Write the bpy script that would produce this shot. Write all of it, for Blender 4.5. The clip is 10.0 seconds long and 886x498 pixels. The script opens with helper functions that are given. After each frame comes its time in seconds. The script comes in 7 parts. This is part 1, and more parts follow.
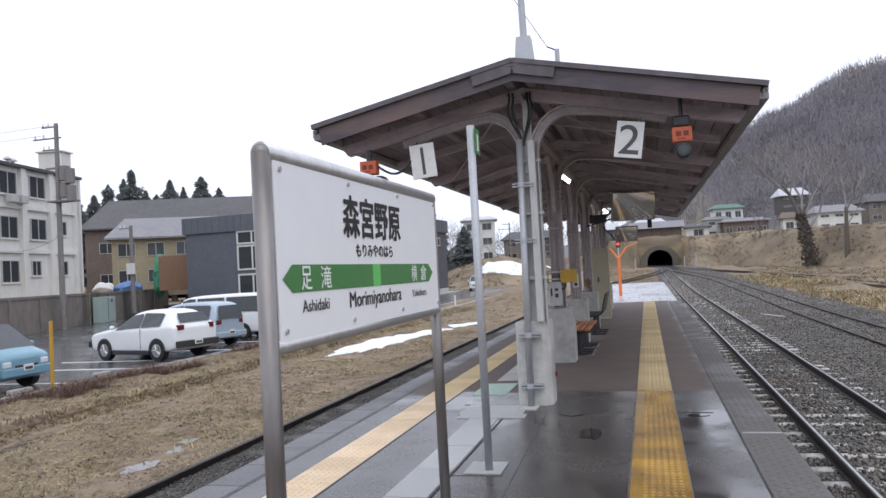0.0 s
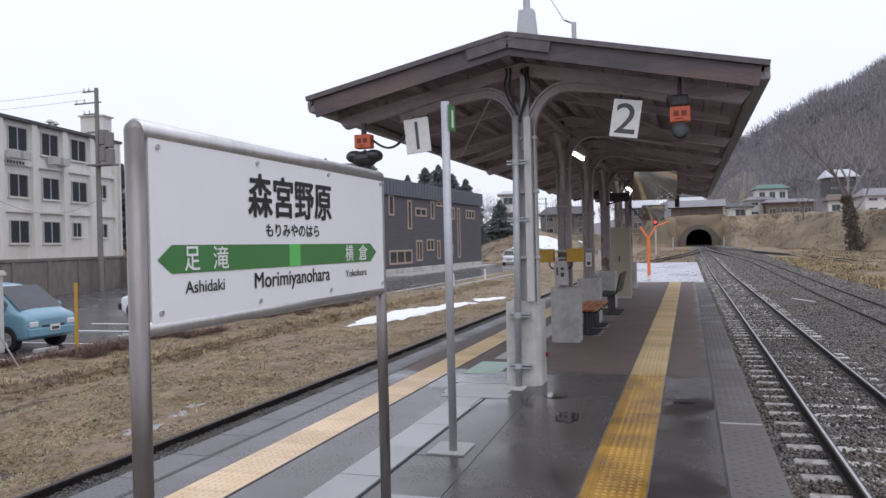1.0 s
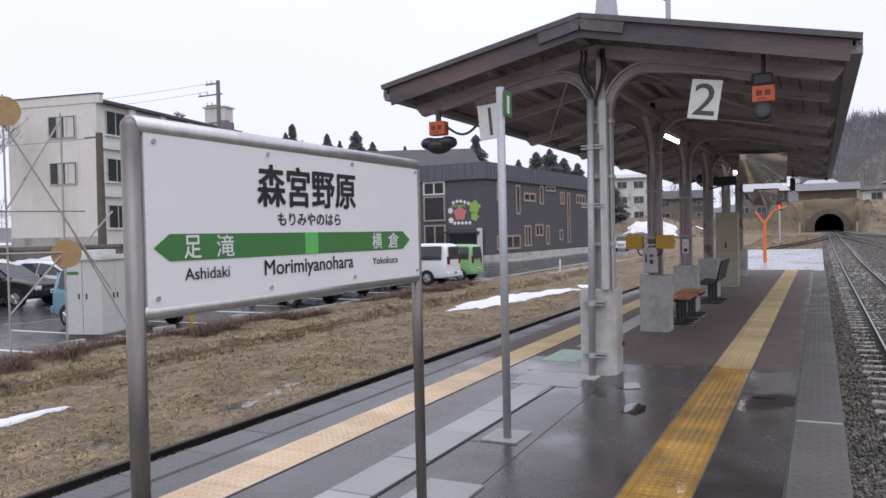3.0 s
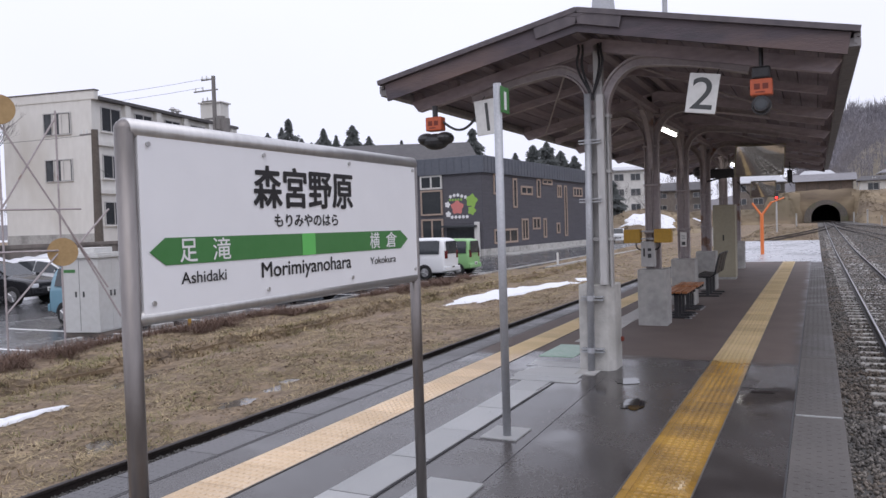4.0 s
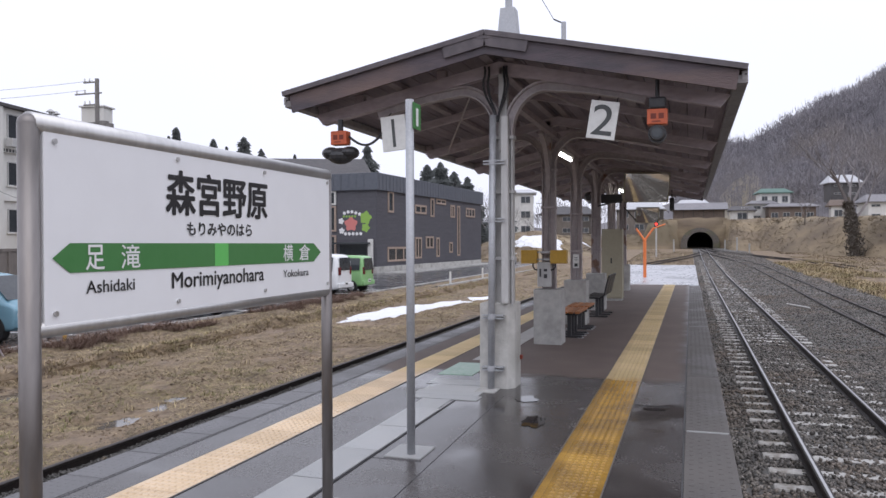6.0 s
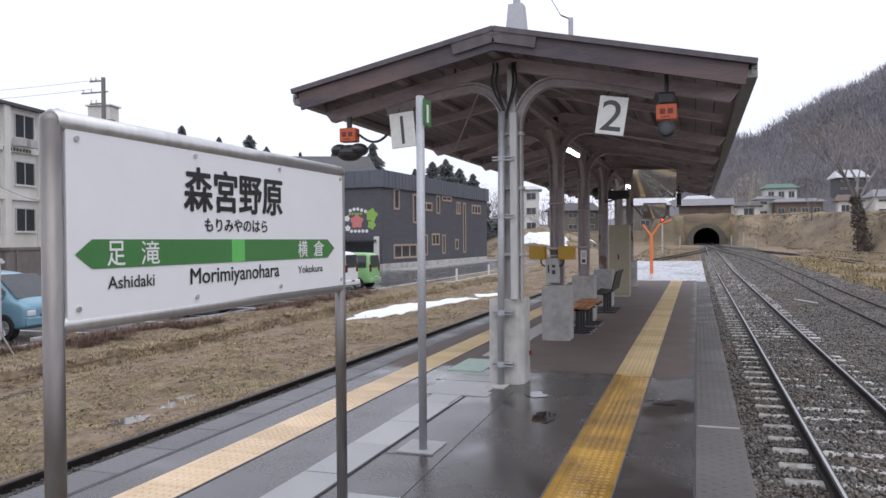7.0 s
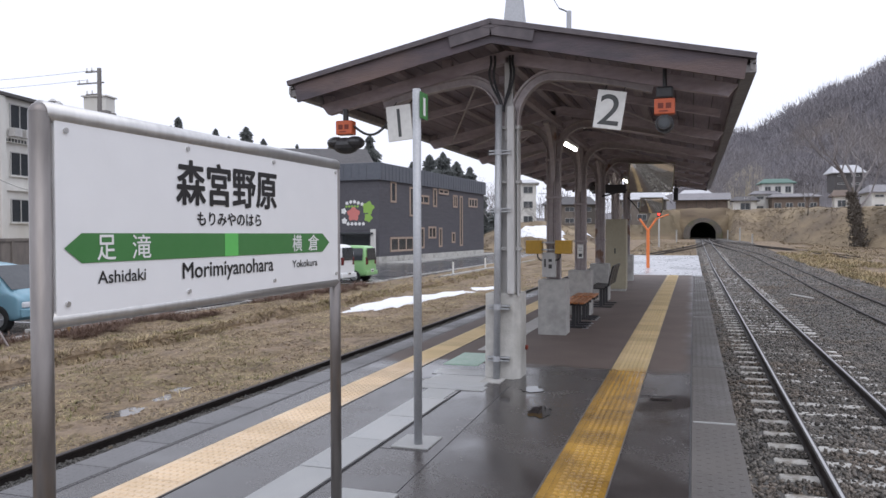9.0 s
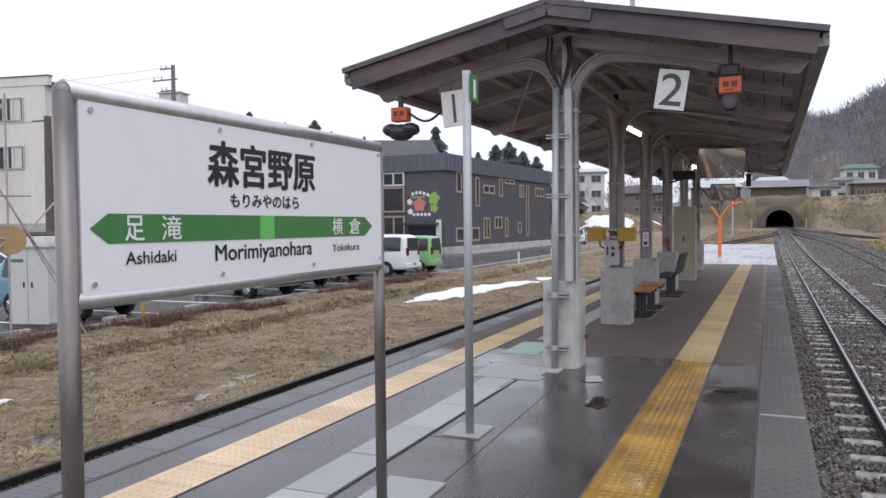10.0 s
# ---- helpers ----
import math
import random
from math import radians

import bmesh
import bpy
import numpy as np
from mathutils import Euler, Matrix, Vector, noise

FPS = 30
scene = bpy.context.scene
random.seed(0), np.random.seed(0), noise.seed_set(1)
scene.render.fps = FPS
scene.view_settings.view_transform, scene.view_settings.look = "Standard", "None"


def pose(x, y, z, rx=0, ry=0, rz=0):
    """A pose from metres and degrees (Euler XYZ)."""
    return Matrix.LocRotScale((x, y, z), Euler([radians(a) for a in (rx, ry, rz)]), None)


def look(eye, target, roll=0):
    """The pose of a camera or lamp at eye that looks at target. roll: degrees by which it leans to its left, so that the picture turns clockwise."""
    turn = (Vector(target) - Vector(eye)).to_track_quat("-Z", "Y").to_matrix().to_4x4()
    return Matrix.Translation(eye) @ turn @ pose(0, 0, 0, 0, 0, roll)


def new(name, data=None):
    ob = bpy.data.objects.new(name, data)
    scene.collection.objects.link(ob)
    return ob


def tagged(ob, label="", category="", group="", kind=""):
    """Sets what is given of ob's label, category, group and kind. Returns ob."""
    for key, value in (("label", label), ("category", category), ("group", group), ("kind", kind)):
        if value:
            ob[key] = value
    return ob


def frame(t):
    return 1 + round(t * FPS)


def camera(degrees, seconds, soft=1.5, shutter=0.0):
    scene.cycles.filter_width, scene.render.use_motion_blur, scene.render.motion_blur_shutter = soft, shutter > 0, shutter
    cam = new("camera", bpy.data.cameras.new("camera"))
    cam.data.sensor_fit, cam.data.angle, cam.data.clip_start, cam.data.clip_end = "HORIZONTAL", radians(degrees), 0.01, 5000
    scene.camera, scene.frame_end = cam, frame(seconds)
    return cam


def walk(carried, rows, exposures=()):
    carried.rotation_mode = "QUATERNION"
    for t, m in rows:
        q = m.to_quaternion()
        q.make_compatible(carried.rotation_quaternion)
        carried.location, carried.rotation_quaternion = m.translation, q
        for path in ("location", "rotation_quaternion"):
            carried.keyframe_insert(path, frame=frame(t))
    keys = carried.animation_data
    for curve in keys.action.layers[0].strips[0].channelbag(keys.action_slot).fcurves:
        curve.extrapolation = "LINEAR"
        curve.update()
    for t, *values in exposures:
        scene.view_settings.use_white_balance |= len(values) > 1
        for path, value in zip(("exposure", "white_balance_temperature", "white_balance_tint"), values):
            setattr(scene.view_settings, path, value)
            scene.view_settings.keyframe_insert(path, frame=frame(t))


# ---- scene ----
cam = camera(59.8, 10.0)
PATH = [
    (0, (1.092, -7.9, 1.492), (0.583, -5.966, 1.55), -3.1),
    (0.5, (1.304, -7.748, 1.505), (0.715, -5.836, 1.516), -2.0),
    (1, (1.553, -7.682, 1.519), (0.946, -5.776, 1.509), -1.4),
    (1.5, (1.638, -7.565, 1.523), (1.015, -5.664, 1.531), -1.7),
    (2, (1.852, -7.515, 1.542), (1.099, -5.662, 1.53), -1.4),
    (2.5, (1.932, -7.514, 1.526), (1.158, -5.669, 1.528), -2.4),
    (3, (1.95, -7.524, 1.524), (1.071, -5.728, 1.482), -1.3),
    (3.2, (1.952, -7.524, 1.525), (1.05, -5.739, 1.473), -1.7),
    (4.3, (1.929, -7.494, 1.555), (1.098, -5.673, 1.5), -1.8),
    (4.5, (1.927, -7.492, 1.555), (1.21, -5.625, 1.529), -1.9),
    (5, (1.915, -7.489, 1.534), (1.253, -5.602, 1.527), -1.3),
    (5.2, (1.905, -7.49, 1.534), (1.268, -5.595, 1.537), -0.6),
    (6.3, (1.775, -7.512, 1.538), (1.175, -5.605, 1.518), -0.3),
    (6.5, (1.768, -7.515, 1.538), (1.18, -5.603, 1.533), -0.3),
    (7, (1.773, -7.536, 1.53), (1.147, -5.637, 1.506), -0.5),
    (7.5, (1.768, -7.538, 1.534), (1.128, -5.644, 1.491), -0.4),
    (8, (1.768, -7.534, 1.533), (1.135, -5.637, 1.507), -0.3),
    (8.5, (1.77, -7.51, 1.534), (1.157, -5.607, 1.501), -0.7),
    (9, (1.766, -7.502, 1.538), (1.148, -5.6, 1.496), -0.2),
    (9.5, (1.796, -7.486, 1.522), (1.14, -5.598, 1.479), 0.4),
    (10, (1.838, -7.36, 1.498), (1.057, -5.52, 1.433), -0.6),
]
walk(cam, [(t, look(eye, target, roll)) for t, eye, target, roll in PATH], exposures=((0, 0.14, 6250, 8), (0.3, 0.02, 6250, 7), (0.5, -0.12, 6250, 6), (1.0, -0.05, 6300, 11), (2.0, -0.07, 6320, 13), (3.0, -0.08, 6330, 12), (4.5, -0.09, 6320, 13), (5.1, -0.07, 6320, 13), (6.5, 0.03, 6350, 10), (10, 0.05, 6370, 9)))

# ---------------------------------------------------------------- light: an overcast, rainy day
world = bpy.data.worlds.new("overcast")
scene.world = world
world.use_nodes = True
wn, wl = world.node_tree.nodes, world.node_tree.links
bg = wn["Background"]
sky = wn.new("ShaderNodeTexSky")
sky.sky_type = "NISHITA"
sky.sun_disc = False
sky.sun_elevation, sky.sun_rotation = radians(50), radians(150)
sky.dust_density, sky.air_density = 4.0, 1.0
veil = wn.new("ShaderNodeMixRGB")
veil.inputs[0].default_value = 0.94
wl.new(sky.outputs[0], veil.inputs[1])
veil.inputs[2].default_value = (6.75, 6.85, 7.7, 1)
# overcast sky: brighter overhead than at the horizon, with faint cloud
way, up = wn.new("ShaderNodeTexCoord"), wn.new("ShaderNodeSeparateXYZ")
wl.new(way.outputs["Generated"], up.inputs[0])
cloud = wn.new("ShaderNodeTexNoise")
cloud.inputs["Scale"].default_value, cloud.inputs["Detail"].default_value = 2.2, 4
wl.new(way.outputs["Generated"], cloud.inputs["Vector"])
lift, sum_, glow = wn.new("ShaderNodeMath"), wn.new("ShaderNodeMath"), wn.new("ShaderNodeMixRGB")
lift.operation, sum_.operation, glow.blend_type = "MULTIPLY_ADD", "MULTIPLY_ADD", "MULTIPLY"
wl.new(up.outputs[2], lift.inputs[0])
lift.inputs[1].default_value, lift.inputs[2].default_value = 0.27, 0.81
wl.new(cloud.outputs["Fac"], sum_.inputs[0])
sum_.inputs[1].default_value = 0.12
wl.new(lift.outputs[0], sum_.inputs[2])
glow.inputs[0].default_value = 1.0
wl.new(veil.outputs[0], glow.inputs[1])
wl.new(sum_.outputs[0], glow.inputs[2])
wl.new(glow.outputs[0], bg.inputs[0])
bg.inputs[1].default_value = 0.168
sun_data = bpy.data.lights.new("sun", "SUN")
sun_data.energy, sun_data.angle, sun_data.color = 0.6, radians(60), (1, 0.98, 0.95)
sun = new("sun", sun_data)
sun.matrix_world = look((20, -30, 60), (0, 0, 0))

# ---------------------------------------------------------------- materials
def mat(name, c1, c2=None, scale=6.0, rough=0.7, rough2=None, bump=0.2, bscale=60.0, metal=0.0, big=0.35, c3=None, c3_amount=0.5, stretch=(1, 1, 1), rand=0.0, emit=0.0, spec=0.5, island=0.0, soft=0.03):
    """Two colours mixed by noise at two scales, a third one in patches, and a fine relief."""
    m = bpy.data.materials.new(name)
    m.use_nodes = True
    n, l = m.node_tree.nodes, m.node_tree.links
    b = n["Principled BSDF"]
    c2 = c2 or tuple(v * 0.8 for v in c1)
    tc, mp = n.new("ShaderNodeTexCoord"), n.new("ShaderNodeMapping")
    mp.inputs["Scale"].default_value = stretch
    l.new(tc.outputs["Object"], mp.inputs[0])
    fine, wide = n.new("ShaderNodeTexNoise"), n.new("ShaderNodeTexNoise")
    for t, s, d in ((fine, scale * 5, 5), (wide, scale, 4)):
        t.inputs["Scale"].default_value, t.inputs["Detail"].default_value = s, d
        l.new(mp.outputs[0], t.inputs["Vector"])
    add = n.new("ShaderNodeMath")
    add.operation = "MULTIPLY_ADD"
    l.new(fine.outputs["Fac"], add.inputs[0])
    add.inputs[1].default_value = 1 - big
    mul = n.new("ShaderNodeMath")
    mul.operation = "MULTIPLY"
    l.new(wide.outputs["Fac"], mul.inputs[0])
    mul.inputs[1].default_value = big
    l.new(mul.outputs[0], add.inputs[2])
    ramp = n.new("ShaderNodeMapRange")
    ramp.inputs[1].default_value, ramp.inputs[2].default_value = 0.35, 0.65
    l.new(add.outputs[0], ramp.inputs[0])
    mix = n.new("ShaderNodeMixRGB")
    l.new(ramp.outputs[0], mix.inputs[0])
    mix.inputs[1].default_value, mix.inputs[2].default_value = (*c1, 1), (*c2, 1)
    out = mix
    if c3:
        patch = n.new("ShaderNodeTexNoise")
        patch.inputs["Scale"].default_value, patch.inputs["Detail"].default_value = scale * 0.6, 6
        l.new(mp.outputs[0], patch.inputs["Vector"])
        edge = n.new("ShaderNodeMapRange")
        edge.inputs[1].default_value, edge.inputs[2].default_value = 0.75 - soft - 0.35 * c3_amount, 0.75 + soft - 0.35 * c3_amount
        l.new(patch.outputs["Fac"], edge.inputs[0])
        out = n.new("ShaderNodeMixRGB")
        l.new(edge.outputs[0], out.inputs[0])
        l.new(mix.outputs[0], out.inputs[1])
        out.inputs[2].default_value = (*c3, 1)
    if rand:
        info, hsv = n.new("ShaderNodeObjectInfo"), n.new("ShaderNodeHueSaturation")
        mr = n.new("ShaderNodeMapRange")
        mr.inputs[3].default_value, mr.inputs[4].default_value = 1 - rand, 1 + rand
        l.new(info.outputs["Random"], mr.inputs[0])
        l.new(mr.outputs[0], hsv.inputs["Value"])
        l.new(out.outputs[0], hsv.inputs["Color"])
        out = hsv
    if island:
        geo, hsv = n.new("ShaderNodeNewGeometry"), n.new("ShaderNodeHueSaturation")
        mr = n.new("ShaderNodeMapRange")
        mr.inputs[3].default_value, mr.inputs[4].default_value = 1 - island, 1 + island
        l.new(geo.outputs["Random Per Island"], mr.inputs[0])
        l.new(mr.outputs[0], hsv.inputs["Value"])
        l.new(out.outputs[0], hsv.inputs["Color"])
        out = hsv
    l.new(out.outputs[0], b.inputs["Base Color"])
    if rough2 is not None:
        rr = n.new("ShaderNodeMapRange")
        rr.inputs[3].default_value, rr.inputs[4].default_value = rough, rough2
        l.new(ramp.outputs[0], rr.inputs[0])
        l.new(rr.outputs[0], b.inputs["Roughness"])
    else:
        b.inputs["Roughness"].default_value = rough
    b.inputs["Metallic"].default_value = metal
    b.inputs["Specular IOR Level"].default_value = spec
    if bump:
        bt, bp = n.new("ShaderNodeTexNoise"), n.new("ShaderNodeBump")
        bt.inputs["Scale"].default_value, bt.inputs["Detail"].default_value = bscale, 4
        l.new(mp.outputs[0], bt.inputs["Vector"])
        l.new(bt.outputs["Fac"], bp.inputs["Height"])
        bp.inputs["Strength"].default_value, bp.inputs["Distance"].default_value = bump, 0.02
        l.new(bp.outputs[0], b.inputs["Normal"])
    if emit:
        b.inputs["Emission Color"].default_value, b.inputs["Emission Strength"].default_value = (*c1, 1), emit
    return m


def wet_mat(name, dry1, dry2, wet1, wet2, wet_rough=0.16, puddles=0.5, bscale=90.0, bump=0.25, scale=1.2, rand=0.0):
    """Paving that lies dry and dull under the shelter's roof and wet and dark outside it, with puddles."""
    m = bpy.data.materials.new(name)
    m.use_nodes = True
    n, l = m.node_tree.nodes, m.node_tree.links
    b = n["Principled BSDF"]
    geo = n.new("ShaderNodeNewGeometry")

    def noise_at(s, d):
        t = n.new("ShaderNodeTexNoise")
        t.inputs["Scale"].default_value, t.inputs["Detail"].default_value = s, d
        l.new(geo.outputs["Position"], t.inputs["Vector"])
        return t.outputs["Fac"]

    def calc(op, a, c, d=None):
        t = n.new("ShaderNodeMath")
        t.operation = op
        for i, v in enumerate((a, c, d)):
            if v is None:
                continue
            if isinstance(v, (int, float)):
                t.inputs[i].default_value = v
            else:
                l.new(v, t.inputs[i])
        return t.outputs[0]

    def ranged(v, a, c, lo=0.0, hi=1.0):
        t = n.new("ShaderNodeMapRange")
        for i, k in enumerate((a, c, lo, hi)):
            t.inputs[i + 1].default_value = k
        l.new(v, t.inputs[0])
        return t.outputs[0]

    def mixed(f, a, c):
        t = n.new("ShaderNodeMixRGB")
        l.new(f, t.inputs[0])
        for i, v in ((1, a), (2, c)):
            if isinstance(v, tuple):
                t.inputs[i].default_value = (*v, 1)
            else:
                l.new(v, t.inputs[i])
        return t.outputs[0]

    xyz = n.new("ShaderNodeSeparateXYZ")
    l.new(geo.outputs["Position"], xyz.inputs[0])
    wob = calc("MULTIPLY_ADD", noise_at(1.6, 4), 1.1, -0.55)
    inside_y = ranged(calc("ADD", xyz.outputs[1], wob), 1.15, 1.4)
    end_y = ranged(calc("ADD", xyz.outputs[1], wob), 20.9, 21.3, 1.0, 0.0)
    side = ranged(calc("ABSOLUTE", calc("ADD", calc("ADD", xyz.outputs[0], 0.1), calc("MULTIPLY", wob, 0.25)), 0), 1.72, 1.92, 1.0, 0.0)
    dry = calc("MULTIPLY", calc("MULTIPLY", inside_y, end_y), side)
    grain, wide = ranged(noise_at(scale * 40, 5), 0.3, 0.7), ranged(noise_at(scale, 5), 0.38, 0.62)
    both = calc("MULTIPLY_ADD", grain, 0.45, calc("MULTIPLY", wide, 0.55))
    colour = mixed(dry, mixed(both, wet1, wet2), mixed(both, dry1, dry2))
    if rand:
        info, hsv = n.new("ShaderNodeObjectInfo"), n.new("ShaderNodeHueSaturation")
        l.new(ranged(info.outputs["Random"], 0.0, 1.0, 1 - rand, 1 + rand), hsv.inputs["Value"])
        l.new(colour, hsv.inputs["Color"])
        colour = hsv.outputs[0]
    l.new(colour, b.inputs["Base Color"])
    pud = ranged(noise_at(0.9, 4), 0.62 - 0.1 * puddles, 0.74 - 0.1 * puddles)
    wet_r = ranged(both, 0.0, 1.0, wet_rough * 0.8, wet_rough * 2.2)
    wet_r = calc("MULTIPLY", wet_r, ranged(pud, 0, 1, 1.0, 0.25))
    rough = calc("ADD", calc("MULTIPLY", dry, 0.75), calc("MULTIPLY", calc("SUBTRACT", 1.0, dry), wet_r))
    l.new(rough, b.inputs["Roughness"])
    bp = n.new("ShaderNodeBump")
    l.new(noise_at(bscale, 3), bp.inputs["Height"])
    bp.inputs["Distance"].default_value = 0.006
    l.new(calc("MULTIPLY", calc("SUBTRACT", 1.0, calc("MULTIPLY", pud, 0.9)), bump), bp.inputs["Strength"])
    l.new(bp.outputs[0], b.inputs["Normal"])
    return m


ASPHALT = wet_mat("platform_asphalt", (0.096, 0.07, 0.059), (0.14, 0.108, 0.092), (0.034, 0.03, 0.029), (0.07, 0.063, 0.06), puddles=0.9, bump=0.22)
EDGE_SLAB = wet_mat("edge_slab", (0.1, 0.088, 0.08), (0.135, 0.12, 0.11), (0.07, 0.063, 0.058), (0.115, 0.105, 0.097), 0.4, -3.0)
KERB_SLAB = wet_mat("kerb_slab", (0.16, 0.15, 0.145), (0.21, 0.2, 0.195), (0.075, 0.073, 0.076), (0.155, 0.152, 0.155), 0.3, 0.3, scale=1.6, rand=0.2)
TILE_YELLOW = wet_mat("tactile_yellow", (0.45, 0.34, 0.175), (0.54, 0.415, 0.235), (0.42, 0.24, 0.04), (0.16, 0.09, 0.025), 0.13, 0.4, scale=2.3, rand=0.16)
TILE_CREAM = wet_mat("tactile_cream", (0.58, 0.45, 0.25), (0.66, 0.51, 0.3), (0.66, 0.50, 0.33), (0.55, 0.41, 0.26), 0.3, 0.2, scale=3, rand=0.09)
PALE_SLAB = wet_mat("pale_slab", (0.4, 0.39, 0.37), (0.5, 0.48, 0.46), (0.25, 0.255, 0.255), (0.39, 0.39, 0.385), 0.3, 0.4, scale=2.6, rand=0.12)
WET_CONCRETE = mat("wet_concrete", (0.32, 0.325, 0.345), (0.43, 0.435, 0.455), 1.0, 0.2, 0.45, 0.1, c3=(0.22, 0.225, 0.24), c3_amount=0.5, stretch=(1, 0.35, 1))
CONCRETE = mat("concrete", (0.33, 0.325, 0.31), (0.46, 0.45, 0.43), 2.2, 0.8, bump=0.3, bscale=50, c3=(0.22, 0.215, 0.2), c3_amount=0.45, soft=0.1)
CONCRETE_PALE = mat("pale_concrete", (0.4, 0.39, 0.37), (0.54, 0.53, 0.5), 2.2, 0.8, bump=0.35, bscale=50, c3=(0.3, 0.29, 0.265), c3_amount=0.45, soft=0.1)
SLEEPER = mat("sleeper_concrete", (0.36, 0.35, 0.33), (0.53, 0.515, 0.49), 5, 0.7, bump=0.3, c3=(0.25, 0.23, 0.2), c3_amount=0.4, rand=0.15)
# dark rail sides, with the web's shadow put into the colour as well
RAIL_SIDE = mat("shade_dark_rail_steel", (0.028, 0.024, 0.024), (0.055, 0.043, 0.039), 8, 0.6, metal=0.4)
RAIL_TOP = mat("rail_head", (0.42, 0.415, 0.42), (0.55, 0.545, 0.54), 20, 0.3, metal=1.0, bump=0.05)
BALLAST = mat("ballast_bed", (0.07, 0.067, 0.063), (0.14, 0.134, 0.126), 8, 0.85, bump=0.9, bscale=30, c3=(0.15, 0.12, 0.085), c3_amount=0.35)
STONE = mat("ballast_stone", (0.085, 0.077, 0.07), (0.185, 0.17, 0.152), 0.9, 0.65, bump=0.3, bscale=40, big=0.5, island=0.75, c3=(0.135, 0.105, 0.08), c3_amount=0.45, soft=0.12)
DIRT = mat("dead_grass_earth", (0.098, 0.07, 0.049), (0.32, 0.24, 0.15), 2.2, 0.9, bump=1.0, bscale=45, c3=(0.23, 0.172, 0.125), c3_amount=0.45, big=0.4, soft=0.1, stretch=(1, 0.55, 1))
GRASS = mat("dead_grass", (0.42, 0.335, 0.195), (0.2, 0.146, 0.086), 0.7, 0.85, bump=0, big=0.75, island=0.55, c3=(0.23, 0.2, 0.085), c3_amount=0.45, soft=0.12)
GREENGRASS = mat("new_grass", (0.13, 0.14, 0.045), (0.22, 0.19, 0.075), 2, 0.8, bump=0)
TANGLE = mat("dead_brush", (0.1, 0.06, 0.045), (0.19, 0.12, 0.085), 3, 0.85, bump=0)
CARPARK = mat("wet_carpark", (0.05, 0.051, 0.054), (0.085, 0.085, 0.088), 0.35, 0.06, 0.3, 0.12, 60)
CLOD = mat("dark_clod", (0.085, 0.058, 0.042), (0.26, 0.19, 0.125), 4, 0.9, bump=0.4, island=0.4)
SNOW = mat("snow", (0.82, 0.83, 0.86), (0.74, 0.75, 0.78), 2, 0.6, bump=0.4, bscale=15)
RAIN = mat("rain_water", (0.022, 0.02, 0.02), (0.03, 0.027, 0.026), 2, 0.03, bump=0.02, bscale=6)
PUDDLE = mat("puddle_water", (0.12, 0.1, 0.08), (0.09, 0.075, 0.06), 2, 0.04, bump=0.02, bscale=6)
STEEL = mat("brushed_steel", (0.5, 0.495, 0.49), (0.6, 0.595, 0.59), 8, 0.28, 0.42, 0.05, metal=0.8, stretch=(1, 1, 0.2))
POST_STEEL = mat("dull_steel_post", (0.17, 0.155, 0.148), (0.27, 0.25, 0.24), 5, 0.32, 0.45, 0.05, metal=0.75, stretch=(1, 1, 0.2))
GALV = mat("galvanised_steel", (0.36, 0.37, 0.39), (0.47, 0.48, 0.5), 14, 0.45, 0.6, 0.1, metal=0.5)
WHITE_SHEET = mat("white_enamel", (0.83, 0.835, 0.85), (0.8, 0.805, 0.82), 1.5, 0.28, bump=0.02)
GREEN_INK = mat("green_vinyl", (0.055, 0.2, 0.055), (0.065, 0.215, 0.065), 4, 0.4, bump=0)
LIGHT_GREEN = mat("light_green_vinyl", (0.14, 0.55, 0.13), (0.13, 0.5, 0.12), 4, 0.4, bump=0)
BLACK_INK = mat("black_vinyl", (0.012, 0.012, 0.014), (0.018, 0.018, 0.02), 4, 0.4, bump=0)
GREY_INK = mat("dark_grey_paint", (0.05, 0.055, 0.055), (0.07, 0.075, 0.075), 4, 0.5, bump=0)
WHITE_INK = mat("white_vinyl", (0.8, 0.8, 0.8), (0.78, 0.78, 0.78), 4, 0.4, bump=0)
SIGN_WHITE = mat("sign_plate", (0.72, 0.72, 0.70), (0.62, 0.62, 0.6), 4, 0.5, bump=0.05)
ROOF_SHEET = mat("roof_sheet", (0.09, 0.08, 0.088), (0.14, 0.122, 0.13), 2, 0.75, bump=0.2)
EAVES_GREY = mat("grey_eaves_sheet", (0.2, 0.19, 0.19), (0.29, 0.275, 0.275), 3, 0.6, bump=0.2)
FASCIA = mat("weathered_fascia", (0.058, 0.049, 0.058), (0.11, 0.088, 0.1), 1.6, 0.55, 0.8, 0.3, 40, c3=(0.19, 0.125, 0.102), c3_amount=0.4, stretch=(0.55, 1, 2.0), soft=0.1)
# roof boards: purplish grey, darker than battens and rafters
ROOF_BOARD = mat("purplish_roof_board", (0.22, 0.183, 0.21), (0.3, 0.255, 0.285), 2, 0.8, bump=0.3, stretch=(4, 0.3, 4), rand=0.2)
BROWN_WOOD = mat("dark_roof_timber", (0.25, 0.212, 0.225), (0.37, 0.315, 0.33), 3, 0.75, bump=0.3, stretch=(4, 0.4, 4))
RAFTER_PAINT = mat("mauve_grey_rafter", (0.4, 0.345, 0.375), (0.54, 0.475, 0.505), 2, 0.7, bump=0.3, c3=(0.3, 0.25, 0.265), c3_amount=0.4, stretch=(1, 1, 3), soft=0.1)
BROWN_STEEL = mat("mauve_brown_and_shade_steel", (0.33, 0.29, 0.293), (0.43, 0.385, 0.385), 4, 0.55, bump=0.15, c3=(0.22, 0.13, 0.09), c3_amount=0.2)
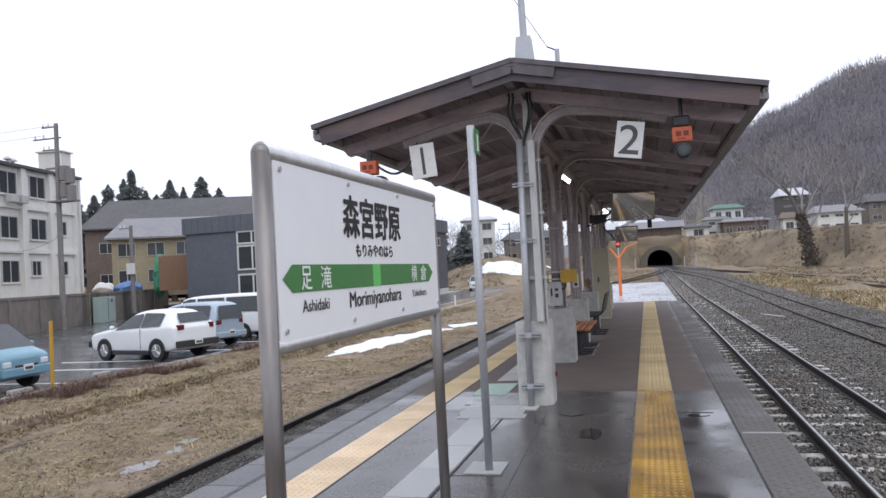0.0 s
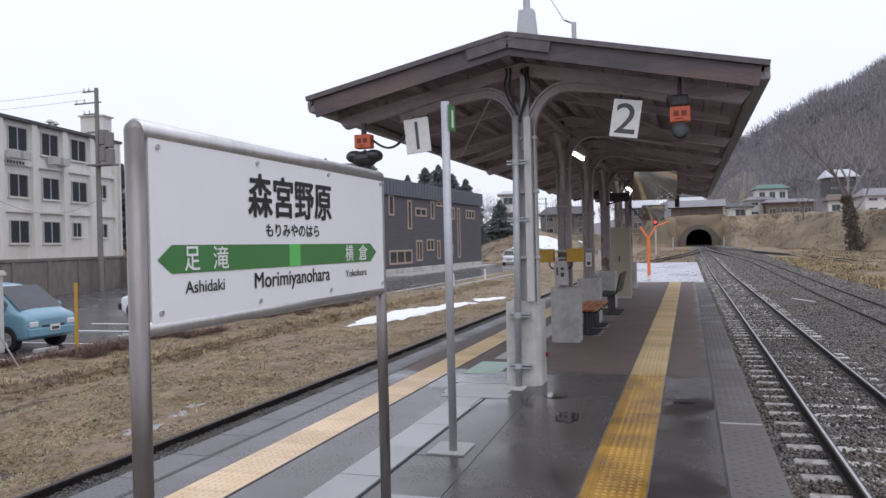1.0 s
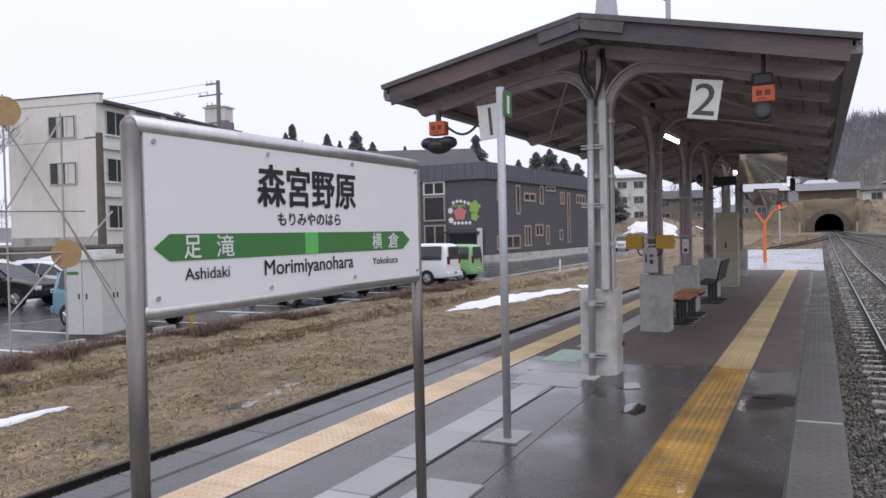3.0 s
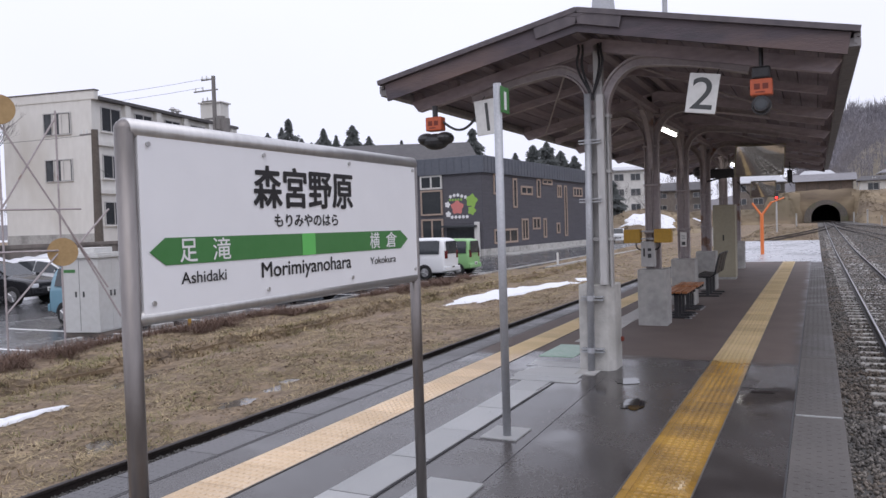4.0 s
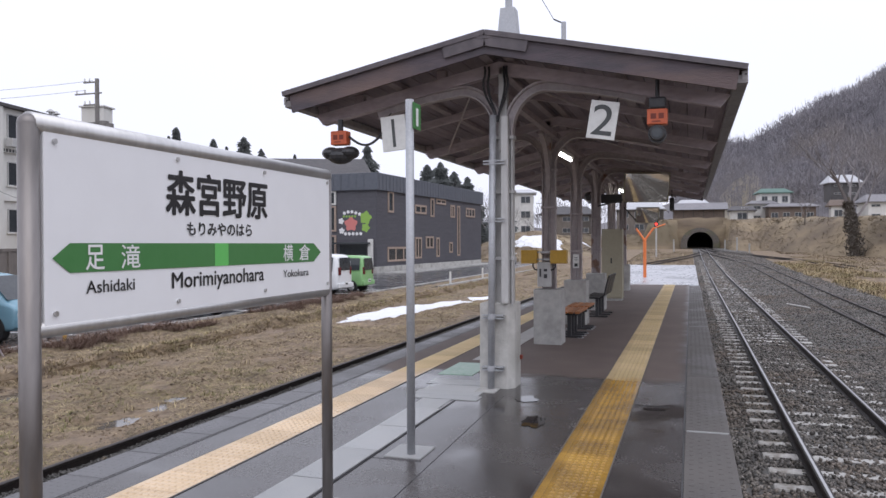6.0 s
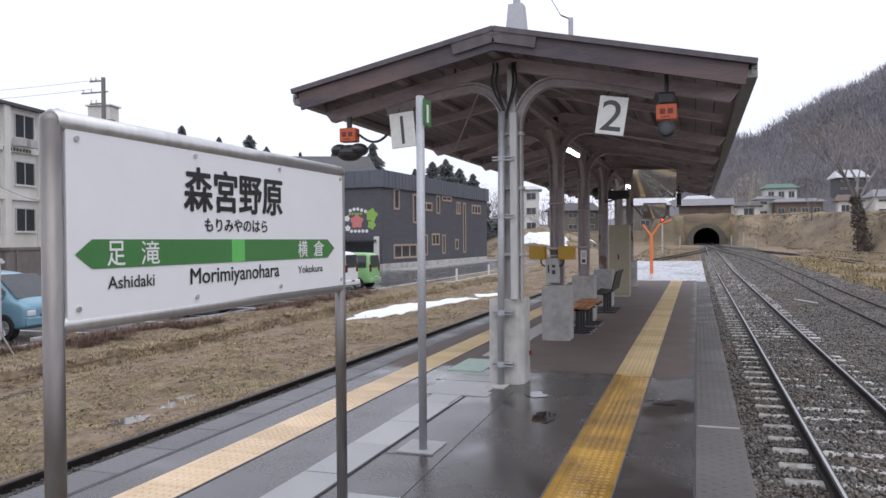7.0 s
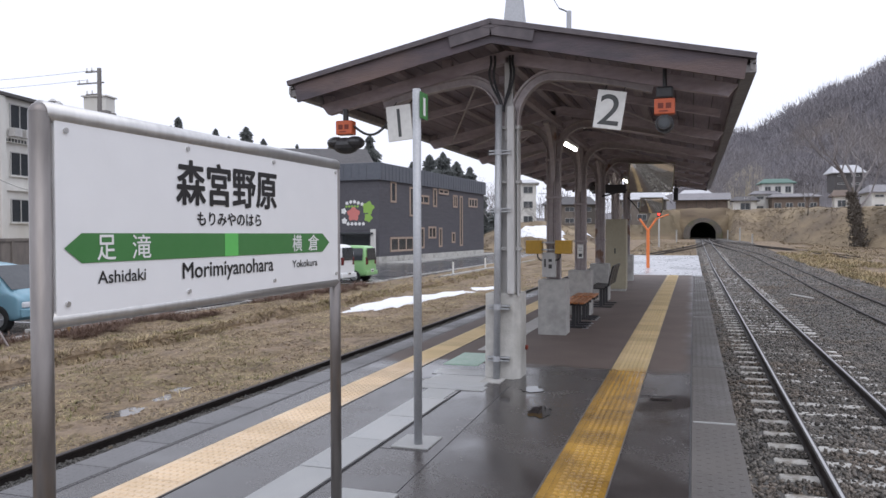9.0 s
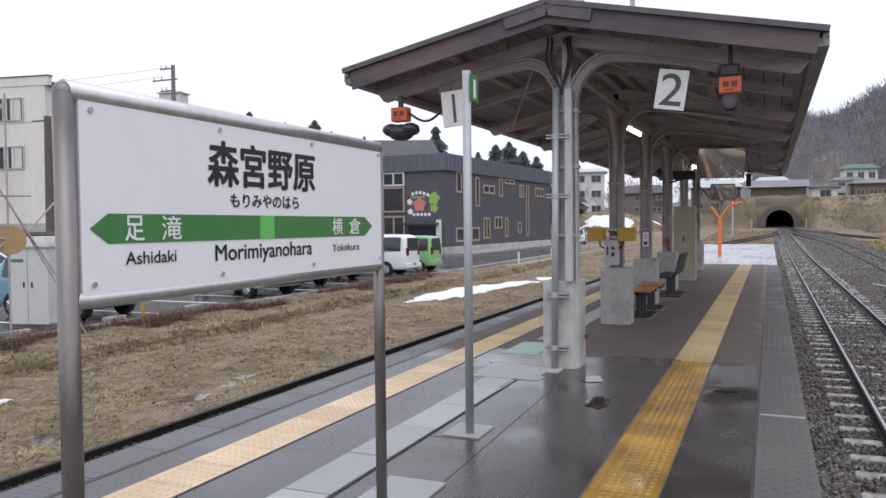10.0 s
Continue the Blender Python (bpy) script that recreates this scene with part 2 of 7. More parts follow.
GREY_STEEL = mat("pale_grey_steel", (0.4, 0.395, 0.39), (0.5, 0.495, 0.485), 4, 0.5, bump=0.15, c3=(0.3, 0.25, 0.22), c3_amount=0.25, stretch=(1, 1, 0.3))
ORANGE = mat("orange_plastic", (0.6, 0.13, 0.05), (0.52, 0.11, 0.045), 5, 0.45, bump=0.05)
ORANGE_POST = mat("orange_paint", (0.75, 0.2, 0.05), (0.65, 0.17, 0.05), 5, 0.5, bump=0.1)
DARK_RED = mat("dark_red_ink", (0.2, 0.03, 0.015), (0.16, 0.025, 0.012), 5, 0.5, bump=0)
OLD_RUST = mat("earthy_rust", (0.24, 0.175, 0.11), (0.17, 0.12, 0.075), 6, 0.85, bump=0.5)
BLACK = mat("black_plastic", (0.025, 0.025, 0.028), (0.04, 0.04, 0.043), 5, 0.4, bump=0.1)
YELLOW = mat("yellow_paint", (0.52, 0.3, 0.03), (0.43, 0.25, 0.03), 6, 0.5, bump=0.1, c3=(0.2, 0.13, 0.04), c3_amount=0.25)
BEIGE = mat("beige_paint", (0.36, 0.33, 0.24), (0.32, 0.29, 0.21), 3, 0.5, bump=0.05)
BENCH_WOOD = mat("bench_wood", (0.42, 0.17, 0.06), (0.33, 0.125, 0.045), 4, 0.4, bump=0.2, stretch=(4, 0.5, 4), rand=0.1)
GREEN_MAT = mat("green_painted_patch", (0.17, 0.36, 0.24), (0.36, 0.45, 0.38), 4, 0.35, bump=0.2)
GLASS = mat("dark_glass", (0.035, 0.04, 0.045), (0.05, 0.055, 0.06), 2, 0.09, bump=0, spec=0.5)
MIRROR = mat("mirror", (0.78, 0.76, 0.72), (0.7, 0.67, 0.62), 4, 0.08, bump=0.02, metal=1.0)
LAMP = mat("fluorescent_tube", (1.0, 0.97, 0.9), (1, 0.97, 0.9), 1, 0.4, bump=0, emit=9.0)
REDLAMP = mat("red_signal_light", (1.0, 0.04, 0.03), (1, 0.04, 0.03), 1, 0.4, bump=0, emit=3.0)

# ---------------------------------------------------------------- tools for meshes
def box(bm, c, s, m=None, bevel=0.0):
    r = bmesh.ops.create_cube(bm, size=1.0, matrix=(m or Matrix.Identity(4)) @ Matrix.Translation(c) @ Matrix.Diagonal((*s, 1)))
    if bevel:
        edges = {e for v in r["verts"] for e in v.link_edges}
        bmesh.ops.bevel(bm, geom=list(edges), offset=bevel, segments=2, affect="EDGES", profile=0.5)


def span(bm, lo, hi, bevel=0.0, m=None):
    box(bm, [(a + b) / 2 for a, b in zip(lo, hi)], [b - a for a, b in zip(lo, hi)], m, bevel)


def rod(bm, a, b, r, r2=None, sides=12):
    a, b = Vector(a), Vector(b)
    q = (b - a).to_track_quat("Z", "Y").to_matrix().to_4x4()
    bmesh.ops.create_cone(bm, cap_ends=True, segments=sides, radius1=r, radius2=r if r2 is None else r2, depth=(b - a).length, matrix=Matrix.Translation((a + b) / 2) @ q)


def sweep(bm, path, profile, up=(0, 1, 0), close=True):
    """A profile (pairs: along the side, along the outside) carried along a path of points in the plane across `up`."""
    rings, up = [], Vector(up)
    for i, p in enumerate(path):
        d = (Vector(path[min(i + 1, len(path) - 1)]) - Vector(path[max(i - 1, 0)])).normalized()
        out = d.cross(up).normalized()
        rings.append([bm.verts.new(Vector(p) + up * u + out * v) for u, v in profile])
    k = len(profile)
    for a, b in zip(rings, rings[1:]):
        for j in range(k):
            bm.faces.new((a[j], a[(j + 1) % k], b[(j + 1) % k], b[j]))
    if close:
        bm.faces.new(rings[0][::-1])
        bm.faces.new(rings[-1])
    bmesh.ops.recalc_face_normals(bm, faces=bm.faces[:])


def disc(bm, c, r, axis, depth, sides=20, r2=None):
    c, axis = Vector(c), Vector(axis).normalized()
    rod(bm, c - axis * depth / 2, c + axis * depth / 2, r, r2, sides)


def obj(name, bm, material, smooth=False):
    me = bpy.data.meshes.new(name)
    bm.to_mesh(me)
    bm.free()
    me.materials.append(material)
    if smooth:
        for p in me.polygons:
            p.use_smooth = True
    return new(name, me)


def part(name, bm, material, parent, label="", smooth=False):
    ob = obj(name, bm, material, smooth)
    ob.parent = parent
    return tagged(ob, label) if label else ob


def thing(name, at, label, category, group="", rz=0.0):
    ob = new(name)
    ob.empty_display_size = 0.1
    ob.matrix_basis = pose(*at, 0, 0, rz)
    return tagged(ob, label, category, group)


def setting(name, bm, material, label, category=""):
    return tagged(obj(name, bm, material), label, category or name.split("_")[0], kind="structure")


def raw(name, verts, faces, material):
    me = bpy.data.meshes.new(name)
    me.from_pydata([tuple(v) for v in verts], [], [tuple(int(i) for i in f) for f in faces])
    me.update()
    me.materials.append(material)
    return new(name, me)


def pieces(name, bm, material, parent, places):
    """Alike pieces of a setting, each an object of its own on one mesh."""
    first = part(name, bm, material, parent)
    for i, m in enumerate(places):
        ob = first if not i else new(name, first.data)
        ob.parent = parent
        ob.matrix_basis = m


def writing(name, text, material, parent, m, width, height, bold=0.0, off=0.0):
    """Words set with the built-in font, fitted into width and height, standing in the local xz plane."""
    cu = bpy.data.curves.new(name, "FONT")
    cu.body, cu.size, cu.offset, cu.extrude = text, 1.0, off, 0.0
    tmp = new(name + "_curve", cu)
    dg = bpy.context.evaluated_depsgraph_get()
    me = bpy.data.meshes.new_from_object(tmp.evaluated_get(dg))
    bpy.data.objects.remove(tmp)
    co = np.array([v.co for v in me.vertices])
    lo, hi = co.min(0), co.max(0)
    flat = np.stack([(co[:, 0] - lo[0]) / (hi[0] - lo[0]) * width, 0 * co[:, 0], (co[:, 1] - lo[1]) / (hi[1] - lo[1]) * height], 1)
    faces = [tuple(p.vertices) for p in me.polygons]
    verts, all_faces, k = [], [], len(flat)
    for i, (dx, dz) in enumerate(((0, 0), (1, 0), (-1, 0), (0, 1), (0, -1), (0.7, 0.7), (-0.7, 0.7), (0.7, -0.7), (-0.7, -0.7))[: 9 if bold else 1]):
        verts += [tuple(v) for v in flat + np.array((dx * bold * height, -0.00006 * i, dz * bold * height * 0.7))]
        all_faces += [tuple(int(q) + i * k for q in f) for f in faces]
    me = bpy.data.meshes.new(name)
    me.from_pydata(verts, [], all_faces)
    me.materials.append(material)
    ob = new(name, me)
    ob.parent, ob.matrix_basis = parent, m
    return ob


def rise(y):
    """The line climbs a little towards the tunnel."""
    return 0.0 if y < 45 else 1.25 * min(1.0, (y - 45) / 85) ** 1.3

GROUND = -0.95
RAIL_Z = -0.757

# ---------------------------------------------------------------- platform
bm = bmesh.new()
span(bm, (-2.17, -16, -1.2), (1.755, 21.2, 0))
platform = setting("platform", bm, ASPHALT, "low island platform with wet dark asphalt, dry under its roof", "platform")
bm = bmesh.new()
span(bm, (1.755, -16, -1.2), (2.05, 21.2, -0.06))
setting("platform_footing", bm, CONCRETE, "concrete footing under the platform's edge slabs", "platform")
bm = bmesh.new()
span(bm, (-2.2, 21.2, -1.2), (2.08, 46, -0.012), 0.02)
setting("platform_extension", bm, WET_CONCRETE, "far end of the platform, pale wet concrete", "platform")

# ---------------------------------------------------------------- tracks
def track_x(kind, y):
    """Centre line of each track."""
    ease = lambda a, b: (lambda u: u * u * (3 - 2 * u))(min(1.0, max(0.0, (y - a) / (b - a))))
    return {"main": 3.57, "left": -3.95 + 7.45 * ease(46, 112), "right": 6.93 + 0.45 * ease(18, 50) - 3.5 * ease(58, 122), "far": 15.2 - 0.035 * max(0, y - 45) - 8.0 * ease(60, 125)}[kind]

RAIL_PROFILE = [(-0.055, 0.0), (0.055, 0.0), (0.055, 0.012), (0.009, 0.028), (0.009, 0.105), (0.032, 0.118), (0.032, 0.141), (0.014, 0.145), (-0.014, 0.145), (-0.032, 0.141), (-0.032, 0.118), (-0.009, 0.105), (-0.009, 0.028), (-0.055, 0.012)]

def rail_mesh(kind, side):
    ys = [-18 + 3.2 * i for i in range(48)]
    verts, faces, k = [], [], len(RAIL_PROFILE)
    for y in ys:
        x0 = track_x(kind, y) + side * (0.5335 + 0.032)
        verts += [(x0 + u, y, RAIL_Z - 0.145 + v + rise(y)) for u, v in RAIL_PROFILE]
    for a in range(len(ys) - 1):
        for j in range(k):
            faces.append((a * k + j, a * k + (j + 1) % k, (a + 1) * k + (j + 1) % k, (a + 1) * k + j))
    ob = raw("rail", verts, faces, RAIL_SIDE)
    ob.data.materials.append(RAIL_TOP)
    for i, p in enumerate(ob.data.polygons):
        if i % k == 7 and kind == "main":
            p.material_index = 1
    return ob

tracks = {}
for kind, label in (("main", "railway track with polished rails on pale concrete sleepers"), ("left", "disused-looking track with rusty rails beside the platform"), ("right", "siding track with dark rails in grey ballast"), ("far", "far siding track with dark rails in dead grass")):
    t = thing("railway_track", (0, 0, 0), label, "track", "tracks of the yard")
    tracks[kind] = t
    for s in (-1, 1):
        r = rail_mesh(kind, s)
        r.parent = t

# concrete sleepers of the main track; every one its own piece
bm = bmesh.new()
box(bm, (0, 0, 0), (2.0, 0.2, 0.16), None, 0.03)
sl = [pose(3.57 + random.uniform(-0.02, 0.02), -16.6 + 0.6 * i, RAIL_Z - 0.145 - 0.075 + random.uniform(-0.012, 0.006) + rise(-16.6 + 0.6 * i), 0, 0, random.uniform(-0.8, 0.8)) for i in range(162)]
pieces("sleeper", bm, SLEEPER, tracks["main"], sl)
for kind, y0, y1 in (("left", -12, 60), ("right", -12, 70)):
    bm = bmesh.new()
    box(bm, (0, 0, 0), (2.0, 0.2, 0.14), None, 0.02)
    pieces("sleeper", bm, TANGLE if kind == "left" else BALLAST, tracks[kind], [pose(track_x(kind, y), y, RAIL_Z - 0.145 - 0.095 + rise(y)) for y in np.arange(y0, y1, 0.75)])

# an old rail left lying half buried in the verge
t = thing("buried_rail", (-9.78, 0, GROUND), "old rusty rail half buried in the verge", "rail")
bm = bmesh.new()
ys_ = [-7 + 1.0 * k for k in range(60)]
sweep(bm, [(0.03 * math.sin(y * 0.6), y, 0.055 + 0.035 * math.sin(y * 0.31) + 0.02 * math.sin(y * 1.3)) for y in ys_], [(-0.05, -0.04), (0.03, -0.04), (0.03, 0.04), (-0.05, 0.04)], up=(0, 0, 1))
part("bar", bm, OLD_RUST, t)

# ---------------------------------------------------------------- ground
PUDDLES = ((-5.75, 1.3, 0.22, 0.42), (-6.1, 1.0, 0.16, 0.25), (-5.95, 2.25, 0.2, 0.32), (-6.3, 3.2, 0.26, 0.45), (-8.9, 2.4, 0.3, 1.0), (-6.0, -0.9, 0.3, 0.6))

def ground_height(x, y):
    """Earth round the station: flat beds, a rough verge with an old ridge, the car park."""
    z = GROUND + rise(y)
    if -13.2 < x < -5.0:
        e = min(1.0, (x + 13.2) / 1.0, (-5.0 - x) / 0.8)
        z += e * (0.09 * noise.noise((x * 0.35, y * 0.2, 0.3)) + 0.05 * noise.noise((x * 1.3, y * 1.1, 1.7)) + 0.04 * noise.noise((x * 3.7, y * 3.3, 3.1)) + 0.03 * noise.noise((x * 9.1, y * 8.3, 6.1)))
        z += e * 0.25 * math.exp(-((x + 9.9 + 0.3 * noise.noise((0, y * 0.15, 5))) / 0.17) ** 2) * (0.75 + 0.5 * noise.noise((x * 2, y * 1.5, 8)))
        z += e * 0.1 * math.exp(-((x + 12.6) / 0.5) ** 2)
        for px, py, pa, pb in PUDDLES:
            z -= 0.085 * math.exp(-((x - px - 0.25 * (y - py) * -0.6) / pa) ** 2 - ((y - py) / pb) ** 2)
    elif -5.0 <= x < -2.2:
        z += 0.03 * noise.noise((x * 2, y * 2, 2)) + 0.09 * min(1.0, max(0.0, (x + 4.56) / 0.06))
    elif 2.0 < x < 9.5:
        z += 0.105 * min(1.0, max(0.0, (x - 5.0) / 0.9)) * min(1.0, (9.5 - x) / 0.6)
        z += 0.045 * math.exp(-((x - 3.57) / 1.3) ** 2) + 0.02 * noise.noise((x * 3, y * 3, 4))
    elif 9.5 <= x < 40 and y < 150:
        z += 0.25 * min(1, (x - 9.5) / 2) * (0.4 + noise.noise((x * 0.3, y * 0.15, 9)))
    return z


def sheet(name, xs, ys, material, label, category, lift=0.0, f=ground_height):
    verts = [(x, y, f(x, y) + lift) for y in ys for x in xs]
    w = len(xs)
    faces = [(j * w + i, j * w + i + 1, (j + 1) * w + i + 1, (j + 1) * w + i) for j in range(len(ys) - 1) for i in range(w - 1)]
    ob = raw(name, verts, faces, material)
    for p in ob.data.polygons:
        p.use_smooth = True
    return tagged(ob, label, category, kind="structure")


def steps(a, b, d):
    return [a + (b - a) * i / max(1, round((b - a) / d)) for i in range(max(1, round((b - a) / d)) + 1)]

near = steps(-16, -6, 0.3) + steps(-5.9, 16, 0.085) + steps(16.15, 32, 0.18) + steps(32.6, 70, 0.8) + steps(72, 140, 4)
sheet("ground_verge", steps(-13.4, -5.0, 0.085), near, DIRT, "rough verge of bare earth and dead brown grass", "ground")
sheet("ground_track_left", steps(-5.0, -2.1, 0.1), steps(-16, 47, 0.8), BALLAST, "grey ballast bed beside the platform", "ground")
sheet("ground_beyond", steps(-5.0, -2.1, 0.4), steps(47, 140, 1.5), DIRT, "dead grass where the old track swings in", "ground")
sheet("ground_between", steps(-2.2, 2.1, 0.4), steps(45.5, 132, 1.5), DIRT, "dead grass between the tracks beyond the platform", "ground")
sheet("ground_track_right", steps(2.0, 9.6, 0.2), steps(-16, 45, 0.3) + steps(46, 140, 2), BALLAST, "grey ballast bed of the tracks", "ground")
sheet("ground_far_verge", steps(9.6, 30, 0.6), steps(-16, 140, 1.0), DIRT, "dead grass verge beyond the tracks", "ground")
bm = bmesh.new()
span(bm, (-60, -30, -1.3), (-13.35, 140, GROUND))
setting("car_park", bm, CARPARK, "wet dark asphalt car park with puddles", "car park")
bm = bmesh.new()
span(bm, (-900, -600, -3.0), (900, 1500, -1.35))
setting("ground", bm, DIRT, "brown ground reaching to the hills", "ground")

# ---------------------------------------------------------------- the platform's roof
COLS = [0.25, 3.97, 6.9, 10.1, 13.7, 17.4]
def col_x(y):
    return -0.075 if y < 1 else -0.25
RIDGE = (-0.11, 3.585)
shelter = thing("platform_shelter", (0, 0, 0), "weathered brown gabled platform roof on bent old rails and concrete feet", "shelter")
Y0, Y1 = -0.18, 19.4

def slope_z(x, drop=0.0):
    return RIDGE[1] - abs(x - RIDGE[0]) * (0.215 if x > RIDGE[0] else 0.212) - drop

# corrugated sheets, one on each side
for s, xe in ((1, 2.27), (-1, -2.31)):
    bm = bmesh.new()
    ys = steps(Y0, Y1, 0.045)
    rows_ = []
    for y in ys:
        w = 0.012 * math.sin(y * 2 * math.pi / 0.09)
        rows_.append([bm.verts.new((x, y, slope_z(x) + w + lift)) for x, lift in ((RIDGE[0], 0.0), (xe, 0.0), (xe, -0.014), (RIDGE[0], -0.014))])
    for a, b in zip(rows_, rows_[1:]):
        for j in range(4):
            bm.faces.new((a[j], a[(j + 1) % 4], b[(j + 1) % 4], b[j]))
    bm.faces.new(rows_[0])
    bm.faces.new(rows_[-1][::-1])
    part("roof_sheet", bm, ROOF_SHEET, shelter)
    # boards under the sheet
    x0, x1 = sorted((RIDGE[0], xe - s * 0.08))
    nb = 11
    for i in range(nb):
        bm = bmesh.new()
        a, b = x0 + (x1 - x0) * i / nb, x0 + (x1 - x0) * (i + 1) / nb - 0.012
        zz = [slope_z(a, 0.05), slope_z(b, 0.05)]
        v = [bm.verts.new((x, y, z + dz)) for y in (Y0 + 0.06, Y1 - 0.06) for x, z in ((a, zz[0]), (b, zz[1])) for dz in (0, 0.022)]
        for f in ((0, 1, 3, 2), (4, 6, 7, 5), (0, 2, 6, 4), (1, 5, 7, 3), (0, 4, 5, 1), (2, 3, 7, 6)):
            bm.faces.new([v[q] for q in f])
        part("roof_board", bm, ROOF_BOARD, shelter)
    # battens that carry the boards: one near the ridge, one half way, one that pokes out at the eaves
    for fr, w, d0, d1 in ((0.05, 0.05, 0.12, 0.056), (0.52, 0.05, 0.115, 0.056), (0.985, 0.06, 0.135, 0.06)):
        x = RIDGE[0] + (xe - RIDGE[0]) * fr
        bm = bmesh.new()
        span(bm, (x - w, Y0 + 0.03, slope_z(x, d0)), (x + w, Y1 - 0.03, slope_z(x, d1)), 0.008)
        part("batten", bm, EAVES_GREY if fr > 0.9 else BROWN_WOOD, shelter)
    # barge board at both ends, with a thin capping strip
    for y in (Y0 + 0.01, Y1 - 0.01):
        bm = bmesh.new()
        p = [(RIDGE[0], slope_z(RIDGE[0], 0.012)), (xe - s * 0.05, slope_z(xe, 0.012)), (xe - s * 0.08, slope_z(xe, 0.19)), (RIDGE[0], slope_z(RIDGE[0], 0.2))]
        a = [bm.verts.new((x, y - 0.017, z)) for x, z in p]
        b = [bm.verts.new((x, y + 0.017, z)) for x, z in p]
        for j in range(4):
            bm.faces.new((a[j], a[(j + 1) % 4], b[(j + 1) % 4], b[j]))
        bm.faces.new(a[::-1]), bm.faces.new(b)
        bmesh.ops.recalc_face_normals(bm, faces=bm.faces[:])
        part("barge_board", bm, FASCIA, shelter, "dark brown board with rusty stains")
        bm = bmesh.new()
        sweep(bm, [(RIDGE[0], y - 0.02, slope_z(RIDGE[0], -0.006)), (xe + s * 0.02, y - 0.02, slope_z(xe, -0.006))], [(-0.035, -0.026), (0.035, -0.026), (0.035, 0.024), (-0.035, 0.024)])
        part("roof_edge_strip", bm, ROOF_SHEET, shelter)
    # short dark board over the joint at the ridge
    bm = bmesh.new()
    sweep(bm, [(RIDGE[0] - s * 0.0, Y0 - 0.022, slope_z(RIDGE[0], 0.07)), (RIDGE[0] + s * 0.42, Y0 - 0.022, slope_z(RIDGE[0] + s * 0.42, 0.075))], [(-0.014, -0.055), (0.014, -0.055), (0.014, 0.055), (-0.014, 0.055)])
    part("ridge_plate", bm, ROOF_SHEET, shelter)
    # eaves gutter board
    bm = bmesh.new()
    span(bm, (xe - 0.03, Y0 + 0.02, slope_z(xe, 0.1)), (xe - 0.005, Y1 - 0.02, slope_z(xe, 0.02)))
    for k in range(int((Y1 - Y0) / 0.09)):
        y = Y0 + 0.02 + 0.09 * k
        span(bm, (xe - 0.005, y, slope_z(xe, 0.045)), (xe + 0.022, y + 0.05, slope_z(xe, -0.01)))
    part("eaves_board", bm, EAVES_GREY, shelter)
bm = bmesh.new()
sweep(bm, [(RIDGE[0], Y0 - 0.04, RIDGE[1] + 0.0), (RIDGE[0], Y1 + 0.04, RIDGE[1] + 0.0)], [(-0.16, 0.0), (-0.155, 0.02), (-0.03, 0.06), (0.03, 0.06), (0.155, 0.02), (0.16, 0.0), (0.0, 0.03)], up=(1, 0, 0))
part("ridge_cap", bm, ROOF_SHEET, shelter)

I_RAIL = [(-0.055, -0.05), (0.055, -0.05), (0.055, -0.035), (0.012, -0.025), (0.012, 0.03), (0.035, 0.04), (0.035, 0.06), (-0.035, 0.06), (-0.035, 0.04), (-0.012, 0.03), (-0.012, -0.025), (-0.055, -0.035)]

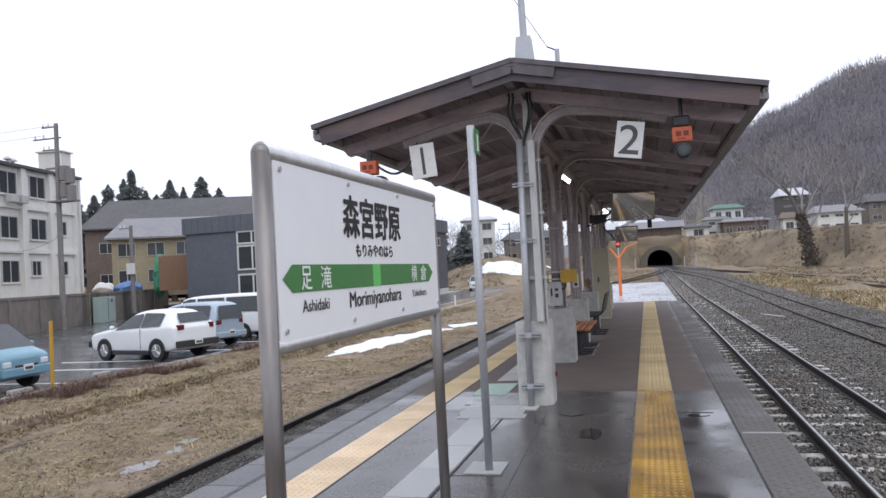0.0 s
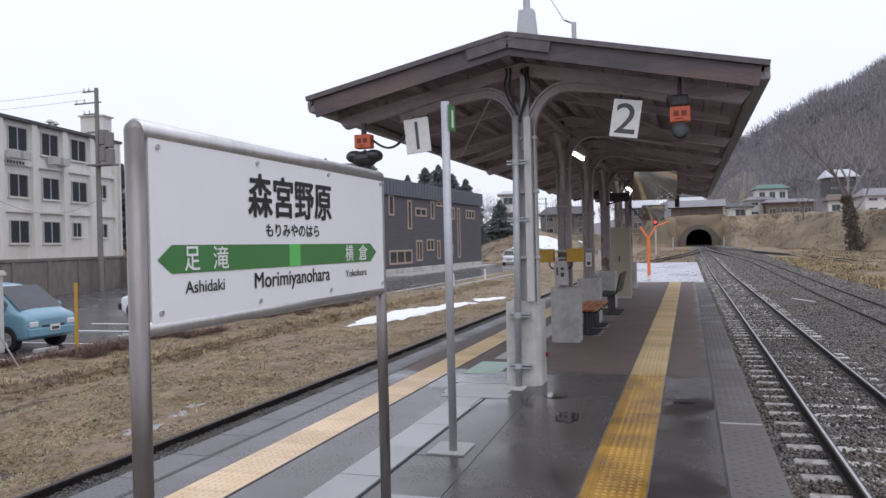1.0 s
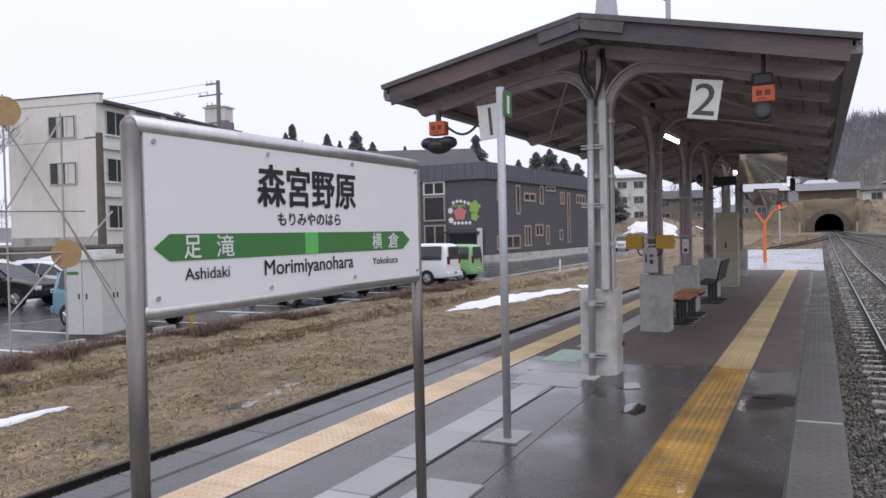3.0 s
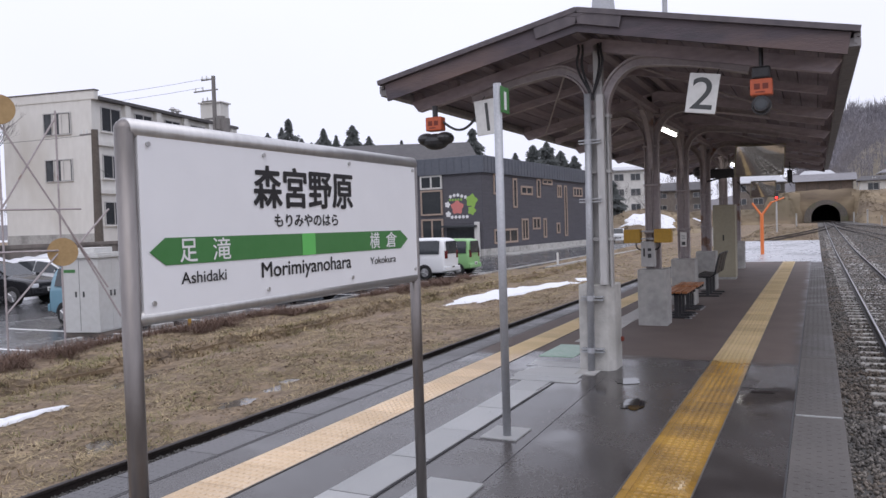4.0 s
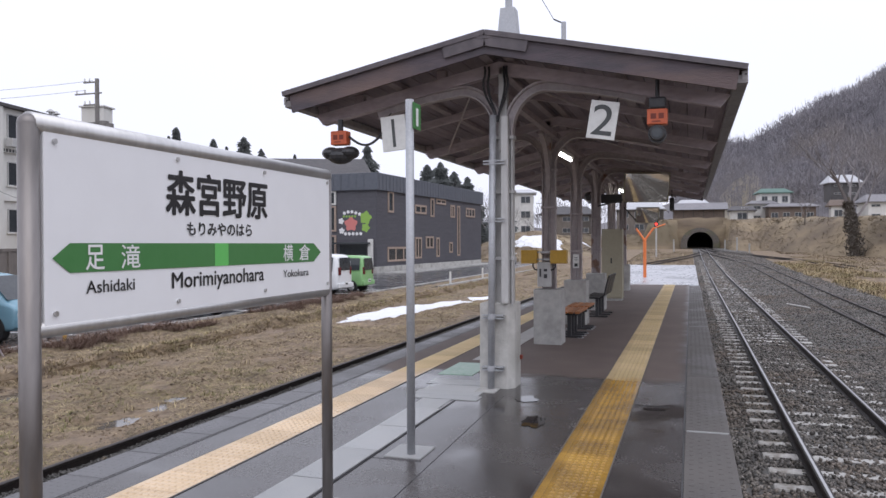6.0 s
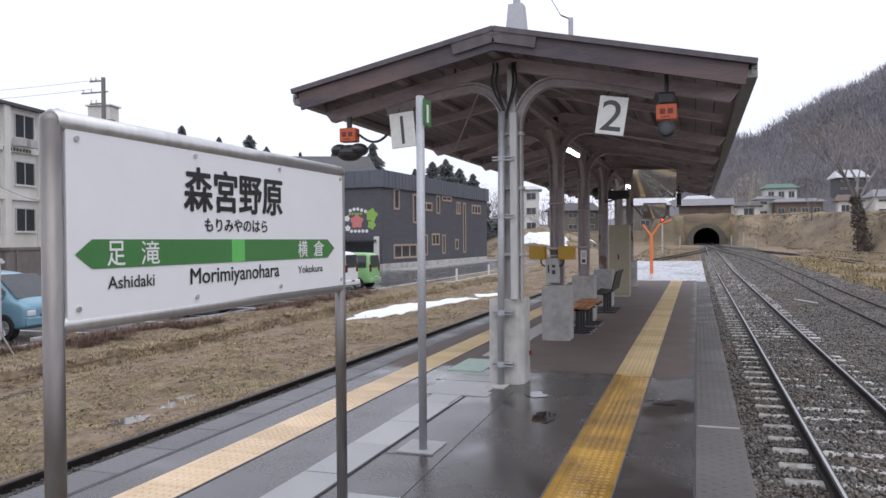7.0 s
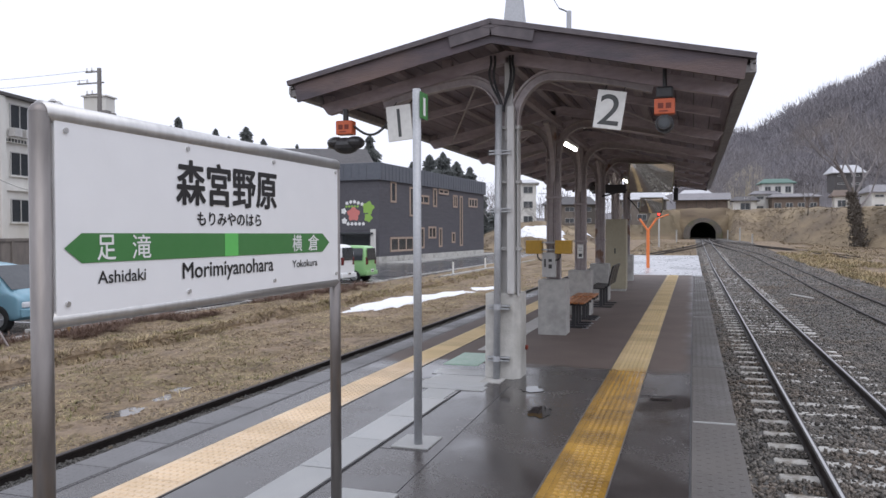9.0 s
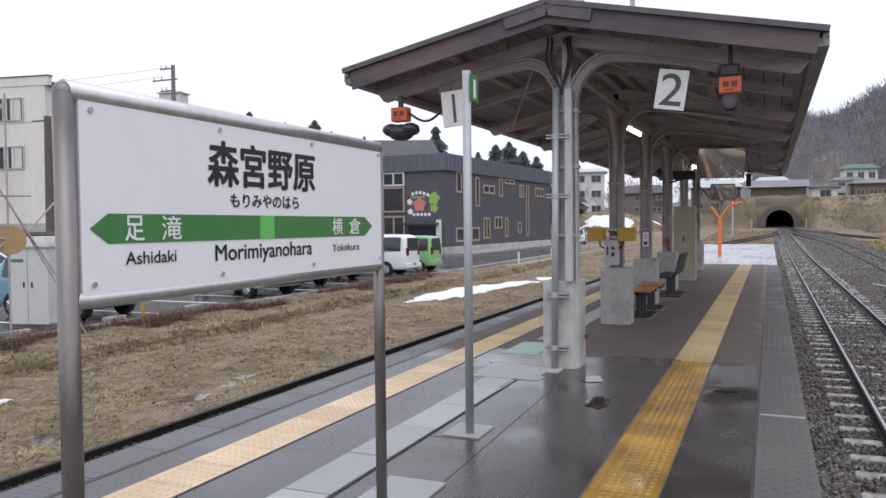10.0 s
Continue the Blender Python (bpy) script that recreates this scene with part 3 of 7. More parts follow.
def column(y, first=False):
    """A pair of old rails that stand on a concrete foot and bend outwards under the roof, with a post up to the ridge."""
    cx = col_x(y)
    yc = y + 0.2
    w = 0.40 if first else 0.42
    h = 0.90 if first else 0.83
    bm = bmesh.new()
    if first:
        # plan with a wide chamfer on the corner towards the line
        plan = [(-0.33, 0.37), (-0.02, 0.37), (0.04, 0.45), (0.04, 0.74), (-0.33, 0.74)]
        lo, hi = [bm.verts.new((px, py, -0.02)) for px, py in plan], [bm.verts.new((px * 0.985, py + 0.004, h)) for px, py in plan]
        bm.faces.new(lo[::-1]), bm.faces.new(hi)
        for k in range(5):
            bm.faces.new((lo[k], lo[(k + 1) % 5], hi[(k + 1) % 5], hi[k]))
        bmesh.ops.recalc_face_normals(bm, faces=bm.faces[:])
        bmesh.ops.bevel(bm, geom=bm.edges[:], offset=0.016, segments=2, affect="EDGES", profile=0.5)
    else:
        span(bm, (cx - w / 2, y, -0.02), (cx + w / 2, y + 0.42, h), 0.02)
    part("concrete_foot", bm, CONCRETE_PALE if first else CONCRETE, shelter, "pale chipped concrete foot" if first else "")
    paint = GREY_STEEL if first else BROWN_STEEL
    for s in (1, -1):
        x0 = cx + s * 0.055
        end_x, zt = (1.38, 2.965) if s > 0 else (-1.50, 2.955)
        shaft = [(x0, yc, h - 0.03 + (2.68 - h) * k / 5) for k in range(6)]
        bm = bmesh.new()
        sweep(bm, shaft, [(a, b * s) for a, b in I_RAIL])
        part("rail_shaft", bm, paint, shelter)
        pts, r = [shaft[-1]], 0.40
        for k in range(1, 15):
            a = k / 14 * radians(88)
            pts.append((x0 + s * r * (1 - math.cos(a)), yc, 2.68 + 1.19 * r * math.sin(a)))
        xa, za = pts[-1][0], pts[-1][2]
        for k in range(1, 9):
            u = k / 8
            pts.append((xa + (end_x - xa) * u, yc, za + (zt - za) * u + 0.03 * math.sin(math.pi * u)))
        bm = bmesh.new()
        sweep(bm, pts, [(a, b * s) for a, b in I_RAIL])
        # on the grey first column this browner colour stands for shadow under the roof
        part("bent_rail", bm, BROWN_STEEL, shelter)
        # rafter on the arm, with a slanting end cut
        tip = 2.17 if s > 0 else -2.25
        bm = bmesh.new()
        p = [(RIDGE[0], slope_z(RIDGE[0], 0.145)), (tip, slope_z(tip, 0.145)), (tip - s * 0.09, slope_z(tip, 0.255)), (RIDGE[0], slope_z(RIDGE[0], 0.275))]
        a = [bm.verts.new((x, yc - 0.05, z)) for x, z in p]
        b = [bm.verts.new((x, yc + 0.05, z)) for x, z in p]
        for k in range(4):
            bm.faces.new((a[k], a[(k + 1) % 4], b[(k + 1) % 4], b[k]))
        bm.faces.new(a[::-1]), bm.faces.new(b)
        bmesh.ops.recalc_face_normals(bm, faces=bm.faces[:])
        part("rafter", bm, RAFTER_PAINT, shelter)
        # packing boards and blocks between the rafter and the roof boards
        for fr in (0.3, 0.75, 0.96):
            x = RIDGE[0] + (tip - RIDGE[0]) * fr
            bm = bmesh.new()
            span(bm, (x - 0.05, yc - 0.045, slope_z(x, 0.15)), (x + 0.05, yc + 0.045, slope_z(x, 0.06)))
            part("packing_block", bm, BROWN_WOOD, shelter)
    bm = bmesh.new()
    span(bm, (cx - 0.045, yc - 0.05, 2.5), (cx + 0.045, yc + 0.05, RIDGE[1] - 0.2), 0.008)
    span(bm, (cx - 0.10, yc - 0.01, h - 0.02), (cx + 0.10, yc + 0.01, 2.7))
    part("king_post", bm, paint, shelter)
    for z in (1.35, 2.05, 2.62):
        bm = bmesh.new()
        span(bm, (cx - 0.12, yc - 0.065, z), (cx + 0.12, yc + 0.065, z + 0.035), 0.004)
        part("clamp", bm, paint, shelter)

for i, y in enumerate(COLS):
    column(y, i == 0)
# longitudinal struts between the columns
bm = bmesh.new()
for a, b in zip(COLS, COLS[1:]):
    span(bm, (-0.2, a + 0.25, 3.12), (-0.12, b + 0.15, 3.2))
part("ridge_beam", bm, BROWN_WOOD, shelter)
for a, b in zip(COLS, COLS[1:]):
    for y, e in ((a, 1), (b, -1)):
        bm = bmesh.new()
        pts = [(col_x(y), y + 0.2 + e * 0.05, 2.3)]
        for k in range(1, 9):
            q = k / 8 * radians(85)
            pts.append((col_x(y), y + 0.2 + e * (0.05 + 0.75 * (1 - math.cos(q))), 2.3 + 0.82 * math.sin(q)))
        sweep(bm, pts, [(-0.03, -0.025), (0.03, -0.025), (0.03, 0.025), (-0.03, 0.025)], up=(1, 0, 0))
        part("curved_brace", bm, BROWN_STEEL, shelter)

# thin brace rods under the boards, bay by bay
for a, b in zip(COLS, COLS[1:]):
    for s in (-1, 1):
        bm = bmesh.new()
        rod(bm, (-0.1 + s * 0.35, a + 0.28, 3.15), (-0.1 + s * 1.75, b + 0.12, 2.93), 0.011, sides=6)
        part("brace_rod", bm, BROWN_STEEL, shelter)
# slim intermediate rafters half way between the columns
for a, b in zip(COLS, COLS[1:]):
    for s in (-1, 1):
        bm = bmesh.new()
        tip = 2.12 * s - 0.05
        sweep(bm, [(RIDGE[0], (a + b) / 2 + 0.2, slope_z(RIDGE[0], 0.165)), (tip, (a + b) / 2 + 0.2, slope_z(tip, 0.165))], [(-0.035, -0.045), (0.035, -0.045), (0.035, 0.045), (-0.035, 0.045)])
        part("rafter", bm, RAFTER_PAINT, shelter)

# small red reflector on the first foot
bm = bmesh.new()
span(bm, (0.036, 0.68, 0.27), (0.066, 0.73, 0.32), 0.008)
part("reflector", bm, DARK_RED, shelter, "small dark red reflector")

# conduit on the first column, with its saddles
bm = bmesh.new()
rod(bm, (-0.185, 0.30, 0.0), (-0.155, 0.30, 2.86), 0.036, sides=16)
conduit = part("conduit", bm, GALV, shelter, "galvanised conduit pipe", True)
for z in (0.2, 0.74, 1.75, 2.35):
    bm = bmesh.new()
    x = -0.185 + 0.03 * z / 2.86
    for dz in (0.0, 0.03):
        span(bm, (x - 0.1, 0.285, z + dz), (x + 0.13, 0.36, z + dz + 0.012))
    rod(bm, (x, 0.30, z - 0.005), (x, 0.30, z + 0.05), 0.042)
    part("saddle", bm, GALV, shelter)
bm = bmesh.new()
span(bm, (-0.31, 0.1, -0.02), (-0.1, 0.36, 0.012))
part("conduit_pad", bm, CONCRETE, shelter)
bm = bmesh.new()
span(bm, (-0.075, 0.31, 0.9), (0.0, 0.39, 2.85), 0.006)
part("cable_duct", bm, GREY_STEEL, shelter)
# two cable bundles that bow out beside the king post
for k, (s, out) in enumerate(((-1, 0.19), (-1, 0.13), (1, 0.15), (1, 0.10))):
    bm = bmesh.new()
    pts = [(-0.12 + s * out * math.sin(min(1.0, u * 1.15) * 2.4) * u ** 0.6, 0.33 + 0.015 * k, 2.8 + 0.58 * u) for u in [i / 12 for i in range(13)]]
    sweep(bm, pts, [(0.013 * math.cos(a), 0.013 * math.sin(a)) for a in [i * math.pi / 3 for i in range(6)]])
    part("cable", bm, BLACK, shelter)

# ---------------------------------------------------------------- station name board
board = thing("station_name_board", (-0.06, 0, 0), "white station name board with a green band in steel tubes", "sign")
bm = bmesh.new()
rod(bm, (0, -5.711, 0), (0, -5.711, 1.895), 0.031, sides=24)
bmesh.ops.create_uvsphere(bm, u_segments=16, v_segments=8, radius=0.031, matrix=Matrix.Translation((0, -5.711, 1.895)))
part("post", bm, POST_STEEL, board, smooth=True)
bm = bmesh.new()
rod(bm, (0, -3.757, 0), (0, -3.757, 1.9), 0.029, sides=24)
part("post", bm, POST_STEEL, board, smooth=True)
for z, rt in ((1.898, 0.034), (1.281, 0.028)):
    bm = bmesh.new()
    rod(bm, (0.0, -5.711, z), (0.0, -3.757, z), rt, sides=20)
    part("frame_tube", bm, STEEL, board, smooth=True)
bm = bmesh.new()
span(bm, (-0.025, -5.68, 1.29), (0.025, -3.77, 1.885), 0.003)
part("panel", bm, WHITE_SHEET, board, "white enamelled panel")
F = 0.0275
bm = bmesh.new()
p = [(-5.652, 1.4945), (-5.582, 1.541), (-3.955, 1.537), (-3.877, 1.4915), (-3.955, 1.444), (-5.582, 1.448)]
bm.faces.new([bm.verts.new((F, y, z)) for y, z in p][::-1])
part("arrow_band", bm, GREEN_INK, board, "green arrow band")
bm = bmesh.new()
bm.faces.new([bm.verts.new((F + 0.001, y, z)) for y, z in ((-4.817, 1.4465), (-4.817, 1.539), (-4.721, 1.539), (-4.721, 1.4465))][::-1])
part("station_square", bm, LIGHT_GREEN, board, "light green square")
R90 = lambda y, z, f=F: Matrix.Translation((f, y, z)) @ Matrix.Rotation(radians(90), 4, "Z")
for text, y0, y1, z0, z1, ink, bold in (
    ("森宮野原", -5.116, -4.41, 1.648, 1.812, BLACK_INK, 0.032),
    ("もりみやのはら", -4.995, -4.54, 1.57, 1.621, BLACK_INK, 0.03),
    ("Morimiyanohara", -5.087, -4.441, 1.352, 1.43, BLACK_INK, 0.016),
    ("Ashidaki", -5.515, -5.29, 1.379, 1.42, BLACK_INK, 0.012),
    ("Yokokura", -4.266, -4.014, 1.376, 1.41, BLACK_INK, 0.01),
    ("足", -5.517, -5.435, 1.455, 1.535, WHITE_INK, 0.014), ("滝", -5.355, -5.263, 1.455, 1.535, WHITE_INK, 0.012),
    ("横", -4.265, -4.174, 1.453, 1.531, WHITE_INK, 0.012), ("倉", -4.11, -4.0, 1.453, 1.531, WHITE_INK, 0.014)):
    writing("lettering", text, ink, board, R90(y0, z0, F + (0.001 if ink is WHITE_INK else 0.0)), y1 - y0, z1 - z0, bold)
for y, z in ((-5.64, 1.85), (-5.64, 1.326), (-5.05, 1.855), (-5.05, 1.322), (-4.43, 1.858), (-4.43, 1.325), (-3.80, 1.858), (-3.80, 1.325)):
    bm = bmesh.new()
    disc(bm, (F, y, z), 0.0085, (1, 0, 0), 0.01, 12)
    part("screw", bm, STEEL, board)
bm = bmesh.new()
span(bm, (-0.23, -4.0, -0.02), (0.13, -3.32, 0.012), 0.004)
setting("board_footing", bm, PALE_SLAB, "pale concrete footing of the name board", "footing")

# ---------------------------------------------------------------- stop post with a green number plate
post = thing("stop_marker_post", (-0.125, -2.28, 0), "slim galvanised post with a small green number plate", "post")
bm = bmesh.new()
rod(bm, (0, 0, 0), (0, 0, 2.57), 0.03, sides=16)
part("pole", bm, GALV, post, smooth=True)
bm = bmesh.new()
span(bm, (0.03, -0.02, 2.36), (0.036, 0.14, 2.55), 0.002)
plate = part("number_plate", bm, GREEN_INK, post, "green plate")
writing("numeral", "1", WHITE_INK, plate, R90(0.035, 2.385, 0.037), 0.05, 0.13, off=0.015)
bm = bmesh.new()
span(bm, (-0.3, -2.38, -0.02), (-0.02, -2.04, 0.01), 0.004)
setting("post_footing", bm, PALE_SLAB, "concrete footing of the marker post", "footing")

# ---------------------------------------------------------------- numbers, indicator lights, lamps under the roof
def number_sign(text, x, z, tilt):
    t = thing("platform_number_sign", (x, 0.1, z), "white hanging plate with a dark platform number", "sign", "platform numbers")
    t.matrix_basis = pose(x, 0.1, z, 0, tilt, 0)
    bm = bmesh.new()
    span(bm, (-0.137, -0.012, -0.185), (0.137, 0.012, 0.185), 0.004)
    part("plate", bm, SIGN_WHITE, t)
    w = 0.2 if text == "2" else 0.034
    writing("numeral", text if text == "2" else "l", GREY_INK, t, pose(-w / 2, -0.0135, -0.148), w, 0.296, off=0.004 if text == "2" else 0.0)
    for dx in (-0.09, 0.09):
        bm = bmesh.new()
        rod(bm, (dx, 0.03, 0.16), (dx, 0.2, 0.26), 0.006, sides=6)
        part("hanger", bm, BLACK, t)

number_sign("2", 0.994, 2.72, 9)
number_sign("1", -1.18, 2.696, -5)

def indicator(x, z, side):
    t = thing("departure_indicator", (x, 0.1, z), "orange indicator box with a black hooded lamp below", "signal light", "indicator lights")
    bm = bmesh.new()
    span(bm, (-0.095, -0.06, -0.075), (0.095, 0.06, 0.075), 0.012)
    part("case", bm, ORANGE, t)
    bm = bmesh.new()
    for i, (a, b) in enumerate(((-0.06, -0.01), (0.012, 0.06))):
        span(bm, (a, -0.064, -0.02), (b, -0.0605, 0.03))
    span(bm, (-0.05, -0.064, -0.05), (0.03, -0.0605, -0.04))
    part("mark", bm, DARK_RED, t)
    bm = bmesh.new()
    if side > 0:
        span(bm, (-0.08, -0.05, 0.076), (0.08, 0.05, 0.19), 0.02)
        rod(bm, (0, 0, 0.19), (0, 0, 0.36), 0.02)
    else:
        rod(bm, (0, 0, 0.074), (0, 0, 0.2), 0.03)
    part("bracket", bm, BLACK, t)
    if side > 0:
        bm = bmesh.new()
        disc(bm, (0, -0.02, -0.165), 0.085, (0, 1, 0), 0.1, 24)
        disc(bm, (0, -0.1, -0.165), 0.062, (0, 1, 0), 0.08, 24, 0.075)
        part("lamp_hood", bm, BLACK, t)
        bm = bmesh.new()
        disc(bm, (0, -0.143, -0.165), 0.046, (0, 1, 0), 0.006, 20)
        part("lens", bm, GLASS, t)
    else:
        bm = bmesh.new()
        for dx in (-0.11, 0.11):
            bmesh.ops.create_uvsphere(bm, u_segments=14, v_segments=8, radius=1, matrix=Matrix.Translation((dx, 0, -0.16)) @ Matrix.Diagonal((0.1, 0.12, 0.07, 1)))
        bmesh.ops.create_uvsphere(bm, u_segments=14, v_segments=8, radius=1, matrix=Matrix.Translation((0, 0, -0.19)) @ Matrix.Diagonal((0.15, 0.13, 0.09, 1)))
        part("lamp_hood", bm, BLACK, t)
        bm = bmesh.new()
        pts = [(0.09 + 0.4 * u, 0, 0.02 - 0.16 * math.sin(u * 2.6) + 0.1 * u) for u in [i / 10 for i in range(11)]]
        sweep(bm, pts, [(0.014 * math.cos(a), 0.014 * math.sin(a)) for a in [i * math.pi / 3 for i in range(6)]])
        part("cable", bm, BLACK, t)

indicator(1.505, 2.72, 1)
indicator(-1.80, 2.67, -1)

def tube_lamp(x, y, z):
    t = thing("fluorescent_lamp", (x, y, z), "lit fluorescent batten lamp under the roof", "lamp", "roof lamps", -2)
    bm = bmesh.new()
    span(bm, (-0.05, -0.6, 0.03), (0.05, 0.6, 0.09), 0.01)
    part("batten", bm, SIGN_WHITE, t)
    bm = bmesh.new()
    rod(bm, (0, -0.56, 0), (0, 0.56, 0), 0.022)
    part("tube", bm, LAMP, t)
    bm = bmesh.new()
    rod(bm, (0, 0, 0.09), (0, 0, 0.35), 0.012, sides=8)
    part("hanger", bm, BROWN_STEEL, t)

tube_lamp(-0.155, 5.1, 2.93)
tube_lamp(0.1, 13.2, 2.86)

# ---------------------------------------------------------------- paving pieces on the platform
def tile_bm(w, l, dots, bar):
    bm = bmesh.new()
    span(bm, (0, 0.004, -0.02), (w, l - 0.004, 0.006))
    for i in range(dots):
        for j in range(dots):
            x0 = (0.075 if bar else 0.03) + (w - (0.105 if bar else 0.06)) * (i + 0.5) / dots
            y0 = l * (j + 0.5) / dots
            r = 0.016
            top = [bm.verts.new((x0 + 0.6 * r * a, y0 + 0.6 * r * b, 0.012)) for a, b in ((-1, -1), (1, -1), (1, 1), (-1, 1))]
            low = [bm.verts.new((x0 + r * a, y0 + r * b, 0.006)) for a, b in ((-1, -1), (1, -1), (1, 1), (-1, 1))]
            bm.faces.new(top)
            for k in range(4):
                bm.faces.new((low[k], low[(k + 1) % 4], top[(k + 1) % 4], top[k]))
    if bar:
        span(bm, (0.022, 0.0, 0.006), (0.052, l, 0.012))
    return bm

L = 0.3955
pieces("tactile_tile", tile_bm(0.385, L, 6, True), TILE_YELLOW, platform, [pose(0.897, -13 + L * i, 0) for i in range(86)])
pieces("tactile_tile", tile_bm(0.36, L, 6, False), TILE_CREAM, platform, [pose(-1.56, -13 + L * i, 0) for i in range(86)])
for x in (0.889, 1.286, -1.566, -1.194):
    bm = bmesh.new()
    span(bm, (x - 0.005, -13, -0.02), (x + 0.005, 21, 0.005))
    part("tile_border", bm, EDGE_SLAB, platform)

def ridged(w, l):
    bm = bmesh.new()
    span(bm, (0, 0.006, -0.2), (w, l - 0.006, 0.0), 0.006)
    for k in range(5):
        x = w * (k + 0.8) / 5.6
        for j in range(int(l / 0.12) - 1):
            y = 0.06 + 0.12 * j + 0.06 * (k % 2)
            span(bm, (x - 0.014, y, 0.0), (x + 0.014, y + 0.085, 0.0018))
    return bm

pieces("edge_slab", ridged(0.345, 2.7), EDGE_SLAB, platform, [pose(1.757, -1.0 + 2.7 * i, 0.004) for i in range(-5, 8)])
bm = bmesh.new()
span(bm, (0, 0.005, -0.015), (0.3, 0.595, 0.004), 0.003)
for i in range(5):
    for j in range(10):
        box(bm, (0.03 + 0.06 * i, 0.03 + 0.06 * j, 0.0045), (0.02, 0.02, 0.001))
pieces("kerb_slab", bm, KERB_SLAB, platform, [pose(-2.165, -13 + 0.6 * i, 0.0) for i in range(57)])
# light strip between two edge slabs
bm = bmesh.new()
span(bm, (1.77, -1.012, 0.0), (2.09, -0.988, 0.012))
part("joint_strip", bm, PALE_SLAB, platform)
bm = bmesh.new()
span(bm, (1.77, 7.09, 0.0), (2.09, 7.11, 0.012))
part("joint_strip", bm, PALE_SLAB, platform)
# pale cover slabs beside the columns
def slab(x0, y0, x1, y1, m=PALE_SLAB, name="cover_slab"):
    bm = bmesh.new()
    span(bm, (x0, y0, -0.03), (x1, y1, random.uniform(0.004, 0.008)), 0.003)
    part(name, bm, m, platform)
y = -12.6
while y < -0.9:
    l = 0.74
    slab(-0.71, y + 0.006, -0.405, y + l - 0.006)
    y += l
slab(-0.72, y + 0.006, -0.43, -0.33)
slab(-0.86, -0.32, -0.17, -0.12)
slab(-0.9, -0.11, -0.22, 0.1)
slab(-0.88, 0.11, -0.24, 0.42)
slab(-0.95, 0.44, -0.3, 0.74)
slab(-1.02, 1.05, -0.6, 1.95, GREEN_MAT, "green_patch")
y = 2.2
while y < 17:
    slab(-0.92, y + 0.006, -0.62, y + 0.734)
    y += 0.74
# seams in the asphalt
for x0, y0, x1, y1, w in ((-0.385, -12.6, -0.385, -0.35, 0.02), (0.1, -3.3, 0.02, 0.0, 0.008), (-0.4, -2.42, 0.0, -2.42, 0.008), (1.75, -13, 1.75, 21, 0.012), (1.3, -0.05, 1.62, -0.08, 0.012), (-1.84, -12, -1.84, 1.5, 0.01)):
    bm = bmesh.new()
    rod(bm, (x0, y0, -0.001), (x1, y1, -0.001), w / 2, sides=6)
    part("seam", bm, BLACK, platform)

# ---------------------------------------------------------------- furniture on the platform
def bench(y0, y1):
    t = thing("bench", (-0.06, y0, 0), "bench with orange-brown wooden slats on black steel legs", "bench")
    for k in range(4):
        bm = bmesh.new()
        span(bm, (-0.19 + 0.1 * k, 0, 0.40), (-0.11 + 0.1 * k, y1 - y0, 0.43), 0.006)
        part("seat_slat", bm, BENCH_WOOD, t)
    for y in (0.18, (y1 - y0) / 2, y1 - y0 - 0.18):
        bm = bmesh.new()
        span(bm, (-0.03, y - 0.03, 0.02), (0.03, y + 0.03, 0.4))
        span(bm, (-0.22, y - 0.03, 0.36), (0.2, y + 0.03, 0.4))
        span(bm, (-0.22, y - 0.035, 0.0), (0.2, y + 0.035, 0.035), 0.008)
        part("leg", bm, BLACK, t)
        for x in (-0.2, 0.17):
            bm = bmesh.new()
            span(bm, (x - 0.04, y - 0.05, -0.004), (x + 0.06, y + 0.05, 0.006))
            part("foot_plate", bm, GALV, t)

bench(4.75, 5.75)
bench(5.95, 6.75)
t = thing("seat_row", (-0.04, 8.3, 0), "row of black moulded seats with high backs", "seat")
for k in range(3):
    bm = bmesh.new()
    pts = [(0.2, 0, 0.42), (0.1, 0, 0.40), (-0.08, 0, 0.40), (-0.17, 0, 0.46), (-0.2, 0, 0.62), (-0.24, 0, 0.78), (-0.27, 0, 0.86)]
    sweep(bm, [(x, 0.25 + 0.5 * k, z) for x, y, z in pts], [(-0.22, -0.015), (0.22, -0.015), (0.22, 0.015), (-0.22, 0.015)])
    part("shell", bm, BLACK_INK, t)
    bm = bmesh.new()
    span(bm, (-0.03, 0.22 + 0.5 * k, 0.02), (0.03, 0.28 + 0.5 * k, 0.4))
    span(bm, (-0.22, 0.21 + 0.5 * k, 0.0), (0.25, 0.29 + 0.5 * k, 0.03), 0.006)
    part("leg", bm, BLACK, t)
t.matrix_basis = pose(-0.03, 9.75, 0, 0, 0, 180)

t = thing("equipment_cabinet", (-0.16, 13.0, 0), "tall beige steel equipment cabinet with a door handle", "cabinet")
bm = bmesh.new()
span(bm, (-0.26, 0, 0.06), (0.26, 0.55, 1.88), 0.01)
part("body", bm, BEIGE, t)
bm = bmesh.new()
span(bm, (-0.25, 0.02, 0), (0.25, 0.53, 0.06))
part("plinth", bm, CONCRETE, t)
bm = bmesh.new()
span(bm, (-0.235, -0.012, 0.1), (0.235, 0.0, 1.84), 0.004)
door = part("door", bm, BEIGE, t)
bm = bmesh.new()
span(bm, (-0.03, -0.035, 0.98), (0.0, -0.012, 1.12), 0.004)
part("handle", bm, BLACK, door)

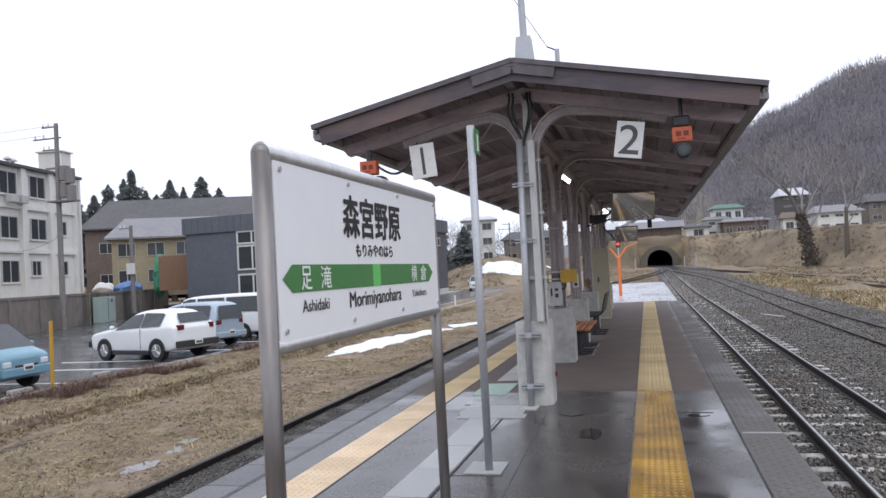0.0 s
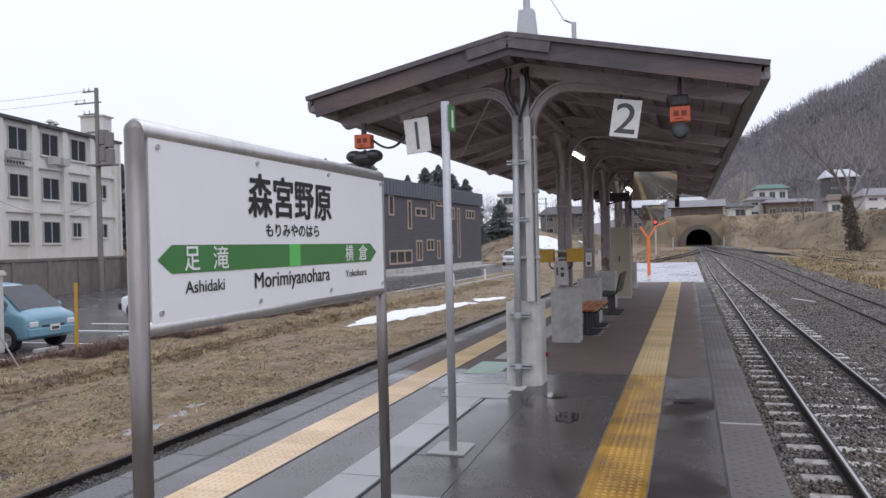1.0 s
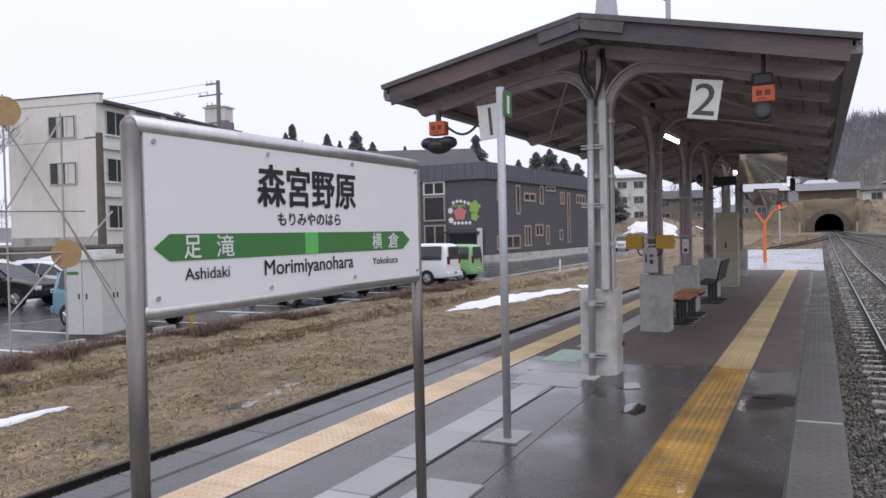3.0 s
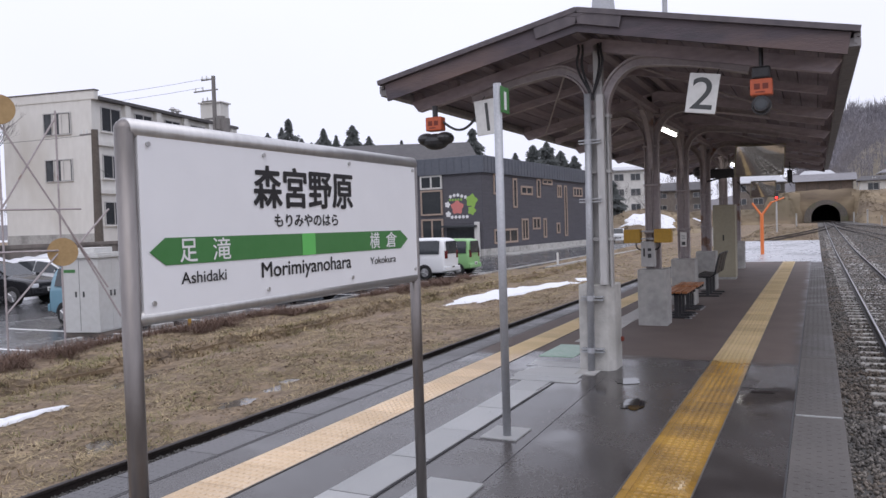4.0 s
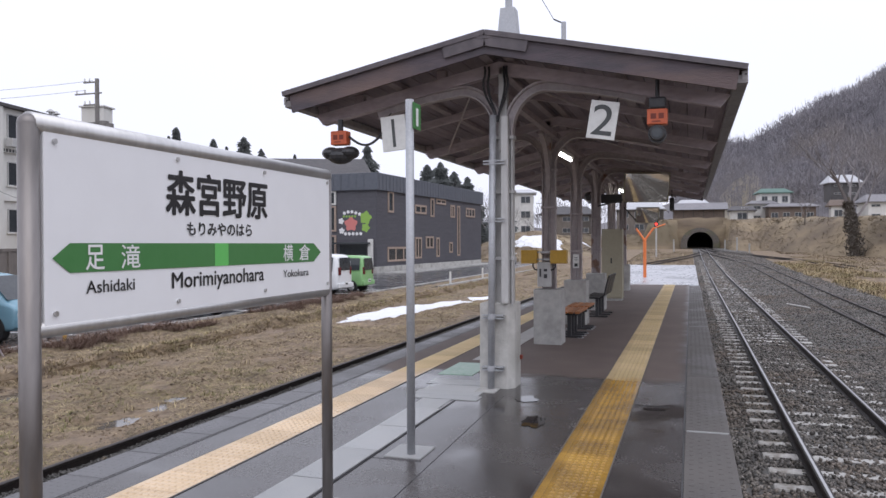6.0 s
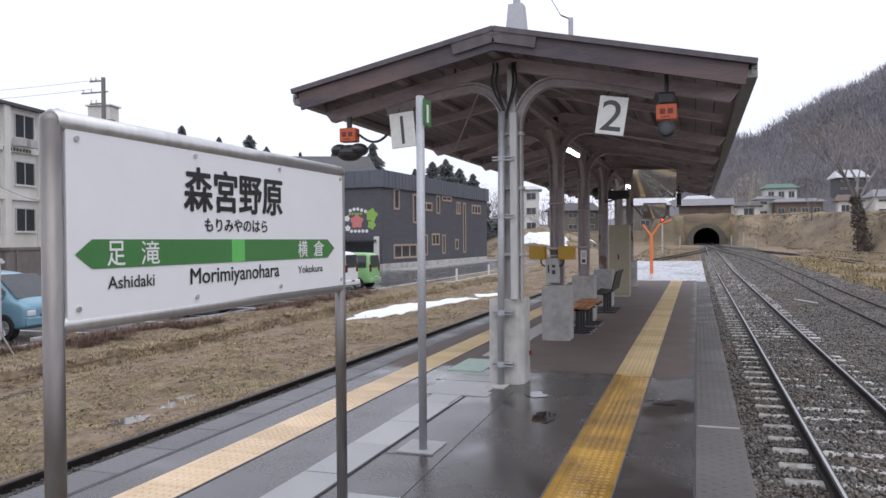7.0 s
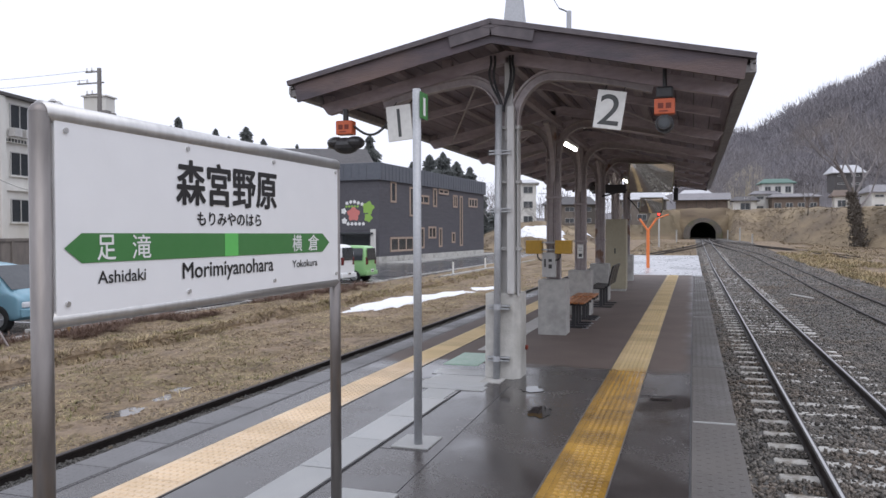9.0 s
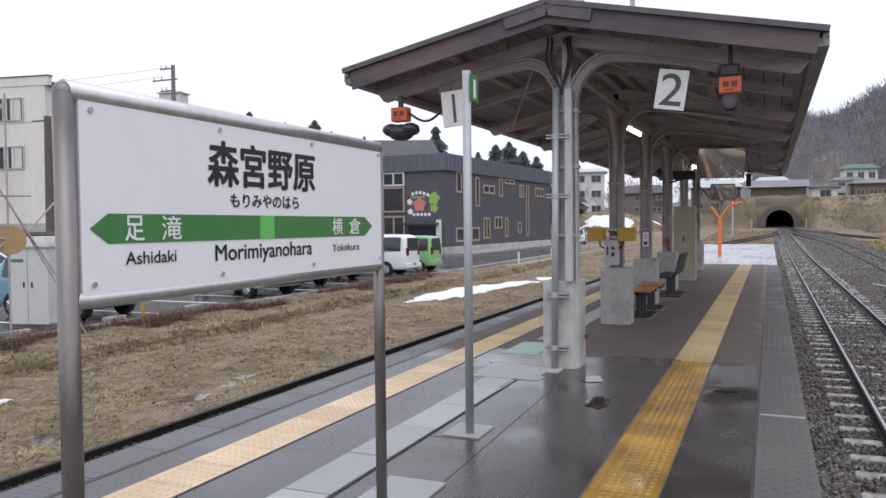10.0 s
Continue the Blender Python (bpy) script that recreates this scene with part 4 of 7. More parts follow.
# yellow boxes and a grey control box on the second column
t = thing("alarm_box_pair", (-0.29, 3.93, 0), "two yellow steel boxes on a bracket round the column", "equipment box")
for x0, x1 in ((-0.34, -0.1), (0.1, 0.34)):
    bm = bmesh.new()
    span(bm, (x0, -0.04, 1.22), (x1, 0.12, 1.42), 0.008)
    part("case", bm, YELLOW, t)
    bm = bmesh.new()
    s = 1 if x0 > 0 else -1
    sweep(bm, [(s * 0.17, 0.03, 1.22), (s * 0.17, 0.03, 1.17), (s * 0.14, 0.03, 1.13), (s * 0.1, 0.03, 1.12)], [(0.012 * math.cos(a), 0.012 * math.sin(a)) for a in [i * math.pi / 3 for i in range(6)]])
    part("cable", bm, BLACK, t)
bm = bmesh.new()
for z in (1.27, 1.38):
    span(bm, (-0.12, 0.0, z), (0.12, 0.02, z + 0.02))
part("bracket", bm, GALV, t)
t = thing("control_box", (-0.29, 3.99, 0), "grey steel control box strapped to the column", "equipment box")
bm = bmesh.new()
span(bm, (-0.1, -0.06, 0.87), (0.1, 0.06, 1.24), 0.008)
part("case", bm, GREY_STEEL, t)
bm = bmesh.new()
span(bm, (-0.065, -0.066, 1.02), (-0.04, -0.06, 1.14))
span(bm, (0.0, -0.066, 1.1), (0.05, -0.06, 1.14)), span(bm, (0.0, -0.066, 1.0), (0.05, -0.06, 1.06))
part("switch_panel", bm, BLACK, t)
t = thing("notice_plate", (-0.24, 6.98, 1.18), "small white notice plate with black marks on a column", "sign")
bm = bmesh.new()
span(bm, (-0.055, -0.012, -0.13), (0.055, 0.0, 0.13), 0.003)
part("plate", bm, SIGN_WHITE, t)
for a, b in ((-0.1, -0.04), (0.02, 0.03), (0.06, 0.07)):
    bm = bmesh.new()
    span(bm, (-0.03, -0.016, a), (0.03, -0.0125, b))
    part("mark", bm, BLACK, t)

def mirror(x, y, z, w, h, arm, turn):
    t = thing("platform_mirror", (x, y, z), "rectangular convex platform mirror in a dull frame", "mirror", "platform mirrors")
    t.matrix_basis = pose(x, y, z, 20, 0, turn)
    bm = bmesh.new()
    n = 10
    g = [[bm.verts.new((w * (i / n - 0.5), -0.06 * (1 - (2 * i / n - 1) ** 2) - 0.035 * (1 - (2 * j / n - 1) ** 2), h * (j / n - 0.5))) for i in range(n + 1)] for j in range(n + 1)]
    for j in range(n):
        for i in range(n):
            bm.faces.new((g[j][i], g[j][i + 1], g[j + 1][i + 1], g[j + 1][i]))
    part("glass", bm, MIRROR, t, smooth=True)
    bm = bmesh.new()
    for a, b in (((-w / 2 - 0.02, -0.03, -h / 2 - 0.02), (w / 2 + 0.02, 0.03, -h / 2)), ((-w / 2 - 0.02, -0.03, h / 2), (w / 2 + 0.02, 0.03, h / 2 + 0.02)), ((-w / 2 - 0.02, -0.03, -h / 2), (-w / 2, 0.03, h / 2)), ((w / 2, -0.03, -h / 2), (w / 2 + 0.02, 0.03, h / 2))):
        span(bm, a, b)
    span(bm, (-w / 2, 0.0, -h / 2), (w / 2, 0.02, h / 2))
    part("frame", bm, BEIGE, t)
    bm = bmesh.new()
    rod(bm, (-w / 2, 0.03, -h / 2 + 0.03), arm, 0.02, sides=8)
    part("arm", bm, BLACK, t)

mirror(0.87, 10.2, 2.75, 0.96, 0.64, (-1.05, 0.05, -0.45), 16)
mirror(0.52, 17.3, 2.37, 0.66, 0.46, (-0.7, 0.2, 0.2), 14)

t = thing("signal_repeater", (1.25, 17.4, 2.72), "black two-aspect signal repeater hanging from the roof", "signal")
bm = bmesh.new()
span(bm, (-0.07, -0.06, -0.2), (0.07, 0.06, 0.18), 0.02)
part("case", bm, BLACK, t)
for z in (-0.1, 0.08):
    bm = bmesh.new()
    disc(bm, (0, -0.09, z), 0.06, (0, 1, 0), 0.06, 16)
    part("hood", bm, BLACK, t)
bm = bmesh.new()
rod(bm, (0, 0, 0.18), (0, 0, 0.52), 0.015)
part("hanger", bm, BLACK, t)

for y, z, lab in ((11.5, 2.62, "black loudspeaker horn hung from the column"), (14.5, 2.75, "black camera housing under the roof")):
    t = thing("loudspeaker", (-0.55, y, z), lab, "loudspeaker")
    bm = bmesh.new()
    disc(bm, (0, -0.1, 0), 0.06, (0, 1, 0.15), 0.25, 16, 0.13)
    part("horn", bm, BLACK, t)
    bm = bmesh.new()
    rod(bm, (0, 0, 0.02), (0.2, 0.05, 0.25), 0.015)
    part("bracket", bm, BLACK, t)

t = thing("signboard", (0.05, 12.4, 2.62), "dark hanging sign board under the roof", "sign")
bm = bmesh.new()
span(bm, (-0.75, -0.03, -0.1), (0.1, 0.03, 0.12), 0.01)
part("board", bm, BLACK, t)
for x in (-0.65, 0.0):
    bm = bmesh.new()
    rod(bm, (x, 0, 0.12), (x, 0, 0.45), 0.01, sides=6)
    part("hanger", bm, BLACK, t)

t = thing("orange_post", (-0.1, 27.0, 0), "bright orange steel post with a forked top", "post")
bm = bmesh.new()
rod(bm, (0, 0, -0.02), (0, 0, 1.65), 0.07)
part("pole", bm, ORANGE_POST, t)
for s in (-1, 1):
    bm = bmesh.new()
    rod(bm, (0, 0, 1.6), (s * 0.36, 0, 2.12), 0.045)
    part("fork", bm, ORANGE_POST, t)
bm = bmesh.new()
rod(bm, (0.36, 0, 2.12), (0.85, 0.2, 2.3), 0.03)
part("arm", bm, ORANGE_POST, t)

# masts on the ridge
t = thing("ridge_mast", (-0.14, 1.0, 3.62), "tapered pale steel mast foot with a pipe on the roof ridge", "mast")
bm = bmesh.new()
bmesh.ops.create_cone(bm, cap_ends=True, segments=4, radius1=0.175, radius2=0.115, depth=0.5, matrix=Matrix.Translation((0, 0, 0.29)) @ Matrix.Rotation(radians(45), 4, "Z"))
span(bm, (-0.15, -0.15, -0.02), (0.15, 0.15, 0.06))
part("foot", bm, GALV, t)
bm = bmesh.new()
rod(bm, (0.0, 0, 0.5), (-0.04, 0, 3.2), 0.042, 0.03)
part("pipe", bm, GALV, t)
t = thing("ridge_mast", (-0.15, 5.0, 3.6), "thin grey pipe mast with a wire on the roof ridge", "mast")
bm = bmesh.new()
rod(bm, (0, 0, 0), (0, 0, 1.5), 0.04)
part("pipe", bm, GALV, t)
bm = bmesh.new()
rod(bm, (0, 0, 1.48), (-0.16, 0, 1.56), 0.012, sides=6)
rod(bm, (-0.16, 0, 1.56), (-1.2, 0.6, 3.4), 0.006, sides=5)
part("wire", bm, BLACK, t)

# ---------------------------------------------------------------- materials of the surroundings
HALL_WALL = mat("dark_grey_boards", (0.078, 0.076, 0.088), (0.118, 0.114, 0.128), 1.5, 0.7, bump=0.3, bscale=20, stretch=(1, 0.3, 4))
HALL_BAND = mat("slate_blue_sheet", (0.095, 0.105, 0.128), (0.12, 0.13, 0.152), 0.8, 0.5, bump=0.05)
TIMBER = mat("light_timber_frame", (0.43, 0.33, 0.265), (0.33, 0.25, 0.2), 3, 0.6, bump=0.1)
CREAM_WALL = mat("cream_render", (0.71, 0.7, 0.665), (0.63, 0.62, 0.585), 0.5, 0.8, bump=0.15, c3=(0.58, 0.56, 0.51), c3_amount=0.3, stretch=(1, 1, 0.4), soft=0.1)
WHITE_WALL = mat("white_render", (0.68, 0.67, 0.64), (0.58, 0.57, 0.54), 0.6, 0.8, bump=0.15, stretch=(1, 1, 0.4))
GREY_WALL = mat("stained_grey_wall", (0.15, 0.13, 0.115), (0.22, 0.19, 0.165), 0.5, 0.85, bump=0.3, c3=(0.09, 0.08, 0.07), c3_amount=0.5, stretch=(1, 1, 0.5))
STONEWORK = mat("dark_stonework", (0.09, 0.08, 0.072), (0.16, 0.142, 0.122), 0.8, 0.85, bump=0.6, bscale=4, c3=(0.12, 0.115, 0.06), c3_amount=0.5, soft=0.1)
OCHRE_WALL = mat("ochre_wall", (0.34, 0.29, 0.19), (0.27, 0.23, 0.155), 0.6, 0.8, bump=0.1)
BROWN_WALL = mat("brown_boards", (0.12, 0.092, 0.075), (0.175, 0.135, 0.11), 0.8, 0.8, bump=0.2)
ROOF_GREY = mat("grey_roof", (0.17, 0.165, 0.175), (0.24, 0.23, 0.24), 0.5, 0.6, bump=0.1)
ROOF_DARK = mat("dark_roof", (0.055, 0.052, 0.055), (0.09, 0.085, 0.085), 0.5, 0.6, bump=0.1)
ROOF_GREEN = mat("green_roof", (0.065, 0.13, 0.105), (0.09, 0.17, 0.14), 0.5, 0.6, bump=0.1)
ROOF_SNOWY = mat("pale_wet_roof", (0.38, 0.385, 0.4), (0.5, 0.505, 0.525), 0.5, 0.4, bump=0.1)
POLE_CONCRETE = mat("pole_concrete", (0.16, 0.15, 0.145), (0.22, 0.21, 0.2), 2, 0.8, bump=0.1)
BANK = mat("dry_bank_grass", (0.135, 0.103, 0.076), (0.3, 0.235, 0.148), 0.16, 0.9, bump=0.2, bscale=3.0, c3=(0.16, 0.13, 0.085), c3_amount=0.45, stretch=(0.6, 0.8, 2.2), big=0.75, soft=0.1)
# spur grass, less saturated: haze over the distance is put into the colour
FAR_GRASS = mat("far_dry_grass_hazed", (0.19, 0.165, 0.125), (0.28, 0.245, 0.185), 0.08, 0.9, bump=0.3, bscale=1.0, c3=(0.2, 0.185, 0.17), c3_amount=0.5, soft=0.12)
BANK_STRAW = mat("bank_straw", (0.36, 0.285, 0.18), (0.15, 0.113, 0.08), 0.12, 0.9, bump=0, big=0.85, island=0.25, c3=(0.21, 0.175, 0.085), c3_amount=0.4, soft=0.1)
# slope and far twigs: distance haze is put into these pale grey colours
HILL = mat("bare_wooded_slope_hazed", (0.15, 0.142, 0.15), (0.19, 0.18, 0.188), 0.03, 0.95, bump=0.5, bscale=0.5, c3=(0.18, 0.16, 0.145), c3_amount=0.2, soft=0.12)
HILL_TWIG = mat("far_bare_twigs_hazed", (0.185, 0.176, 0.192), (0.26, 0.248, 0.266), 0.05, 0.9, bump=0, big=0.7, island=0.15, c3=(0.26, 0.23, 0.21), c3_amount=0.3, soft=0.15)
BARK = mat("bark", (0.09, 0.075, 0.062), (0.14, 0.12, 0.1), 3, 0.9, bump=0.4)
TWIG = mat("bare_twigs", (0.172, 0.157, 0.156), (0.245, 0.225, 0.224), 1, 0.9, bump=0, island=0.3)
# needles paled and greyed: mist before the far conifers is put into the colour
NEEDLES = mat("conifer_needles_misted", (0.07, 0.078, 0.078), (0.115, 0.125, 0.122), 1.0, 0.8, bump=0)
CAR_WHITE = mat("white_car_paint", (0.78, 0.79, 0.8), (0.75, 0.76, 0.77), 1, 0.2, bump=0)
CAR_BLUE = mat("light_blue_car_paint", (0.19, 0.34, 0.425), (0.175, 0.32, 0.4), 1, 0.2, bump=0)
CAR_SILVER = mat("silver_blue_car_paint", (0.38, 0.45, 0.52), (0.36, 0.43, 0.5), 1, 0.22, bump=0, metal=0.2)
CAR_GREEN = mat("pale_green_car_paint", (0.27, 0.5, 0.22), (0.25, 0.47, 0.2), 1, 0.22, bump=0)
CAR_BLACK = mat("black_car_paint", (0.014, 0.015, 0.018), (0.018, 0.019, 0.022), 1, 0.15, bump=0)
TYRE = mat("tyre_rubber", (0.015, 0.015, 0.015), (0.025, 0.025, 0.025), 4, 0.8, bump=0.1)
RIM = mat("alloy_rim", (0.45, 0.45, 0.46), (0.55, 0.55, 0.56), 4, 0.35, bump=0, metal=0.7)
TAIL = mat("red_tail_lamp", (0.13, 0.012, 0.014), (0.1, 0.01, 0.012), 4, 0.2, bump=0)
HEADLAMP = mat("clear_headlamp", (0.7, 0.72, 0.75), (0.6, 0.62, 0.66), 4, 0.1, bump=0)
PALE_PLASTIC = mat("white_box_paint", (0.6, 0.6, 0.585), (0.54, 0.54, 0.52), 1.5, 0.5, bump=0.05, c3=(0.45, 0.42, 0.38), c3_amount=0.15)
TAN = mat("weathered_plywood", (0.42, 0.29, 0.14), (0.34, 0.23, 0.11), 3, 0.8, bump=0.2)
PINK_SHAPE = mat("pink_paint", (0.65, 0.22, 0.2), (0.6, 0.2, 0.18), 3, 0.6, bump=0)
LEAF_SHAPE = mat("leaf_green_paint", (0.3, 0.5, 0.1), (0.26, 0.44, 0.09), 3, 0.6, bump=0)

# ---------------------------------------------------------------- kerb, lines, wall round the car park
bm = bmesh.new()
for k in range(26):
    span(bm, (-13.5, -14 + 3.0 * k, -1.1), (-13.34, -14 + 3.0 * k + 2.97, GROUND + 0.07), 0.01)
setting("kerb", bm, CONCRETE, "low concrete kerb along the car park", "kerb")
for k, y in enumerate((3.9, 6.6, 9.5, 12.4, 14.5, 17.5, 20.6, 23.8, 27.1, 30.2)):
    bm = bmesh.new()
    span(bm, (-18.6, y - 0.06, GROUND), (-13.7, y + 0.06, GROUND + 0.005))
    tagged(obj("parking_line", bm, WHITE_INK), "white painted parking bay line on wet asphalt", "marking", "parking lines", kind="structure")
for k, y in enumerate((5.0, 7.9, 10.9)):
    bm = bmesh.new()
    span(bm, (-14.15, y - 0.35, GROUND), (-14.0, y + 0.35, GROUND + 0.11), 0.02)
    tagged(obj("wheel_stop", bm, CONCRETE), "low concrete wheel stop in a parking bay", "wheel stop", "wheel stops")

W1, W2 = Vector((-34.2, 27.6, 0)), Vector((-46.5, 63.0, 0))
wall_dir = (W2 - W1).normalized()
wall_turn = math.degrees(math.atan2(wall_dir.y, wall_dir.x))
bm = bmesh.new()
m = m_wall = pose(W1.x, W1.y, 0, 0, 0, wall_turn)
span(bm, (-40, 0, -1.2), (34, 0.35, 1.15), 0, m)
span(bm, (-40, -0.06, 1.15), (34, 0.42, 1.32), 0.01, m)
for k in range(18):
    span(bm, (-39 + 4 * k, -0.1, -1.2), (-38.75 + 4 * k, 0.0, 1.15), 0, m)
setting("retaining_wall", bm, GREY_WALL, "dark stained concrete retaining wall behind the car park", "wall")
bm = bmesh.new()
span(bm, (-40, 0.3, -1.2), (34, 90, 1.1), 0, m)
setting("ground_terrace", bm, DIRT, "raised ground behind the retaining wall", "ground")
t = thing("switch_cabinet", (0, 0, 0), "pale green steel cabinet against the retaining wall", "cabinet")
t.matrix_basis = pose(W1.x, W1.y, 0, 0, 0, wall_turn) @ pose(13.5, -0.7, GROUND)
bm = bmesh.new()
span(bm, (0, 0, 0), (3.2, 0.55, 1.9), 0.02)
part("body", bm, mat("pale_green_paint", (0.36, 0.43, 0.4), (0.32, 0.39, 0.36), 2, 0.5), t)
bm = bmesh.new()
span(bm, (1.58, -0.02, 0.1), (1.62, 0.0, 1.8)), span(bm, (2.2, -0.02, 1.5), (2.6, 0.0, 1.7))
part("seam", bm, BLACK, t)

# ---------------------------------------------------------------- buildings
def window(parent, m, w, h, frame, bars=1, deep=0.08, cross=0, f=0.0):
    """A window in the local xz plane that looks along -y: frame, pane behind, bars."""
    bm = bmesh.new()
    f = f or (0.06 if w < 2.5 else 0.09)
    for a, b in (((0, 0), (w, f)), ((0, h - f), (w, h)), ((0, f), (f, h - f)), ((w - f, f), (w, h - f))):
        span(bm, (a[0], -0.05, a[1]), (b[0], deep, b[1]))
    for k in range(bars):
        x = w * (k + 1) / (bars + 1)
        span(bm, (x - f / 2, -0.03, f), (x + f / 2, deep, h - f))
    for k in range(cross):
        z = h * (k + 1) / (cross + 1)
        span(bm, (f, -0.03, z - f / 2), (w - f, deep, z + f / 2))
    win = part("window", bm, frame, parent)
    win.matrix_basis = m
    bm = bmesh.new()
    span(bm, (f, 0.01, f), (w - f, 0.03, h - f))
    part("pane", bm, GLASS, win)
    return win

# the dark boarded hall beyond the verge
hall = thing("timber_hall", (-22.5, 50.4, GROUND), "two-storey dark grey boarded hall with timber-framed windows", "building", rz=-3.04)
HW, HL, HH = 15.0, 27.3, 8.2
bm = bmesh.new()
span(bm, (-HW, 0, 0.0), (0, HL, HH - 1.35))
part("wall", bm, HALL_WALL, hall)
for k in range(25):
    z = 0.75 + 0.245 * k
    bm = bmesh.new()
    span(bm, (0, 0.0, z), (0.045, HL, z + 0.215))
    part("weatherboard", bm, HALL_WALL, hall)
    bm = bmesh.new()
    span(bm, (-3.4, -0.025, z), (0.02, 0.0, z + 0.225))
    if z > 2.6:
        part("weatherboard", bm, HALL_WALL, hall)
    else:
        bm.free()
bm = bmesh.new()
span(bm, (-HW - 0.25, -0.25, HH - 1.4), (0.25, HL + 0.25, HH), 0.02)
for k in range(38):
    span(bm, (0.25, 0.7 * k, HH - 1.38), (0.28, 0.7 * k + 0.03, HH - 0.02))
for k in range(21):
    span(bm, (-HW + 0.7 * k, -0.28, HH - 1.38), (-HW + 0.7 * k + 0.03, -0.25, HH - 0.02))
part("parapet", bm, HALL_BAND, hall, "slate blue sheet parapet with standing seams")
bm = bmesh.new()
span(bm, (-HW, -0.04, 0.0), (0.05, HL + 0.03, 0.55), 0.01)
part("plinth", bm, CONCRETE_PALE, hall, "pale concrete plinth")
bm = bmesh.new()
span(bm, (-HW - 0.02, -0.06, 0.55), (-6.6, 0.0, HH - 1.4))
part("wall_cladding", bm, HALL_BAND, hall)
for s0, s1, z0, z1, bars in ((2.1, 3.2, 4.1, 5.9, 0), (6.1, 7.0, 3.0, 5.64, 0), (7.9, 10.6, 4.2, 5.02, 1), (11.7, 12.6, 4.0, 5.8, 0), (13.2, 15.8, 5.3, 5.85, 1), (17.2, 18.4, 4.1, 5.4, 1), (19.2, 20.0, 0.15, 5.4, 0), (22.0, 24.9, 4.3, 5.3, 2), (2.0, 6.9, -0.05, 1.2, 2), (7.9, 9.4, 0.1, 2.05, 1), (10.5, 12.4, 1.0, 2.15, 1), (13.2, 14.0, 0.15, 2.05, 0), (16.8, 17.7, 0.5, 1.6, 0)):
    window(hall, Matrix.Translation((0.07, s0, z0 - GROUND)) @ Matrix.Rotation(radians(90), 4, "Z"), s1 - s0, z1 - z0, TIMBER, bars, f=0.17)
for z0, z1, bars, cr in ((4.7, 5.85, 1, 0), (2.5, 4.62, 0, 0), (0.2, 2.2, 1, 0)):
    window(hall, Matrix.Translation((-5.75, -0.1, z0 - GROUND)), 2.1, z1 - z0, WHITE_WALL if z0 > 4 else TIMBER, bars, cross=cr, f=0.14)
    window(hall, Matrix.Translation((-9.9, -0.12, z0 - GROUND)), 2.9, z1 - z0, WHITE_WALL, 1, cross=cr, f=0.14)
bm = bmesh.new()
span(bm, (-3.35, -0.03, 0.1), (-0.9, 0.02, 2.35))
span(bm, (-3.5, -0.8, 2.4), (-0.3, 0.0, 2.55))
part("porch", bm, GLASS, hall)
bm = bmesh.new()
span(bm, (-0.55, -0.5, 0.0), (-0.2, -0.15, 2.8), 0.02)
part("porch_post", bm, WHITE_WALL, hall, "white porch post")
for k, (x, z, r, m_) in enumerate([(-2.3, 4.05, 0.55, PINK_SHAPE), (-0.95, 4.55, 0.5, LEAF_SHAPE), (-0.95, 3.75, 0.35, LEAF_SHAPE)] + [(-2.9 + 0.35 * i, 4.95 + 0.12 * math.sin(i), 0.14, WHITE_INK) for i in range(5)] + [(-2.8 + 0.35 * i, 3.25, 0.14, WHITE_INK) for i in range(5)] + [(-3.15, 3.5, 0.24, WHITE_INK), (-3.2, 4.3, 0.24, WHITE_INK)] + [(-2.95 + 0.26 * i, 4.68, 0.1, LEAF_SHAPE) for i in range(5)]):
    bm = bmesh.new()
    n = 18
    vs = [bm.verts.new((x + r * (1 + 0.18 * math.sin(5 * a + k)) * math.cos(a), -0.034 - 0.002 * (k % 3), z + r * (1 + 0.18 * math.sin(5 * a + k)) * math.sin(a))) for a in [i * 2 * math.pi / n for i in range(n)]]
    bm.faces.new(vs)
    part("mural_shape", bm, m_, hall)
# road and kerb before the hall
bm = bmesh.new()
span(bm, (-22.2, 33, GROUND - 0.2), (-11.5, 110, GROUND + 0.02))
setting("road", bm, CARPARK, "wet asphalt road in front of the dark hall", "road")
bm = bmesh.new()
span(bm, (-11.55, 33, GROUND - 0.2), (-11.35, 110, GROUND + 0.12), 0.02)
setting("kerb_road", bm, CONCRETE, "concrete kerb beside the road", "kerb")
bm = bmesh.new()
span(bm, (-22.0, 50.5, GROUND), (-19.8, 80, GROUND + 0.12), 0.02)
setting("pavement", bm, CONCRETE, "pale pavement at the foot of the hall", "pavement")
for y in (36.5, 44):
    t = thing("marker_stake", (-11.9, y, GROUND), "short white marker stake in the grass", "post", "white stakes")
    bm = bmesh.new()
    rod(bm, (0, 0, 0), (0, 0, 0.75), 0.06)
    part("pole", bm, WHITE_WALL, t)

# the three-storey cream block on the terrace
S1, S2 = Vector((-39.5, 27.2)), Vector((-42.4, 43.2))
ang = math.degrees(math.atan2(S2.y - S1.y, S2.x - S1.x))
school = thing("apartment_block", (S1.x, S1.y, 0), "three-storey cream rendered block with pilasters and dark roof edge", "building", rz=ang)
SL, SD, SZ = 17.2, 7.0, 10.35
